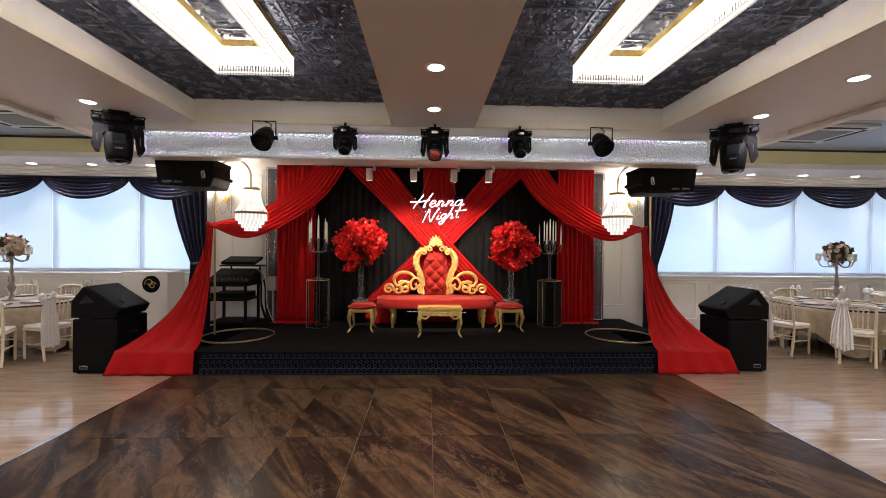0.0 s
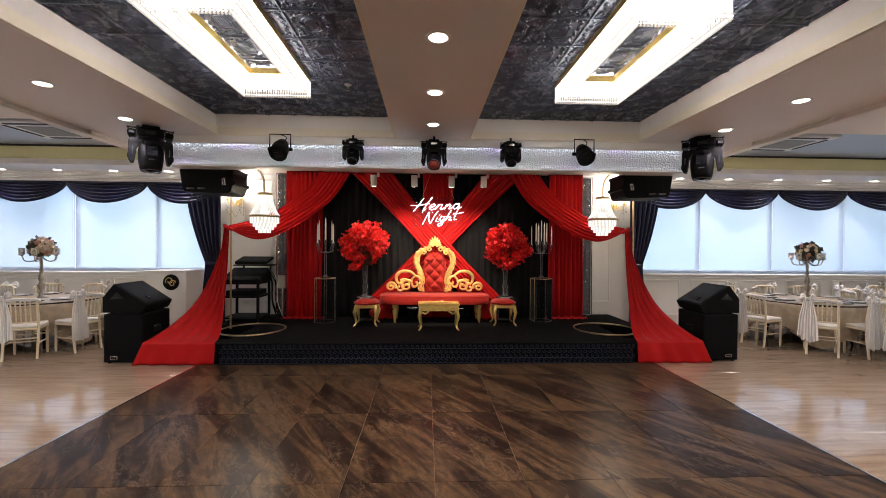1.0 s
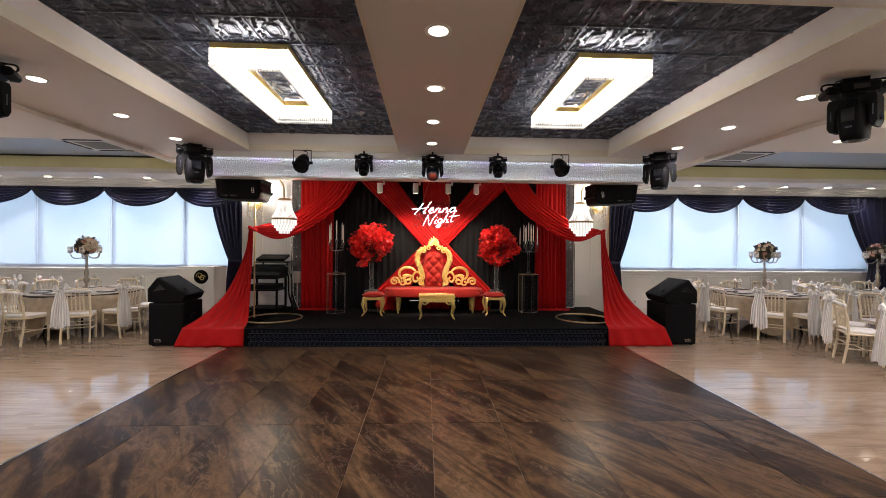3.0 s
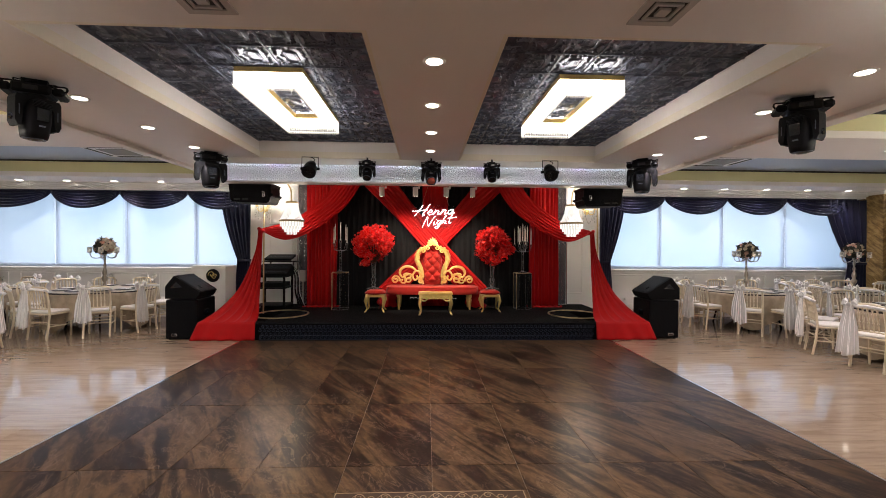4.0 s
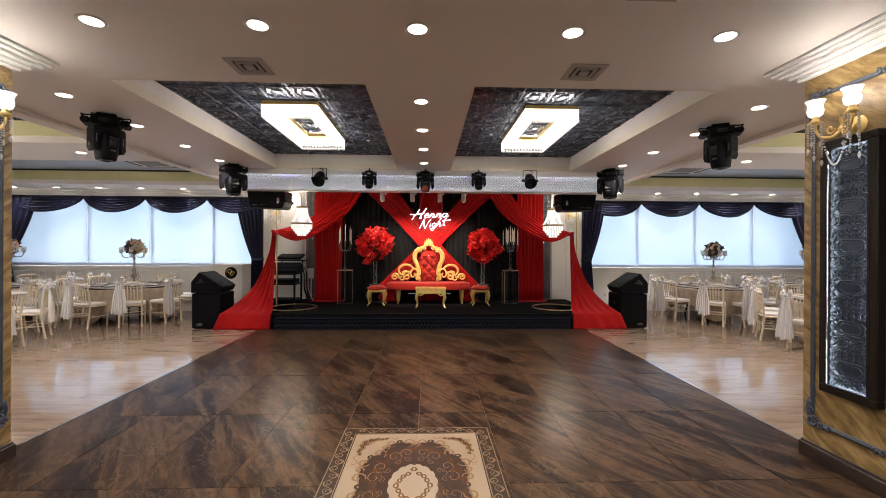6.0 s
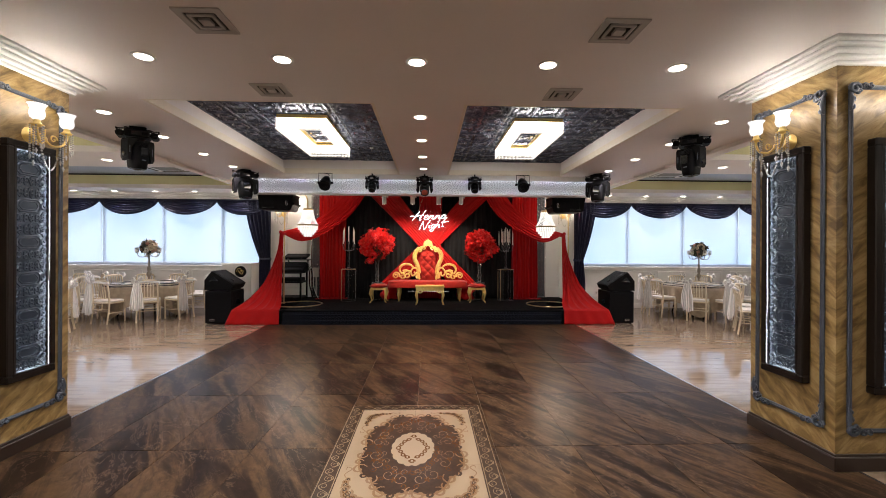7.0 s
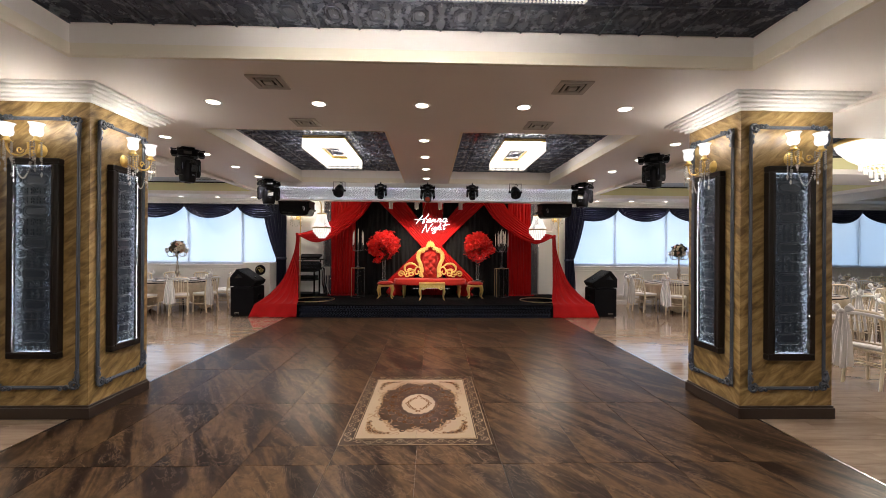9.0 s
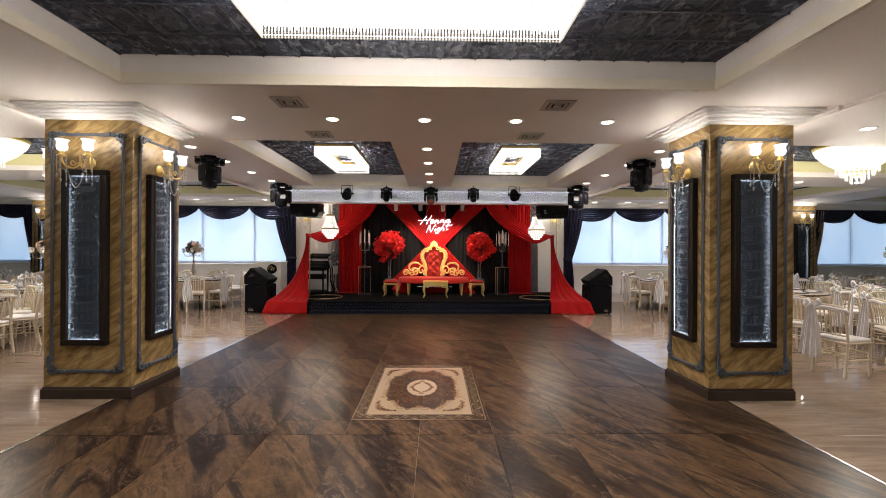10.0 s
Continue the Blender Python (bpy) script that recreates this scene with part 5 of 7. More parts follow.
mix_ob = thing("mixing_desk", (-3.34, 5.85, 1.015), 0, "black sloped audio mixing desk with rows of faders", "mixer")
g = Geo()
g.add([(-0.34, -0.26, 0), (0.34, -0.26, 0), (0.34, 0.24, 0), (-0.34, 0.24, 0), (-0.34, -0.26, 0.05), (0.34, -0.26, 0.05), (0.34, 0.24, 0.24), (-0.34, 0.24, 0.24)],
      [(0, 3, 2, 1), (4, 5, 6, 7), (0, 1, 5, 4), (1, 2, 6, 5), (2, 3, 7, 6), (3, 0, 4, 7)])
part("body", g, M_BLACK, mix_ob)
tilt = math.degrees(math.atan2(0.19, 0.5))
for i in range(16):
    k = Geo().box(-0.006, -0.011, 0.0, 0.006, 0.011, 0.014, m=pose(-0.30 + 0.04 * i, -0.20 + 0.03 * ((i * 7) % 5) / 2, 0.05 + (0.06 + 0.03 * ((i * 7) % 5) / 2) * 0.38, tilt))
    part("fader", k, M_STEELBLUE, mix_ob)
    for j in range(4):
        part("knob", Geo().lathe([(0.008, 0), (0.007, 0.016), (0.0, 0.016)], 8, m=pose(-0.30 + 0.04 * i, 0.0 + 0.055 * j, 0.05 + (0.26 + 0.055 * j) * 0.38, tilt)), M_STEELBLUE, mix_ob)
lap = thing("control_desk", (-3.28, 6.02, 1.30), 0, "small black lighting controller on a raised shelf", "controller")
part("body", Geo().box(-0.27, -0.2, 0.0, 0.30, 0.16, 0.05, 0.006, m=pose(0, 0, 0.08, 14)), M_BLACK, lap)
for i in range(10):
    part("fader", Geo().box(-0.006, -0.01, 0, 0.006, 0.01, 0.012, m=pose(-0.22 + 0.05 * i, -0.08 + 0.02 * (i % 3), 0.115, 14)), M_STEELBLUE, lap)
part("shelf", Geo().box(-0.32, -0.16, 0.0, 0.36, 0.18, 0.02, 0.003), M_BLACK, lap)
for s in (-1, 1):
    part("bracket", Geo().box(s * 0.25 - 0.012, 0.12, -0.24, s * 0.25 + 0.012, 0.14, 0.0), M_BLACK, lap)
cab = thing("equipment_cable", (-2.98, 5.98, 0.3), 0, "tangle of black cables hanging beside the rack", "cable")
rng = random.Random(3)
for k in range(7):
    a = rng.uniform(-0.06, 0.1)
    part("cable", Geo().tube(smooth_path([(-0.12 + a, 0.05, 0.95), (0.05 + a, 0.0, 0.70 + 0.1 * rng.random()), (0.08 + a, -0.03, 0.35), (0.14 + a + 0.05 * rng.random(), -0.05, 0.10), (0.16 + 1.5 * a, 0.02 + 0.1 * rng.random(), 0.006)]), 0.006 if k else 0.014, 6), M_PLASTIC if k == 3 else M_BLACK, cab)
bx = thing("junction_box", (-2.86, 6.3, 0.3), 0, "grey wall junction box near the rack", "box")
part("body", Geo().box(-0.07, -0.06, 0.55, 0.07, 0.02, 0.80, 0.006).box(-0.012, 0.0, 0.0, 0.012, 0.02, 0.55), M_VENT, bx)
bar = thing("led_bar", (0.09, 6.02, 0.3), 0, "thin lit LED bar lying under the throne bench", "light")
part("tube", Geo().tube([(-0.50, 0, 0.21), (0.55, 0, 0.20)], 0.0025, 6), M_PRISM, bar)
for s in (-0.5, 0.5):
    part("clip", Geo().box(s - 0.01, -0.01, 0, s + 0.01, 0.01, 0.20), M_BLACK, bar)

# neon sign
neon = thing("neon_sign", (0.12, 5.95, 2.30), 0, "white neon script sign reading Henna Night hung on thin wires", "sign")
LET = {
    "H": [[(0.10, 0.22), (0.05, 0.10), (0.0, -0.02)], [(-0.06, 0.09), (0.08, 0.10), (0.20, 0.13)], [(0.22, 0.25), (0.17, 0.12), (0.13, 0.0), (0.17, 0.02)]],
    "e": [[(0.0, 0.04), (0.07, 0.07), (0.07, 0.11), (0.03, 0.10), (0.01, 0.04), (0.04, 0.0), (0.10, 0.04)]],
    "n": [[(0.03, 0.10), (0.0, 0.0), (0.05, 0.09), (0.085, 0.08), (0.07, 0.01), (0.12, 0.03)]],
    "a": [[(0.09, 0.09), (0.03, 0.09), (0.0, 0.03), (0.04, 0.0), (0.085, 0.07), (0.075, 0.01), (0.12, 0.03)]],
    "N": [[(0.0, -0.03), (0.03, 0.09), (0.065, 0.20), (0.085, 0.08), (0.12, -0.01), (0.16, 0.11), (0.21, 0.22)]],
    "i": [[(0.03, 0.09), (0.01, 0.02), (0.05, 0.02)], [(0.045, 0.135), (0.05, 0.14)]],
    "g": [[(0.09, 0.09), (0.03, 0.09), (0.01, 0.03), (0.05, 0.01), (0.085, 0.08), (0.06, -0.06), (0.01, -0.08), (0.0, -0.05), (0.08, 0.0)]],
    "h": [[(0.07, 0.20), (0.03, 0.09), (0.0, 0.0), (0.05, 0.08), (0.085, 0.07), (0.07, 0.01), (0.11, 0.02)]],
    "t": [[(0.07, 0.20), (0.04, 0.08), (0.04, 0.01), (0.08, 0.02)], [(0.0, 0.12), (0.08, 0.13), (0.17, 0.15)]],
}


def neon_word(word, x, z, step, rise, wide):
    for k, ch in enumerate(word):
        g = Geo()
        for line in LET[ch]:
            g.tube([(x + (p.x + 0.18 * p.y) * wide, 0, z + p.y) for p in smooth_path(line, 5)], 0.0068, 6)
        part("letter", g, M_NEON, neon, "white neon letter " + ch)
        x += step[ch] * wide
        z += rise


ST = {"H": 0.21, "e": 0.10, "n": 0.125, "a": 0.12, "N": 0.20, "i": 0.06, "g": 0.10, "h": 0.115, "t": 0.1}
neon_word("Henna", -0.43, 0.055, ST, 0.009, 1.30)
neon_word("Night", -0.26, -0.18, ST, 0.014, 1.14)
part("backing_panel", Geo().box(-0.46, 0.014, -0.24, 0.44, 0.018, 0.30), M_CLEAR, neon, "clear acrylic backing")
for s in (-1, 1):
    part("hanging_wire", Geo().tube([(s * 0.30 + 0.02, 0.016, 0.28), (s * 0.14 + 0.03, 0.0, 0.795)], 0.0025, 5), M_BRASS, neon)

import itertools

# ---- navy window curtains ----
def swag(gg, x0, x1, z, drop, y, n=6):
    def fn(u, v):
        s = math.sin(math.pi * u)
        zz = z - 0.03 - v * (0.05 + (drop - 0.05) * (4 * u * (1 - u)) ** 0.75)
        yy = y - 0.05 * s - 0.028 * math.sin(2 * math.pi * n * v) * (0.25 + 0.75 * s) - 0.05 * v * s
        xx = x0 + (x1 - x0) * (0.5 + (u - 0.5) * (1 + 0.0 * v))
        return (xx, yy, zz)
    gg.sheet(fn, 26, n * 6, 0.004)


def side_curtain(gg, xo, xi, z0, z1, y, tie=1.32, n=6):
    """Outer edge xo stays, the inner edge is drawn back to the tie and falls free below it."""
    def fn(u, v):
        z = z1 + (z0 - z1) * v
        k = max(0.0, min(1.0, (z1 - z) / (z1 - tie)))
        w = 1.0 - 0.58 * (k ** 1.5) if z > tie else 0.42 + 0.10 * min(1, (tie - z) * 1.5)
        x = xo + (xi - xo) * u * w
        return (x, y - 0.035 * math.sin(2 * math.pi * n * u + 0.4 * math.sin(4 * v)) * (0.6 + 0.4 * w) - 0.012 * math.sin(40 * u), z)
    gg.sheet(fn, n * 7, 26, 0.004)


SWAG_AT = {4.30: (4.10, 5.68, 7.23, 8.72, 10.45), 11.75: (11.7, 13.2, 14.7, 16.2, 17.7), -10.45: (-10.45, -8.55, -7.04, -5.52, -4.05), -17.7: (-17.7, -16.2, -14.7, -13.2, -11.7)}
for a, b in edges:
    val = thing("curtain_valance", ((a + b) / 2, 6.46, 2.87), 0, "navy satin swag valance above the window", "curtain", "window valances")
    mx = (a + b) / 2
    for c, d in zip(SWAG_AT[a], SWAG_AT[a][1:]):
        g = Geo()
        swag(g, c - mx, d - mx, 0.03, 0.40, 0.0)
        part("swag", g, M_NAVY, val)
    part("pelmet_rail", Geo().box(a - 0.25 - mx, 0.0, -0.03, b + 0.05 - mx, 0.05, 0.03), M_NAVY, val)
    for xo, xi in ((a - 0.24, a + (0.85 if a < -10 and a > -11 else 0.38)), (b + 0.22 if b > 0 and b < 11 or b < -4 and b > -5 else b, b - (0.85 if 10 < b < 11 else 0.46))):
        cu = thing("window_curtain", (xo, 6.40, 0), 0, "long navy satin curtain tied back beside the window", "curtain", "tied navy curtains")
        g = Geo()
        side_curtain(g, 0, xi - xo, 0.02, 2.86, 0)
        part("cloth", g, M_NAVY, cu)
        w = (xi - xo) * 0.42
        part("tie_band", Geo().box(min(-0.01, w), -0.055, 1.29, max(0.01, w), 0.03, 1.35, 0.01), M_NAVY, cu)
# cornice over the valances
for s in (-1, 1):
    g = Geo()
    for i, (yy, z0, z1) in enumerate(((6.24, 3.015, 3.049), (6.28, 2.975, 3.015), (6.33, 2.935, 2.975), (6.38, 2.895, 2.935))):
        g.box(s * 4.05, yy, z0, s * 17.8, 6.555, z1, 0.006)
    solid("cornice", g, M_WHITE, "stepped white cornice above the window valances", "trim")
M_TAN = material("tan_curtain", (0.27, 0.19, 0.12), 0.6, vary=0.2, scale=8, sheen=0.3)
for s in (-1, 1):
    cu = thing("tan_curtain", (s * 11.80, 6.42, 0), 0, "gathered tan curtain hanging beside the column", "curtain", "tan curtains")
    g = Geo()
    side_curtain(g, 0, s * 0.42, 0.02, 2.86, 0, n=5)
    part("cloth", g, M_TAN, cu)


# ---- loudspeakers ----
def badge(parent, m, w=0.09, h=0.038):
    g = Geo().box(-w / 2, -0.004, -h / 2, w / 2, 0, h / 2, 0.002)
    o = part("badge", g, M_SILVER, parent, "small silver maker's badge")
    o.matrix_basis = m
    for i in range(3):
        b = part("badge_bar", Geo().box(-0.011, -0.0065, -h * 0.28, 0.011, -0.004, h * 0.28), M_BLACK, o)
        b.matrix_basis = pose((i - 1) * 0.027, 0, 0)


for s in (-1, 1):
    x0 = 4.02
    cx = s * (x0 + 0.285)
    sub = thing("subwoofer", (cx, 4.43, 0), 0, "black floor-standing subwoofer cabinet with silver badge", "loudspeaker", "subwoofers")
    part("cabinet", Geo().box(-0.275, -0.30, 0.02, 0.275, 0.30, 0.70, 0.015), M_BLACK, sub)
    part("grille", Geo().box(-0.255, -0.308, 0.05, 0.255, -0.299, 0.68, 0.004), M_GRILL, sub, "black metal grille")
    for px in (-0.22, 0.22):
        for py in (-0.25, 0.25):
            part("foot", Geo().lathe([(0.02, 0), (0.025, 0.02)], 10, (px, py, 0)), M_BLACK, sub)
    part("handle", Geo().box(-s * 0.278, -0.08, 0.40, -s * 0.270, 0.08, 0.50, 0.003), M_LENS, sub)
    badge(sub, pose(-0.12 * (1 if s < 0 else -1), -0.309, 0.09), 0.10, 0.045)
    mon = thing("stage_monitor", (cx, 4.43, 0.70), 0, "black wedge stage monitor resting on the subwoofer", "loudspeaker", "stage monitors")
    poly = [(-0.29, 0.02), (-0.29, 0.23), (-0.14, 0.42), (0.31, 0.13), (0.27, 0.05), (0.24, 0.02)]
    poly = [(-s * x, z) for x, z in poly]
    g = Geo().prism(poly if s < 0 else poly[::-1], -0.29, 0.29)
    part("cabinet", g, M_BLACK, mon)
    a, b = Vector((-s * -0.125, 0, 0.417)), Vector((-s * 0.298, 0, 0.142))
    n = Vector((-(b.z - a.z), 0, (b.x - a.x)))
    n = n.normalized() * (0.008 if n.z > 0 else -0.008)
    v = [(a.x, -0.27, a.z), (b.x, -0.27, b.z), (b.x, 0.27, b.z), (a.x, 0.27, a.z)]
    v2 = [(p[0] + n.x, p[1], p[2] + n.z) for p in v]
    part("grille", Geo().add(v + v2, [(0, 1, 2, 3), (4, 7, 6, 5), (0, 4, 5, 1), (1, 5, 6, 2), (2, 6, 7, 3), (3, 7, 4, 0)]), M_GRILL, mon, "black perforated grille")
    part("handle", Geo().prism([(-s * -0.20, 0.20), (-s * -0.10, 0.31), (-s * 0.0, 0.22)] if s < 0 else [(-s * 0.0, 0.22), (-s * -0.10, 0.31), (-s * -0.20, 0.20)], -0.294, -0.288), M_LENS, mon, "recessed carry handle")
    badge(mon, pose(-s * 0.22, -0.12, 0.215, 0, s * -32, 0), 0.05, 0.03)
    for px in (-0.2, 0.2):
        part("foot", Geo().box(px - 0.02, -0.25, 0, px + 0.02, 0.25, 0.022), M_BLACK, mon)
    fly = thing("hung_loudspeaker", (s * 3.02, 4.12, 2.555), 0, "black loudspeaker lying sideways under the ceiling beam", "loudspeaker", "hung loudspeakers")
    q = [(-0.42, 0.16), (-0.375, -0.12), (-0.34, -0.155), (-0.04, -0.165), (0.27, -0.175), (0.31, -0.15), (0.345, -0.06), (0.375, -0.055), (0.38, -0.015), (0.345, -0.005), (0.34, 0.10), (0.36, 0.16)]
    q = [(-s * x * 0.93, z) for x, z in q]
    part("cabinet", Geo().prism(q if s < 0 else q[::-1], -0.22, 0.22), M_BLACK, fly)
    part("grille", Geo().box(-0.30, -0.228, -0.14, 0.26, -0.219, 0.135, 0.004), M_GRILL, fly)
    for px in (-0.24, -0.10):
        part("port", Geo().box(-s * px - 0.05, -0.231, -0.125, -s * px + 0.05, -0.2285, -0.10, 0.001), M_LENS, fly)
    part("bracket", Geo().box(-0.20, -0.14, 0.16, 0.20, -0.04, 0.544), M_BLACK, fly)
    badge(fly, pose(-s * 0.20, -0.229, -0.02, 0, 80, 0), 0.09, 0.04)

booth = thing("reception_desk", (-4.49, 5.58, 0), 0, "white standing desk with a round black and gold emblem", "desk")
part("body", Geo().box(-0.35, -0.23, 0.0, 0.35, 0.23, 1.21, 0.008), M_WHITE, booth)
part("top", Geo().box(-0.36, -0.24, 1.21, 0.36, 0.24, 1.235, 0.006), M_WHITE, booth)
part("emblem_disc", Geo().lathe([(0.0, 0.016), (0.13, 0.014), (0.135, 0.0)], 32, m=pose(0.10, -0.231, 1.04, 90)), M_BLACK, booth, "round black emblem")
g = Geo()
g.tube([(0.10 + x, -0.25, 1.04 + z) for x, z in curl(-0.02, 0.02, 0.07, 0.02, 200, -200, 20)], 0.006, 5)
g.tube([(0.10 + x, -0.25, 1.04 + z) for x, z in curl(0.03, -0.02, 0.06, 0.02, 20, 420, 20)], 0.006, 5)
part("emblem_flourish", g, M_GOLD, booth, "gold flourish")


# ---- stage lights ----
def scaled(gg, k):
    gg.v = [(x * k, y * k, z * k) for x, y, z in gg.v]
    return gg


def rounded(prof, p, n=24):
    """A turned shape whose plan is a soft square."""
    gg = Geo().lathe(prof, n)
    out = []
    for x, y, z in gg.v:
        r = math.hypot(x, y)
        if r > 1e-6:
            c, d = x / r, y / r
            k = 1 / (abs(c) ** p + abs(d) ** p) ** (1 / p)
            x, y = x * k, y * k
        out.append((x, y, z))
    gg.v = out
    return gg


def moving_head(x, y, z, k, rz=0, pitch=0.0, label="black moving-head stage light hanging from the ceiling", lens=None, pan=0.0, slim=1.0):
    ob = thing("moving_head", (x, y, z), rz, label, "stage light", "moving heads")
    part("clamp", scaled(Geo().box(-0.10, -0.03, -0.05, 0.10, 0.03, -0.001).tube([(-0.16, 0, -0.045), (0.16, 0, -0.045)], 0.02, 8), k), M_BLACK, ob)
    base = Geo().box(-0.15, -0.14, -0.17, 0.15, 0.14, -0.07, 0.02)
    for s in (-1, 1):
        base.box(s * 0.152, -0.12, -0.165, s * 0.25, 0.12, -0.085, 0.022)
    part("base", scaled(base, k), M_BLACK, ob)
    for s in (-1, 1):
        hoop = [(s * 0.20 + 0.05 * math.cos(q), -0.02 + 0.10 * math.sin(q), -0.075 + 0.025 * math.cos(q) ** 2) for q in [2 * math.pi * i / 16 for i in range(16)]]
        part("carry_handle", scaled(Geo().tube(hoop, 0.010, 6, closed=True), k), M_BLACK, ob)
    part("display", scaled(Geo().box(-0.06, -0.145, -0.145, 0.06, -0.139, -0.095), k), M_LENS, ob)
    part("safety_cable", scaled(Geo().tube(smooth_path([(-0.12, 0.02, -0.06), (-0.15, -0.05, -0.03), (-0.06, -0.10, -0.045), (0.03, -0.08, -0.03), (0.0, 0.0, -0.01)]), 0.006, 5), k), M_BLACK, ob)
    turn = pose(0, 0, 0, 0, 0, pan)
    part("pan_hub", scaled(Geo().lathe([(0.09, -0.21), (0.10, -0.165)], 16), k), M_BLACK, ob).matrix_basis = turn
    for s in (-1, 1):
        poly = [(0, -0.195), (s * 0.222, -0.195), (s * 0.240, -0.23), (s * 0.242, -0.46), (s * 0.215, -0.505), (s * 0.182, -0.505), (s * 0.165, -0.41), (s * 0.155, -0.31), (s * 0.115, -0.26), (0, -0.245)]
        poly = [(a * k * slim, b * k) for a, b in poly]
        arm = part("yoke_arm", Geo().prism(poly if s > 0 else poly[::-1], -0.075 * k, 0.075 * k), M_BLACK, ob)
        arm.matrix_basis = turn
        part("tilt_knob", scaled(Geo().lathe([(0.03, 0.012), (0.035, 0.0)], 12, m=pose(s * 0.241 * slim, 0, -0.42, 0, s * 90, 0)), k), M_LENS, arm)
        part("name_plate", scaled(Geo().box(s * 0.196 * slim, -0.0785, -0.40, s * 0.206 * slim, -0.0755, -0.30), k), M_STEELBLUE, arm)
    hd = rounded([(0.0, 0.19), (0.08, 0.185), (0.125, 0.15), (0.142, 0.06), (0.140, -0.05), (0.128, -0.15), (0.118, -0.20), (0.10, -0.208), (0.0, -0.195)], 3.2)
    head = part("head", scaled(hd, k), M_BLACK, ob)
    head.matrix_basis = turn @ pose(0, 0, -0.40 * k, pitch) @ Matrix.Diagonal((slim, 1, 1, 1))
    part("service_panel", scaled(Geo().box(-0.065, -0.150, -0.03, 0.065, -0.139, 0.10, 0.004), k), M_LENS, head)
    part("name_plate", scaled(Geo().box(-0.035, -0.1445, -0.085, 0.035, -0.139, -0.07), k), M_STEELBLUE, head)
    for i in range(4):
        part("cooling_fin", scaled(Geo().box(-0.10, -0.147, 0.115 + 0.014 * i, 0.10, -0.120, 0.121 + 0.014 * i), k), M_BLACK, head)
    part("trim_ring", scaled(Geo().tube([(0.112 * math.cos(q), 0.112 * math.sin(q), -0.205) for q in [2 * math.pi * i / 24 for i in range(24)]], 0.007, 5, closed=True), k), M_STEELBLUE, head)
    part("lens", scaled(Geo().lathe([(0.095, -0.205), (0.06, -0.222), (0.0, -0.228)], 20), k), lens or M_LENS, head, "glass lens")
    return ob


M_LENSRED = material("reddish_lens", (0.25, 0.05, 0.03), 0.1, vary=0.3, scale=60)
for s in (-1, 1):
    moving_head(3.41 if s > 0 else -3.38, 3.28, CEIL, 0.90, rz=-s * 32, pitch=-5, pan=-s * 5)
    moving_head(s * 3.50, 0.56, CEIL, 0.86, rz=-s * 28, pitch=5, pan=-s * 38, slim=0.76)
    moving_head(s * 1.02, 3.54, 3.06, 0.54, pitch=-38)
    part("hanger", Geo().tube([(0, 0, -0.01), (0, 0, 0.0395)], 0.015, 6), M_BLACK, bpy.data.objects[[o.name for o in scene.objects if o.name.startswith("moving_head")][-1]])
    par = thing("par_light", (1.98 if s > 0 else -1.93, 3.50, 3.099), 0, "black round LED par light on a yoke bracket", "stage light", "par lights")
    part("bracket", Geo().tube([(-0.13, 0, -0.20), (-0.13, 0, -0.012), (0.13, 0, -0.012), (0.13, 0, -0.20)], 0.008, 6), M_BLACK, par)
    can = part("can", Geo().lathe([(0.035, 0.15), (0.07, 0.14), (0.098, 0.05), (0.106, 0.0), (0.106, -0.10), (0.112, -0.102), (0.112, -0.112), (0.095, -0.112), (0.09, -0.085), (0.0, -0.085)], 20), M_BLACK, par)
    can.matrix_basis = pose(0, 0, -0.20, -48)
    for px in (-0.13, 0.13):
        part("yoke_knob", Geo().lathe([(0.022, 0.02), (0.024, -0.02)], 10, m=pose(px, 0, -0.20, 0, 90, 0)), M_BLACK, par)
    for i in range(3):
        for j in range(6 * i or 1):
            q = 2 * math.pi * j / (6 * i or 1)
            part("led", Geo().lathe([(0.012, -0.088), (0.0, -0.094)], 8, (0.033 * i * math.cos(q), 0.033 * i * math.sin(q), 0)), M_LENS, can)
    part("cable", Geo().tube(smooth_path([(0.0, 0.05, -0.12), (0.06, 0.06, -0.04), (0.0, 0.02, -0.01)]), 0.006, 5), M_BLACK, par)
moving_head(0.02, 3.52, 3.06, 0.66, pitch=-52, label="larger black wash light with a reddish round lens", lens=M_LENSRED)
part("hanger", Geo().tube([(0, 0, -0.01), (0, 0, 0.0395)], 0.015, 6), M_BLACK, bpy.data.objects[[o.name for o in scene.objects if o.name.startswith("moving_head")][-1]])

track = thing("track_rail", (0, 4.85, CEIL), 0, "white ceiling track for the stage spotlights", "track")
part("rail", Geo().box(-1.05, -0.02, -0.03, 1.05, 0.02, -0.001), M_PLASTIC, track)
for x in (-0.85, -0.20, 0.40, 0.92):
    sp = thing("track_spot", (x, 4.85, CEIL - 0.03), 0, "white cylinder track spotlight aimed at the backdrop, lit", "spotlight", "track spotlights")
    part("stem", Geo().box(-0.018, -0.018, -0.28, 0.018, 0.018, 0, 0.004), M_PLASTIC, sp)
    c = part("can", Geo().lathe([(0.0, 0.10), (0.045, 0.098), (0.05, 0.09), (0.05, -0.085), (0.044, -0.085)], 18), M_PLASTIC, sp)
    c.matrix_basis = pose(-0.07, -0.02, -0.35, 10)
    part("lamp_face", Geo().lathe([(0.043, -0.086), (0.0, -0.090)], 18), M_LAMP, c)
    spot_lamp("track_beam", x - 0.07, 4.90, CEIL - 0.50, 80, (1.0, 0.84, 0.66), radians(85), 0.7, (x * 0.8, 6.2, 1.1), 0.04)
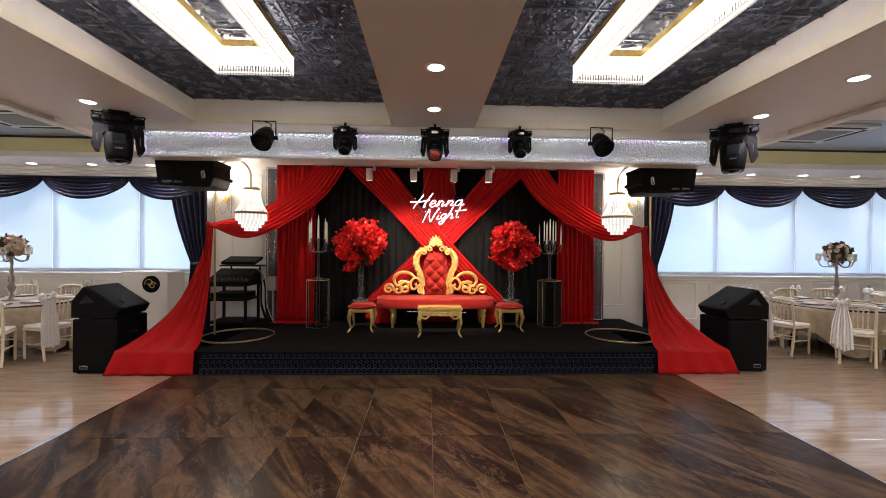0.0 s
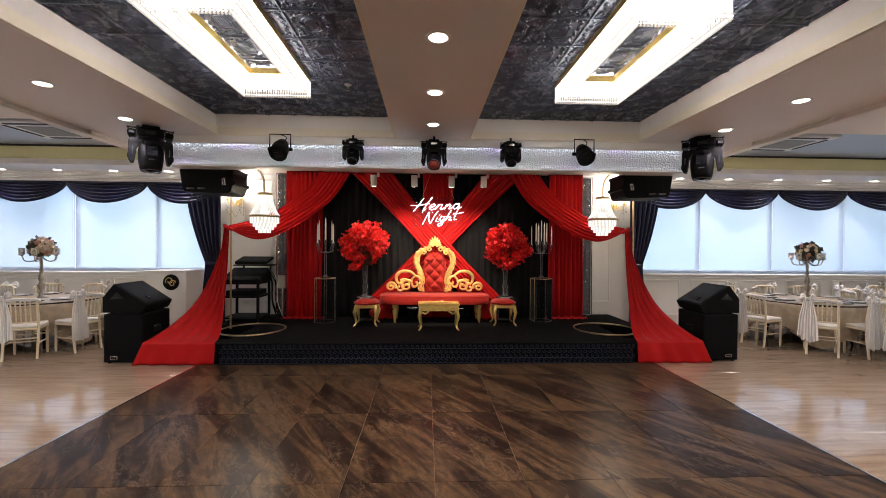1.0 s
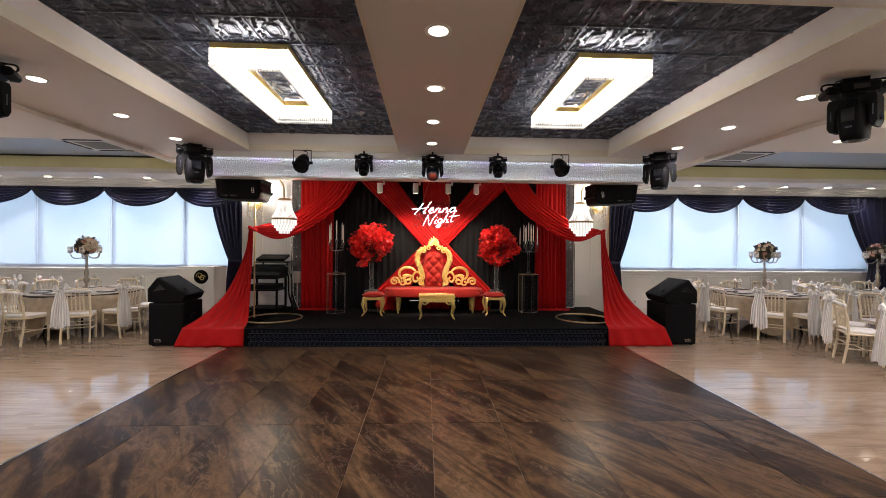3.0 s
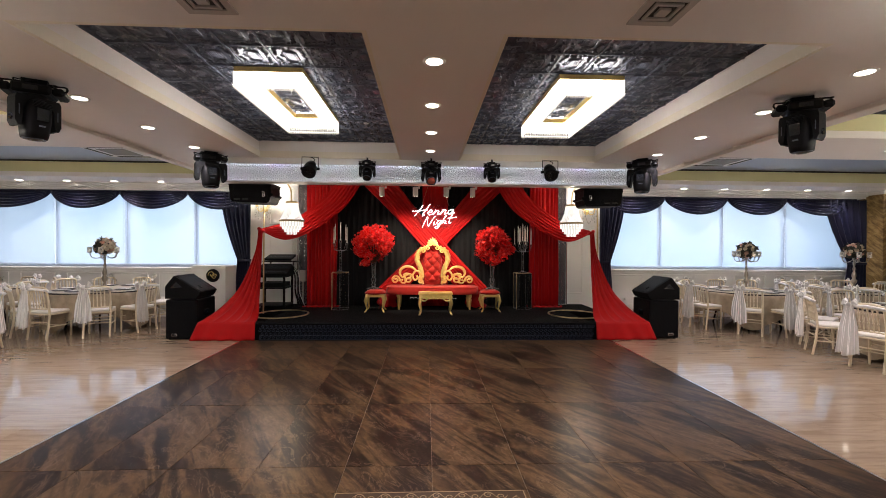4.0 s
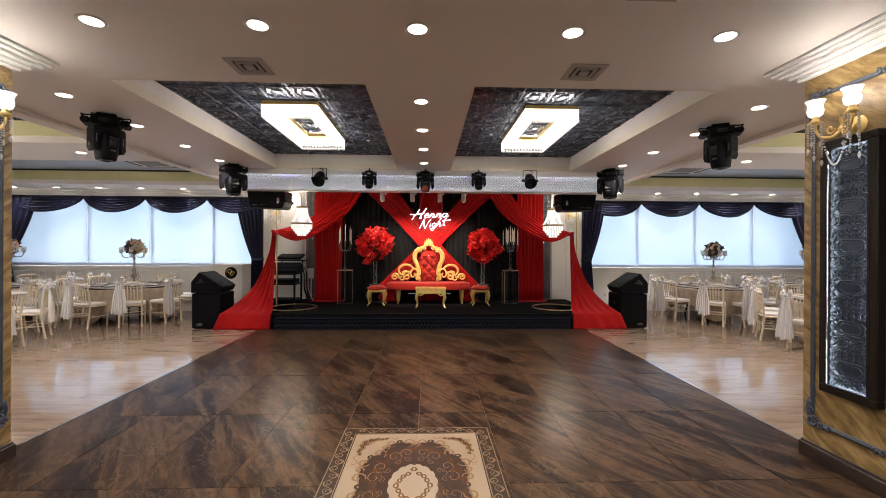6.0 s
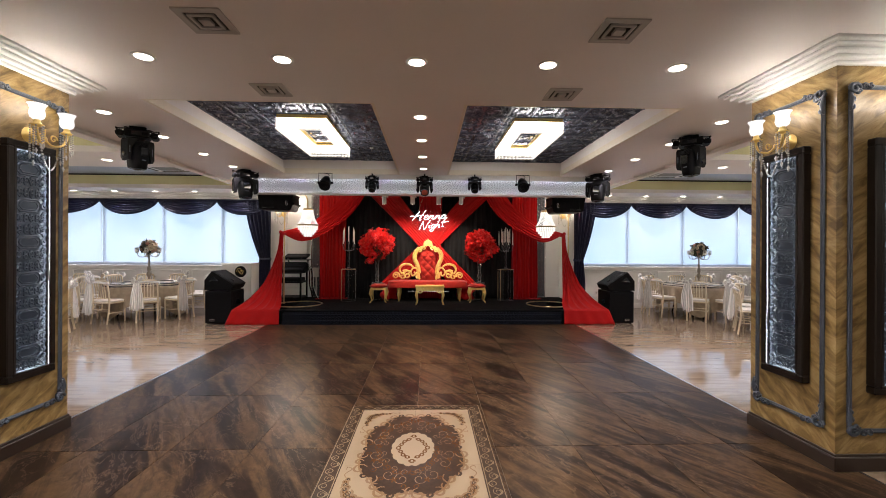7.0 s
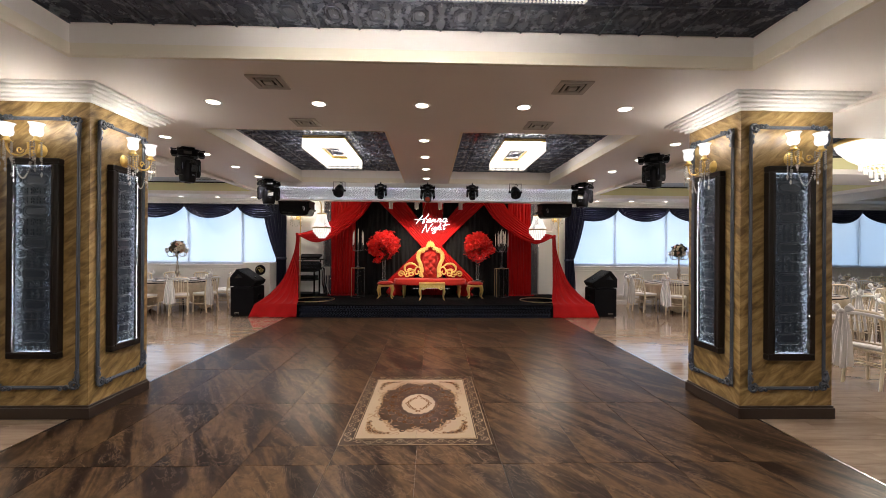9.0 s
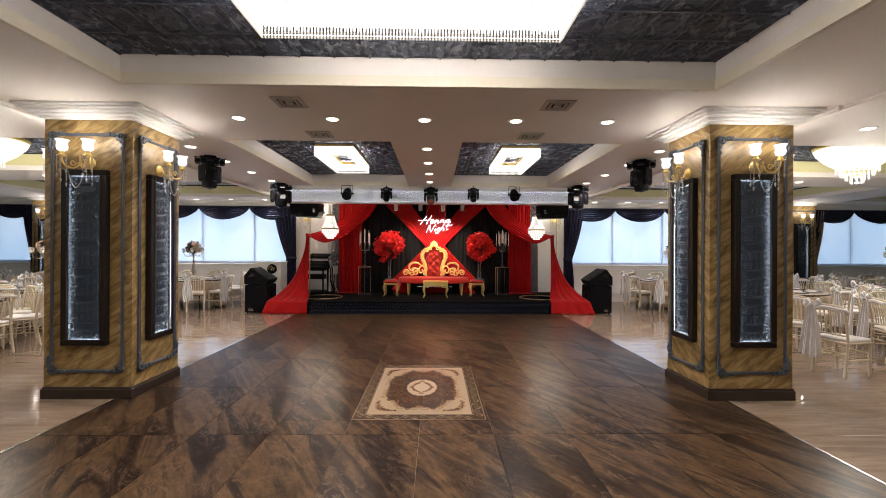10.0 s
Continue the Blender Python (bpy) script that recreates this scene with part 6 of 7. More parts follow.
for s in (-1, 1):
    sconce((s * 3.80, WIN_Y - 0.002, 2.52), 0, 9.0)


# ---- vents and ceiling cassettes ----
M_VENTGREY = material("cassette_grille", (0.22, 0.21, 0.19), 0.6, vary=0.1)
M_PRISM2 = glow("lit_basket_crystals", (1.0, 0.93, 0.80), 1.05)
for x, y in ((-1.36, -1.91), (1.385, -1.91), (-1.38, -0.74), (1.37, -0.76)):
    ob = thing("ceiling_vent", (x, y, CEIL), 0, "square beige ceiling air diffuser with concentric blades", "vent", "air diffusers")
    part("backing", Geo().box(-0.11, -0.11, -0.003, 0.11, 0.11, -0.001), M_VENTDARK, ob)
    for a, b, z in ((0.15, 0.105, -0.012), (0.085, 0.066, -0.016), (0.035, 0.0, -0.02)):
        g = Geo()
        if b:
            for q in ((-a, -a, a, -b), (-a, b, a, a), (-a, -b, -b, b), (b, -b, a, b)):
                g.box(q[0], q[1], z, q[2], q[3], -0.0035 if a < 0.15 else -0.0005)
        else:
            g.box(-a, -a, z, a, a, -0.0035)
        part("blade" if a < 0.15 else "frame", g, M_VENT, ob)
for s in (-1, 1):
    ob = thing("air_conditioner", (s * 5.62, 4.5, TOP), 0, "square ceiling cassette air conditioner with grille", "air conditioner", "ceiling cassettes")
    part("panel", Geo().box(-0.45, -0.45, -0.045, 0.45, 0.45, -0.001, 0.012), M_PLASTIC, ob)
    part("grille", Geo().box(-0.25, -0.25, -0.052, 0.25, 0.25, -0.046, 0.002), M_VENTGREY, ob)
    for q in ((-0.3, -0.40, 0.3, -0.34), (-0.3, 0.34, 0.3, 0.40), (-0.40, -0.3, -0.34, 0.3), (0.34, -0.3, 0.40, 0.3)):
        part("air_slot", Geo().box(q[0], q[1], -0.050, q[2], q[3], -0.0455), M_VENTDARK, ob)
for x, y, z in ((-0.9, 2.55, TOP - 0.012), (-5.0, 3.6, TOP), (5.2, 3.6, TOP), (6.6, 3.4, TOP), (8.2, 3.4, TOP), (-7.2, 3.4, TOP)):
    ob = thing("sprinkler", (x, y, z), 0, "small ceiling sprinkler head", "sprinkler", "sprinklers")
    part("rosette", Geo().lathe([(0.04, -0.002), (0.025, -0.015), (0.0, -0.016)], 14), M_PLASTIC, ob)
    part("nozzle", Geo().lathe([(0.010, -0.014), (0.010, -0.05), (0.022, -0.055), (0.022, -0.06), (0.0, -0.06)], 10), M_SILVER, ob)

# round chandeliers in the side recesses; the unseen rear pair is added for its light
for s in (-1, 1):
    for yy in (0.45, -4.2):
        ob = thing("round_chandelier", (s * 7.0, yy, TOP), 0, "round tiered crystal basket chandelier, brightly lit", "chandelier", "round chandeliers")
        part("canopy", Geo().lathe([(0.50, -0.10), (0.56, -0.06), (0.56, -0.03), (0.10, -0.013)], 32), M_GOLD, ob, "gold top ring")
        part("basket", Geo().lathe([(0.0, -0.42), (0.24, -0.42), (0.40, -0.30), (0.51, -0.17), (0.545, -0.09)], 36), M_PRISM2, ob, "lit crystal basket")
        for r, z0, z1 in ((0.26, -0.49, -0.40), (0.20, -0.55, -0.45), (0.14, -0.61, -0.50), (0.08, -0.67, -0.55)):
            n = int(r * 110)
            tier = part("tier_ring", Geo().tube([(r * math.cos(2 * math.pi * k / 24), r * math.sin(2 * math.pi * k / 24), z1) for k in range(24)], 0.006, 5, closed=True), M_GOLD, ob)
            pm = Geo().tube([(0, 0, 0), (0, 0, z0 - z1)], 0.009, 4).mesh("prism", M_PRISM2)
            for k in range(n):
                q = 2 * math.pi * k / n
                shared("prism", pm, tier, pose(r * math.cos(q), r * math.sin(q), z1))
        d = bpy.data.lights.new("chandelier_bulb", "POINT")
        d.energy, d.color, d.shadow_soft_size = (75 if yy > 0 else 45), (1.0, 0.92, 0.80), 0.3
        lo = new("chandelier_bulb", d)
        lo.location = (s * 7.0, yy, 2.60)


# ---- medallion inlay ----
layer = itertools.count()


def ribbon(gg, pts, w, z):
    z += (next(layer) % 60) * 0.00001
    P = [Vector((p[0], p[1], 0)) for p in pts]
    v, f = [], []
    for i, p in enumerate(P):
        d = (P[min(i + 1, len(P) - 1)] - P[max(i - 1, 0)])
        d = d.normalized() if d.length > 1e-9 else Vector((1, 0, 0))
        ww = w * (0.35 + 0.65 * math.sin(math.pi * (i + 0.5) / len(P)))
        nn = Vector((-d.y, d.x, 0)) * ww / 2
        v += [(p.x + nn.x, p.y + nn.y, z), (p.x - nn.x, p.y - nn.y, z)]
    gg.add(v, [(2 * i, 2 * i + 1, 2 * i + 3, 2 * i + 2) for i in range(len(P) - 1)])


M_CREAMTILE = material("cream_marble_inlay", (0.275, 0.208, 0.132), 0.3, vary=0.10, scale=3, spec=0.3)
M_BROWNTILE = material("dark_brown_inlay", (0.034, 0.0170, 0.0085), 0.35, vary=0.75, scale=34, spec=0.2)
M_BROWNTILE2 = material("warm_brown_inlay", (0.16, 0.085, 0.04), 0.2, vary=0.3, scale=20)
M_GOLDTILE = material("tan_inlay", (0.165, 0.088, 0.030), 0.3, vary=0.3, scale=20)
M_PALETILE = material("pale_line_inlay", (0.20, 0.142, 0.072), 0.3, vary=0.2, scale=20)
rx0, ry0, rx1, ry1 = -0.655, -2.25, 0.625, -0.43
cx, cy, hw, hd = (rx0 + rx1) / 2, (ry0 + ry1) / 2, (rx1 - rx0) / 2, (ry1 - ry0) / 2
med = thing("floor_medallion", (cx, cy, 0), 0, "ornate brown and cream inlaid tile medallion in the dance floor", "floor inlay", kind="structure")
part("border", Geo().box(-hw, -hd, -0.0079, hw, hd, 0.0005), M_BROWNTILE, med)
b = 0.125
for i in (0, 1):
    for j in (0, 1, 2):
        x0, x1 = (-hw + b, -0.0008) if i == 0 else (0.0008, hw - b)
        y0, y1 = -hd + b + (2 * hd - 2 * b) * j / 3 + 0.0008, -hd + b + (2 * hd - 2 * b) * (j + 1) / 3 - 0.0008
        part("field_tile", Geo().box(x0, y0, 0.0, x1, y1, 0.0015), M_CREAMTILE, med)


def scallop(a, bb, n, amp, z, k=160, ph=0.0, sq=0.0):
    P = []
    for i in range(k):
        q = 2 * math.pi * i / k
        r = 1 + amp * abs(math.sin(n * q / 2 + ph)) + sq * math.cos(4 * q)
        P.append((a * r * math.cos(q), bb * r * math.sin(q), z))
    return Geo().add(P, [tuple(range(k))])


part("medallion_ground", scallop(0.375, 0.60, 8, 0.11, 0.0024, sq=-0.03), M_BROWNTILE, med)
part("medallion_rim", Geo().add(*(lambda A, B: (A + B, [(i, (i + 1) % 160, 160 + (i + 1) % 160, 160 + i) for i in range(160)]))(scallop(0.388, 0.618, 8, 0.11, 0.0020, sq=-0.03).v, scallop(0.36, 0.58, 8, 0.11, 0.0020, sq=-0.03).v)), M_GOLDTILE, med)
part("medallion_heart", scallop(0.165, 0.265, 16, 0.06, 0.0032), M_CREAMTILE, med)
g, g2, g3, g4, g5 = Geo(), Geo(), Geo(), Geo(), Geo()
for k in range(16):
    q = 2 * math.pi * k / 16
    big = k % 4 == 0
    ra, rb = (0.122, 0.215) if big else (0.108, 0.165)
    for sg in (-1, 1):
        ribbon(g, [(ra * math.cos(q) + 0.7 * x, rb * math.sin(q) + y) for x, y in curl(0, 0, 0.040 if big else 0.034, 0.006, math.degrees(q) + 90 * sg, math.degrees(q) + 430 * sg, 12)], 0.012, 0.0040)
rim = lambda q: 1 + 0.11 * abs(math.sin(4 * q)) - 0.03 * math.cos(4 * q)
for k in range(8):
    q = 2 * math.pi * (k + 0.5) / 8
    c, d = math.cos(q), math.sin(q)
    # paired scrolls and a small blossom in each lobe of the dark ground
    for sg in (-1, 1):
        ribbon(g2, [(0.285 * c - sg * 0.05 * d + x, 0.455 * d + sg * 0.075 * c + 1.35 * y) for x, y in curl(0, 0, 0.062, 0.010, math.degrees(q) + 180, math.degrees(q) + 180 + 500 * sg, 20)], 0.0055, 0.0032)
        ribbon(g2, [(0.225 * c - sg * 0.045 * d + x, 0.360 * d + sg * 0.065 * c + 1.3 * y) for x, y in curl(0, 0, 0.032, 0.006, math.degrees(q), math.degrees(q) - 430 * sg, 14)], 0.0045, 0.0031)
        ribbon(g4, [(0.33 * c - sg * 0.085 * d + x, 0.53 * d + sg * 0.125 * c + 1.3 * y) for x, y in curl(0, 0, 0.026, 0.005, math.degrees(q), math.degrees(q) + 420 * sg, 12)], 0.008, 0.0033)
    for j in range(5):
        u = q + 2 * math.pi * j / 5
        ribbon(g4, [(0.31 * c + r * math.cos(u), 0.495 * d + 1.3 * r * math.sin(u)) for r in (0.003, 0.014, 0.026)], 0.013, 0.0034)
for k in range(40):
    # leafy edge of the ground: short hooks of uneven size
    q = 2 * math.pi * k / 40
    r0 = (0.030, 0.050, 0.036, 0.060)[k % 4]
    ox, oy = 0.375 * rim(q) * math.cos(q), 0.60 * rim(q) * math.sin(q)
    sg = 1 if (k // 2) % 2 else -1
    ribbon(g3 if k % 4 else g5, [(ox * 1.02 + x, oy * 1.02 + 1.25 * y) for x, y in curl(0, 0, r0, 0.005, math.degrees(q) + 180, math.degrees(q) + 180 + 400 * sg, 12)], 0.019, 0.0029)
for k in range(56):
    # fine dim tendrils all over the dark ground
    q, u = 2.39996 * k, 0.50 + 0.46 * ((k * 0.618) % 1.0)
    ribbon(g4, [(0.375 * u * math.cos(q) + x, 0.60 * u * math.sin(q) + 1.25 * y) for x, y in curl(0, 0, 0.020 + 0.016 * ((k * 7) % 5) / 4, 0.004, 57 * k, 57 * k + 430 * (-1) ** k, 12)], 0.0075, 0.0030)
for sx in (-1, 1):
    for sy in (-1, 1):
        ox, oy = sx * (hw - b - 0.075), sy * (hd - b - 0.095)
        for i in range(16):
            # a spray that thins out along both edges from the corner
            u = (i + 0.5) / 16
            along = abs(2 * u - 1)
            px = ox - sx * (0.20 * (1 - u) ** 2.3)
            py = oy - sy * (0.27 * u ** 2.3)
            rr = 0.046 * (1 - 0.62 * along)
            for w0, gg in ((0.021, g3), (0.010, g5 if i % 2 else g)):
                ribbon(gg, [(px + x, py + 1.2 * y) for x, y in curl(sx * 0.008 * (i % 3 - 1), 0, rr * (1.0 if gg is g3 else 0.55), 0.004, 47 * i, 47 * i + 400 * (-1) ** i, 11)], w0, 0.0030 if gg is g3 else 0.0033)
        ribbon(g3, [(p.x, p.y) for p in smooth_path([(ox - sx * 0.15, oy - sy * 0.01), (ox - sx * 0.21, oy + sy * 0.025), (ox - sx * 0.27, oy - sy * 0.01), (ox - sx * 0.29, oy + sy * 0.02), (ox - sx * 0.265, oy + sy * 0.03)])], 0.009, 0.0030)
        ribbon(g3, [(p.x, p.y) for p in smooth_path([(ox - sx * 0.01, oy - sy * 0.24), (ox + sx * 0.03, oy - sy * 0.31), (ox - sx * 0.01, oy - sy * 0.38), (ox + sx * 0.025, oy - sy * 0.41), (ox + sx * 0.03, oy - sy * 0.375)])], 0.009, 0.0030)
part("heart_scroll", g, M_BROWNTILE2, med)
part("ground_scroll", g2, M_GOLDTILE, med)
part("corner_spray", g3, M_GOLDTILE, med, "tan floral corner ornament")
part("ground_blossom", g4, M_BROWNTILE2, med)
part("leaf_accent", g5, M_BROWNTILE, med)
g = Geo()
e = b / 2
for sgn in (-1, 1):
    for k in range(18):
        y, w0 = -hd + e + (2 * hd - 2 * e) * (k + 0.5) / 18, (-1) ** k
        ribbon(g, [(sgn * (hw - e) + x, y + 1.15 * yy) for x, yy in curl(0.008 * w0, 0, 0.036, 0.007, 90 * w0, 90 * w0 + 520 * w0, 18)], 0.0065, 0.0014)
        ribbon(g, [(sgn * (hw - e) + 0.040 * math.sin(math.pi * t / 8 + math.pi * k), y + (t - 4) / 4 * 0.046) for t in range(9)], 0.008, 0.0016)
    for k in range(12):
        x, w0 = -hw + b + (2 * hw - 2 * b) * (k + 0.5) / 12, (-1) ** k
        ribbon(g, [(x + xx, sgn * (hd - e) + yy) for xx, yy in curl(0, 0.008 * w0, 0.034, 0.007, 0, 520 * w0, 18)], 0.0065, 0.0014)
        ribbon(g, [(x + (t - 4) / 4 * 0.043, sgn * (hd - e) + 0.038 * math.sin(math.pi * t / 8 + math.pi * k)) for t in range(9)], 0.008, 0.0016)
    for w in (0.008, b - 0.012):
        g.box(sgn * (hw - w) - 0.003, -hd + w, 0.0006, sgn * (hw - w) + 0.003, hd - w, 0.0014)
        g.box(-hw + w, sgn * (hd - w) - 0.003, 0.0006, hw - w, sgn * (hd - w) + 0.003, 0.0014)
part("border_vine", g, M_PALETILE, med, "pale vine scroll border")

# wall sockets under the windows
for x in (4.75, 8.1, -5.6, -8.4):
    ob = thing("wall_socket", (x, WIN_Y - 0.001, 0.42), 0, "small white wall socket under the window", "socket", "wall sockets")
    part("plate", Geo().box(-0.045, -0.012, -0.045, 0.045, 0, 0.045, 0.006), M_PLASTIC, ob)
    part("insert", Geo().lathe([(0.024, 0.013), (0.022, 0.009), (0.0, 0.009)], 14, m=pose(0, 0, 0, 90)), M_VENT, ob)


# ---- banquet tables ----
M_TULLE = clear("white_tulle", (0.80, 0.79, 0.77), 0.8, solid=0.62)
M_GLASSCUP = clear("candle_glass", (0.9, 0.85, 0.75), 0.05, solid=0.18)
M_PLATE = material("dark_charger_plate", (0.05, 0.045, 0.05), 0.2, vary=0.2)
M_PLATEW = material("white_china", (0.75, 0.74, 0.72), 0.2, vary=0.03)


def build_chair():
    ob = thing("banquet_chair", (0, 0, 0), 0, "cream lacquered banquet chair with spindle back and white cushion", "chair", "banquet chairs")
    turned = lambda x, y, z0, z1, r: Geo().lathe([(r * 0.7, z0), (r, z0 + 0.06), (r * 0.85, z0 + (z1 - z0) * 0.55), (r * 1.25, z0 + (z1 - z0) * 0.8), (r * 0.9, z0 + (z1 - z0) * 0.84), (r * 1.1, z1)], 8, (x, y, 0))
    for x in (-0.185, 0.185):
        part("front_leg", turned(x, 0.19, 0, 0.43, 0.018), M_CHAIR, ob)
        part("back_leg", Geo().tube([(x * 1.0, -0.24, 0), (x, -0.20, 0.25), (x, -0.185, 0.45), (x, -0.20, 0.65), (x * 0.98, -0.235, 0.84)], 0.017, 8), M_CHAIR, ob)
    part("seat_frame", Geo().box(-0.205, -0.205, 0.42, 0.205, 0.21, 0.45, 0.01), M_CHAIR, ob)
    part("cushion", Geo().box(-0.20, -0.185, 0.45, 0.20, 0.205, 0.492, 0.018), M_CUSHION, ob, "white padded cushion")
    top = smooth_path([(-0.182, -0.235, 0.83), (-0.165, -0.24, 0.885), (-0.08, -0.245, 0.905), (0.08, -0.245, 0.905), (0.165, -0.24, 0.885), (0.182, -0.235, 0.83)], 5)
    part("top_rail", Geo().tube(top, 0.018, 8), M_CHAIR, ob)
    part("mid_rail", Geo().tube([(-0.18, -0.19, 0.53), (0.18, -0.19, 0.53)], 0.012, 7), M_CHAIR, ob)
    for i in range(5):
        x = -0.11 + 0.055 * i
        P = [(x * 0.95, -0.19 - 0.055 * k ** 1.3, 0.53 + 0.365 * k) for k in (0, 0.15, 0.3, 0.33, 0.36, 0.5, 0.64, 0.67, 0.7, 0.85, 1.0)]
        part("spindle", Geo().tube(P, [0.007, 0.010, 0.007, 0.016, 0.007, 0.012, 0.007, 0.016, 0.007, 0.011, 0.007], 6), M_CHAIR, ob)
    for p, q in (((-0.185, 0.19, 0.22), (-0.185, -0.205, 0.22)), ((0.185, 0.19, 0.22), (0.185, -0.205, 0.22)), ((-0.185, 0.0, 0.22), (0.185, 0.0, 0.22)), ((-0.185, 0.19, 0.30), (0.185, 0.19, 0.30)), ((-0.185, -0.205, 0.30), (0.185, -0.205, 0.30))):
        part("stretcher", Geo().tube([p, q], 0.010, 6), M_CHAIR, ob)
    return ob


def build_bow(seed):
    """A soft gauze knot with puffed loops and long flaring tails."""
    rng = random.Random(seed)
    ob = thing("chair_sash", (0, 0, 0), 0, "sheer white tulle sash tied in a bow on a chair back", "chair sash", "chair sashes")
    x = rng.choice((-0.175, -0.165, 0.17))
    part("band", Geo().tube(smooth_path([(-0.20, -0.225, 0.84), (-0.19, -0.265, 0.86), (0.0, -0.275, 0.88), (0.19, -0.265, 0.86), (0.20, -0.225, 0.84)]), 0.022, 8), M_TULLE, ob)
    for s in (-1, 1):
        a, p0, tip = rng.uniform(0.85, 1.2), rng.uniform(0, 6), rng.uniform(-0.02, 0.05)

        def puff(u, v):
            q, h = 2 * math.pi * u, math.pi * v
            r = 0.052 * math.sin(h) ** 0.8 * (1 + 0.22 * math.sin(5 * q + p0) + 0.12 * math.sin(9 * q + 7 * v))
            return (x + s * (0.012 + 0.095 * a * v), -0.275 + 0.75 * r * math.cos(q), 0.895 + tip * v + 1.05 * r * math.sin(q) + 0.02 * math.sin(math.pi * v))
        part("loop", Geo().sheet(puff, 20, 9), M_TULLE, ob)
        L, sp = rng.uniform(0.58, 0.74), rng.uniform(0.040, 0.060)

        def tail(u, v):
            w = 0.05 + sp * min(1.0, 2.2 * v) + 0.03 * v
            return (x + s * (0.012 + 0.016 * v) + (u - 0.5) * w * 1.5, -0.29 - 0.035 * v + (0.010 + 0.022 * v) * math.sin(17 * u + p0 + 1.5 * v), 0.885 - L * v + 0.02 * v * math.sin(9 * u))
        part("tail", Geo().sheet(tail, 18, 9), M_TULLE, ob)
    part("knot", Geo().ball((x, -0.30, 0.885), 0.034, 10), M_TULLE, ob)
    return ob


M_ANTIQUE = material("antique_silver", (0.34, 0.30, 0.25), 0.3, metal=1.0, vary=0.35, scale=60)


def build_centrepiece():
    ob = thing("table_candelabra", (0, 0, 0), 0, "silver candelabra centrepiece with glass candle cups and a rose ball", "centrepiece", "table centrepieces")
    part("stem", Geo().lathe([(0.11, 0), (0.11, 0.008), (0.05, 0.02), (0.03, 0.06), (0.018, 0.12), (0.045, 0.17), (0.055, 0.21), (0.026, 0.26), (0.040, 0.31), (0.036, 0.37), (0.018, 0.42), (0.030, 0.46), (0.016, 0.52), (0.024, 0.58), (0.014, 0.66), (0.03, 0.68), (0.03, 0.71)], 14), M_ANTIQUE, ob)
    rng = random.Random(8)
    for k in range(5):
        a = 2 * math.pi * k / 5 + 0.35
        ca, sa = math.cos(a), math.sin(a)
        arm = part("arm", Geo().tube(smooth_path([(0.02 * ca, 0.02 * sa, 0.68), (0.10 * ca, 0.10 * sa, 0.62), (0.20 * ca, 0.20 * sa, 0.63), (0.235 * ca, 0.235 * sa, 0.72)]), 0.010, 6), M_ANTIQUE, ob)
        part("drip_dish", Geo().lathe([(0.01, 0.71), (0.045, 0.725), (0.045, 0.73), (0.0, 0.731)], 12, (0.235 * ca, 0.235 * sa, 0)), M_SILVER, arm)
        part("glass_cup", Geo().lathe([(0.040, 0.732), (0.042, 0.84), (0.039, 0.84), (0.037, 0.736)], 14, (0.235 * ca, 0.235 * sa, 0)), M_GLASSCUP, arm, "clear glass candle cup")
        part("candle", Geo().lathe([(0.026, 0.733), (0.026, 0.78), (0.0, 0.782)], 10, (0.235 * ca, 0.235 * sa, 0)), M_CANDLE, arm)
    cols = [material("cream_roses", (0.66, 0.55, 0.40), 0.6, vary=0.2), material("blush_roses", (0.55, 0.30, 0.22), 0.6, vary=0.2), material("dark_leaves", (0.05, 0.045, 0.03), 0.6, vary=0.4)]
    gs = [Geo(), Geo(), Geo()]
    n = 70
    for k in range(n):
        z = 1 - 2 * (k + 0.5) / n
        r, q = math.sqrt(1 - z * z), 2.39996 * k
        R = 0.160 * rng.uniform(0.92, 1.08)
        p = Vector((R * r * math.cos(q), R * r * math.sin(q), 0.86 + R * 0.95 * z))
        w = 0 if rng.random() < 0.42 else (1 if rng.random() < 0.35 else 2)
        if w == 2:
            petals(gs[2], p, 0, rng, 0.06, 5)
        else:
            d = (p - Vector((0, 0, 0.86))).normalized().to_track_quat("Z", "Y").to_matrix().to_4x4()
            m = Matrix.Translation(p) @ d
            for rr, hh in ((0.042, 0.0), (0.032, 0.012), (0.020, 0.022), (0.009, 0.028)):
                v = []
                for i in range(7):
                    a = 2 * math.pi * i / 7 + hh * 90
                    b = rr * (1 + 0.14 * (i % 2))
                    v.append((b * math.cos(a), b * math.sin(a), hh))
                gs[w].add(v + [(0, 0, hh - 0.02)], [(i, (i + 1) % 7, 7) for i in range(7)], True, m)
    gs[2].ball((0, 0, 0.86), 0.12, 10)
    for nm, gg, mm in zip(("cream_rose_cluster", "blush_rose_cluster", "leaf_cluster"), gs, cols):
        part(nm, gg, mm, ob)["kind"] = "stuff"
    return ob


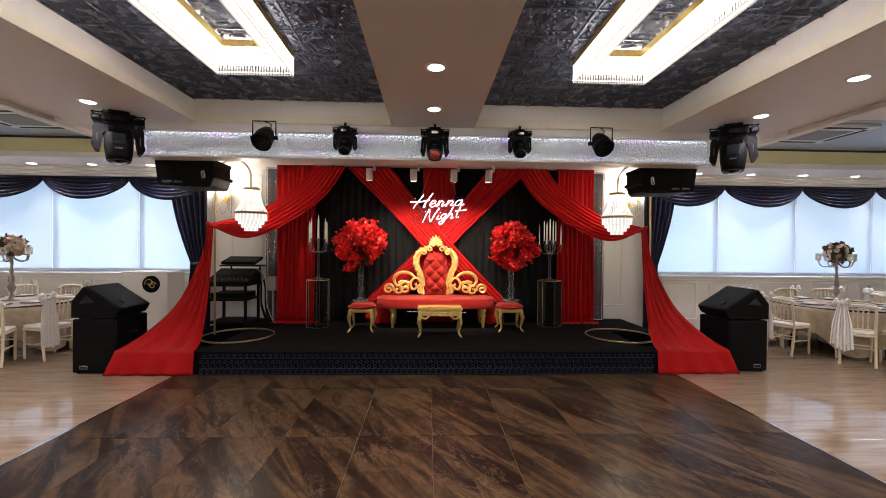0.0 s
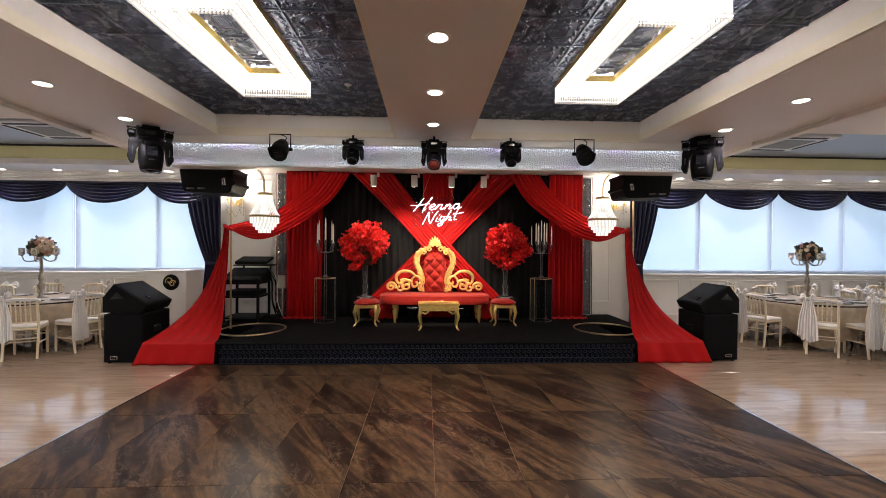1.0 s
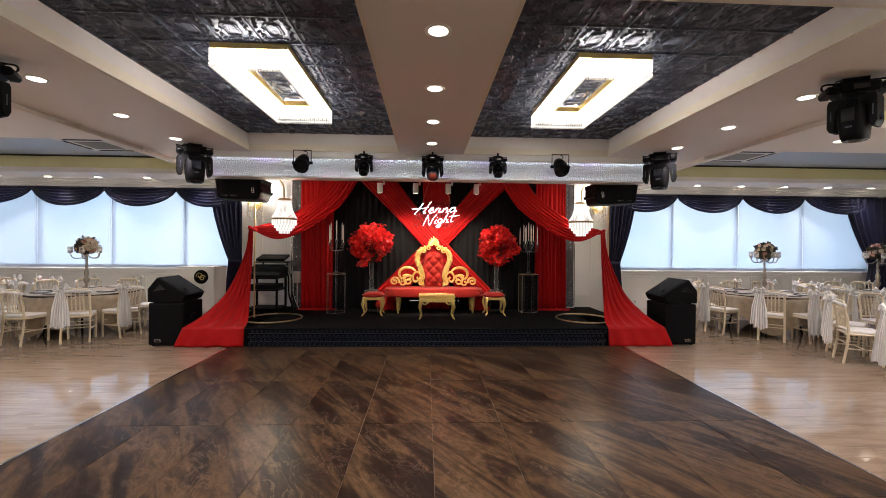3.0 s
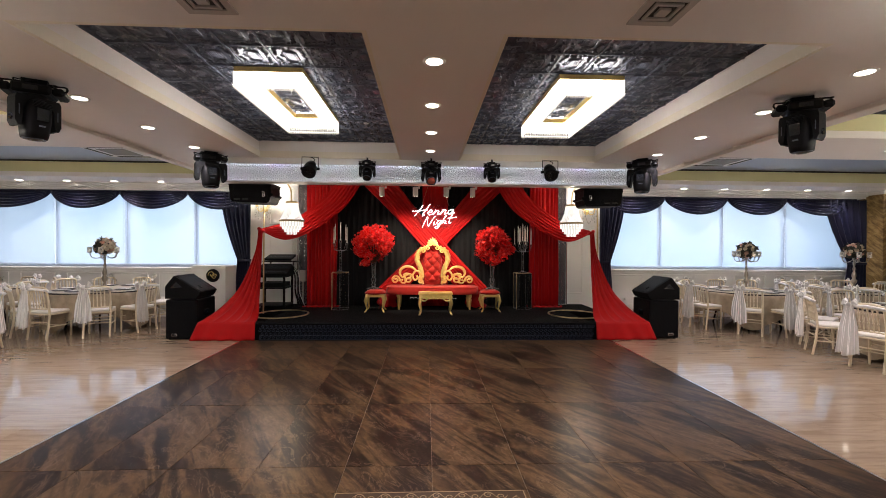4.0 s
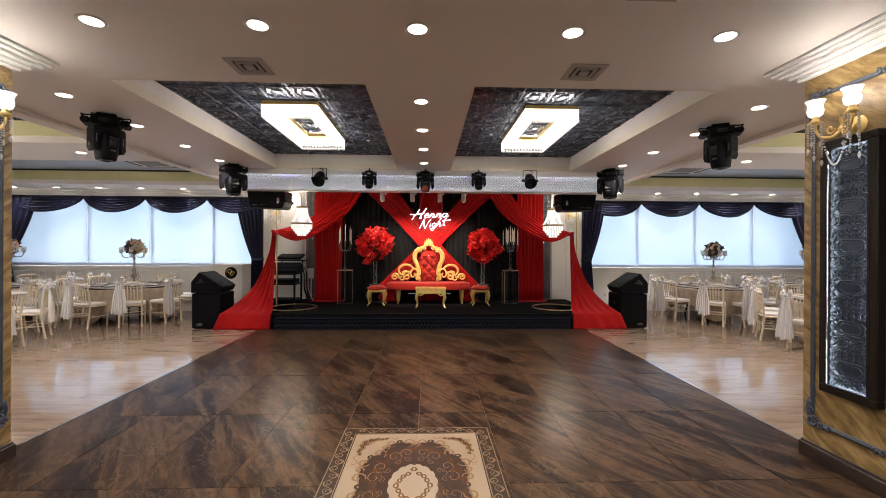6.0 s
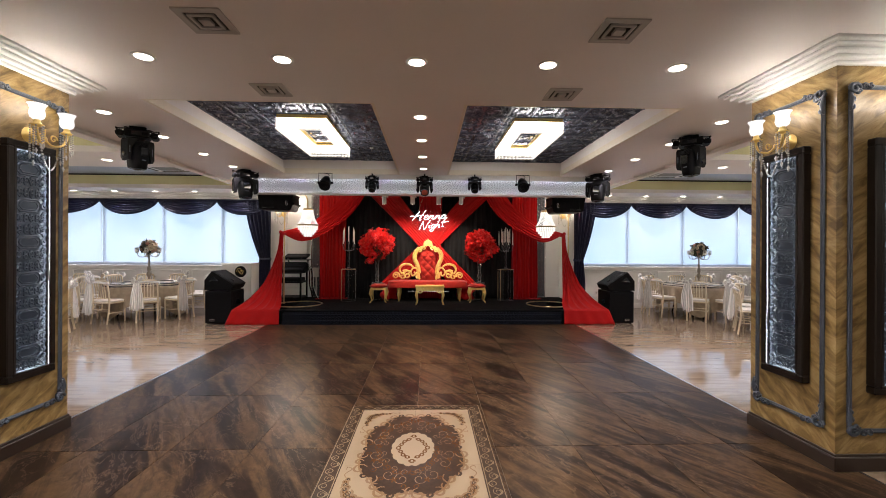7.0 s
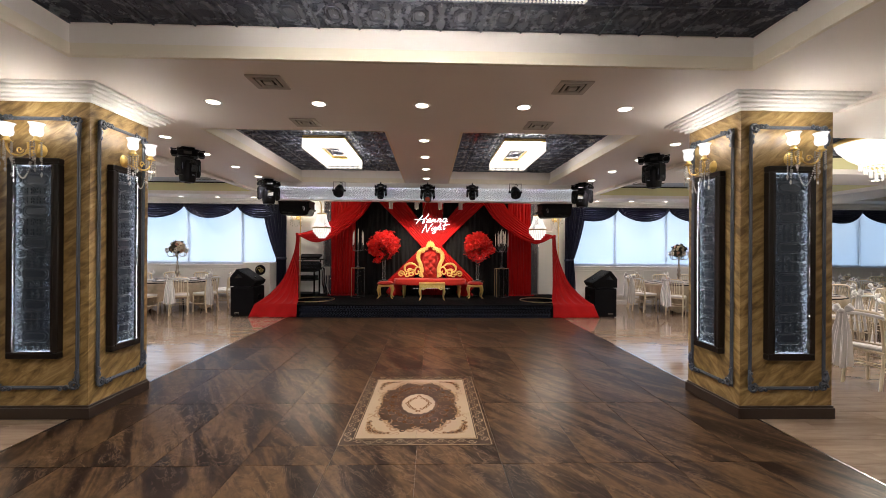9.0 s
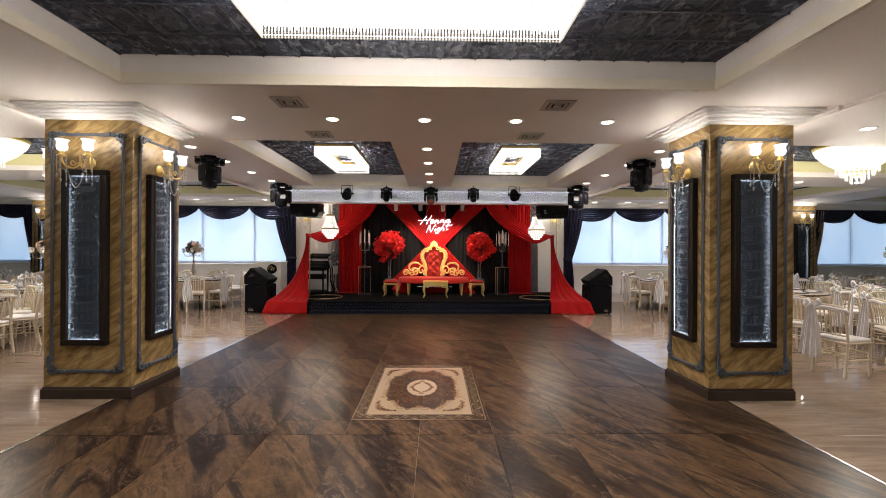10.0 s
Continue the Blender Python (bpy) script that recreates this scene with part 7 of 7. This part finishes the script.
def build_cloth():
    g = Geo()
    R = 0.90

    def fn(u, v):
        a = 2 * math.pi * u
        if v < 0.4:
            r = R * v / 0.4
            return (r * math.cos(a), r * math.sin(a), 0.763 - 0.002 * (v / 0.4) ** 6)
        k = (v - 0.4) / 0.6
        f = 0.04 * k * math.sin(16 * a + 1.3 * math.sin(4 * a)) + 0.018 * k * math.sin(33 * a) - 0.05 * k * (1 - abs(math.cos(2 * a)))
        r = R + 0.012 * min(1, k * 6) + 0.03 * k + f
        drop = 0.40 + 0.31 * abs(math.cos(2 * a)) ** 3.0 + 0.02 * math.sin(9 * a)
        return (r * math.cos(a), r * math.sin(a), 0.757 - drop * k)
    g.sheet(fn, 140, 16)
    return tagged(part("tablecloth", g, M_CLOTH), "taupe jacquard tablecloth with four long hanging corners on a round table", "tablecloth", "tablecloths")


def build_table():
    ob = thing("round_table", (0, 0, 0), 0, "round banquet table on black folding legs under a taupe cloth", "table", "banquet tables")
    part("tabletop", Geo().lathe([(0.89, 0.725), (0.895, 0.74), (0.89, 0.752), (0.0, 0.752)], 40), M_DARKWOOD, ob)
    for k in range(4):
        a = math.pi / 4 + k * math.pi / 2
        part("leg", Geo().tube([(0.45 * math.cos(a), 0.45 * math.sin(a), 0.725), (0.60 * math.cos(a), 0.60 * math.sin(a), 0.0)], 0.018, 8), M_BLACK, ob)
    return ob


def build_plate():
    ob = thing("place_setting", (0, 0, 0), 0, "white plate with folded napkin on a dark charger", "plate", "place settings")
    part("charger", Geo().lathe([(0.10, 0.0), (0.16, 0.008), (0.165, 0.012), (0.11, 0.006), (0.0, 0.005)], 24), M_PLATE, ob, "dark charger plate")
    part("plate", Geo().lathe([(0.07, 0.007), (0.12, 0.016), (0.125, 0.019), (0.08, 0.012), (0.0, 0.011)], 24), M_PLATEW, ob)
    part("napkin", Geo().box(-0.03, -0.08, 0.018, 0.03, 0.08, 0.028, 0.004), M_CUSHION, ob)
    return ob


TABLES = [(6.92, 5.47, 0.30), (-6.6, 5.45, 0.22), (7.45, 2.6, 0.25), (-7.95, 2.6, 0.0), (7.9, -0.5, 0.35), (-7.6, 0.2, 0.5),
          (9.35, 5.45, 0.3), (-9.3, 5.4, 0.1), (10.3, 2.7, 0.4), (-10.3, 2.6, 0.0), (10.0, -0.2, 0.2), (-10.4, 0.0, 0.3), (12.6, 4.7, 0.0), (-12.8, 4.7, 0.2)]
protos = build_chair(), [build_bow(k) for k in range(5)], build_centrepiece(), build_cloth(), build_table(), build_plate()
chair0, bows0, centre0, cloth0, table0, plate0 = protos
used = set()


def place(ob, m):
    """The first place takes the built thing itself, later ones a copy."""
    if ob.name in used:
        return copy_thing(ob, m)
    used.add(ob.name)
    ob.matrix_basis = m
    return ob


rng = random.Random(21)
for i, (tx, ty, a0) in enumerate(TABLES):
    place(table0, pose(tx, ty, 0))
    place(cloth0, pose(tx, ty, 0, 0, 0, rng.uniform(0, 360)))
    place(centre0, pose(tx, ty, 0.765, 0, 0, rng.uniform(0, 360)))
    for k in range(10):
        a = a0 + 2 * math.pi * k / 10
        da, rr = rng.uniform(-0.05, 0.05), (1.22 if i in (2, 3) else 1.06) + rng.uniform(-0.03, 0.07)
        x, y = tx + rr * math.cos(a + da), ty + rr * math.sin(a + da)
        if y > 6.24:
            y = 6.24
        place(plate0, pose(tx + 0.63 * math.cos(a), ty + 0.63 * math.sin(a), 0.766, 0, 0, math.degrees(a) + 90))
        m = pose(x, y, 0, 0, 0, math.degrees(a + da) + 90 + rng.uniform(-7, 7))
        place(chair0, m)
        place(bows0[(k + i) % 5], m)

# chairs pulled out into the aisle
for x, y, rz in ((5.50, -0.80, -78), (5.95, 0.25, -66), (6.35, -1.55, -60)):
    m = pose(x, y, 0, 0, 0, rz)
    place(chair0, m)
    place(bows0[int(x * 10) % 5], m)


# ---- floor pieces ----
ROW0, ROW_D, COL_W = 3.575, 1.225, 0.648
RUG = (-0.655, -2.25, 0.625, -0.43)


def tile_at(x0, y0, x1, y1):
    part("tile", Geo().box(x0 + 0.0012, y0 + 0.0012, -0.010, x1 - 0.0012, y1 - 0.0012, 0.0, 0.001), M_FLOOR, floor)


full = Geo().box(0.0012, 0.0012, -0.010, COL_W - 0.0012, ROW_D - 0.0012, 0.0, 0.001).mesh("tile", M_FLOOR)
for i in range(-5, 5):
    x0, x1 = i * COL_W, (i + 1) * COL_W
    tile_at(x0, ROW0, x1, STAGE_Y - 0.002)
    for k in range(1, 12):
        y0, y1 = ROW0 - k * ROW_D, ROW0 - (k - 1) * ROW_D
        if x1 > RUG[0] and x0 < RUG[2] and y1 > RUG[1] and y0 < RUG[3]:
            # the tiles round the medallion are cut to it
            if y1 > RUG[3]:
                tile_at(x0, RUG[3], x1, y1)
            if y0 < RUG[1]:
                tile_at(x0, y0, x1, RUG[1])
            ya, yb = max(y0, RUG[1]), min(y1, RUG[3])
            if x0 < RUG[0]:
                tile_at(x0, ya, RUG[0], yb)
            if x1 > RUG[2]:
                tile_at(RUG[2], ya, x1, yb)
        else:
            shared("tile", full, floor, pose(x0, y0, 0))
g = Geo()
for s in (-1, 1):
    g.box(s * DANCE_X, HALL_BACK, -0.006, s * (DANCE_X + 0.020), STAGE_Y, 0.003)
part("edge_strip", g, M_SILVER, floor, "thin metal edging strip")

PW, PL = 0.20, 1.20
plank = Geo().box(0.001, 0.001, -0.010, PL - 0.001, PW - 0.001, 0.0, 0.001).mesh("plank", M_PLANK)
rest = Geo()
for s in (-1, 1):
    j = 0
    for y in np.arange(HALL_BACK, WIN_Y - 0.01, PW):
        y = float(y)
        off = (j % 3) * 0.4
        j += 1
        x = DANCE_X + 0.012 - off
        while x < HALL_X - 0.05:
            a, b = max(x, DANCE_X + 0.012), min(x + PL, HALL_X)
            ax, bx = (a, b) if s > 0 else (-b, -a)
            if b - a > PL - 0.01 and b < 8.3 and -3.2 < y < 4.0:
                shared("plank", plank, floor, pose(ax, y, 0))
            elif b - a > 0.02:
                rest.box(ax + 0.001, y + 0.001, -0.010, bx - 0.001, min(y + PW, WIN_Y) - 0.001, 0.0)
            x += PL
rest_ob = part("plank_rest", rest, M_PLANK, floor)
rest_ob["kind"] = "stuff"
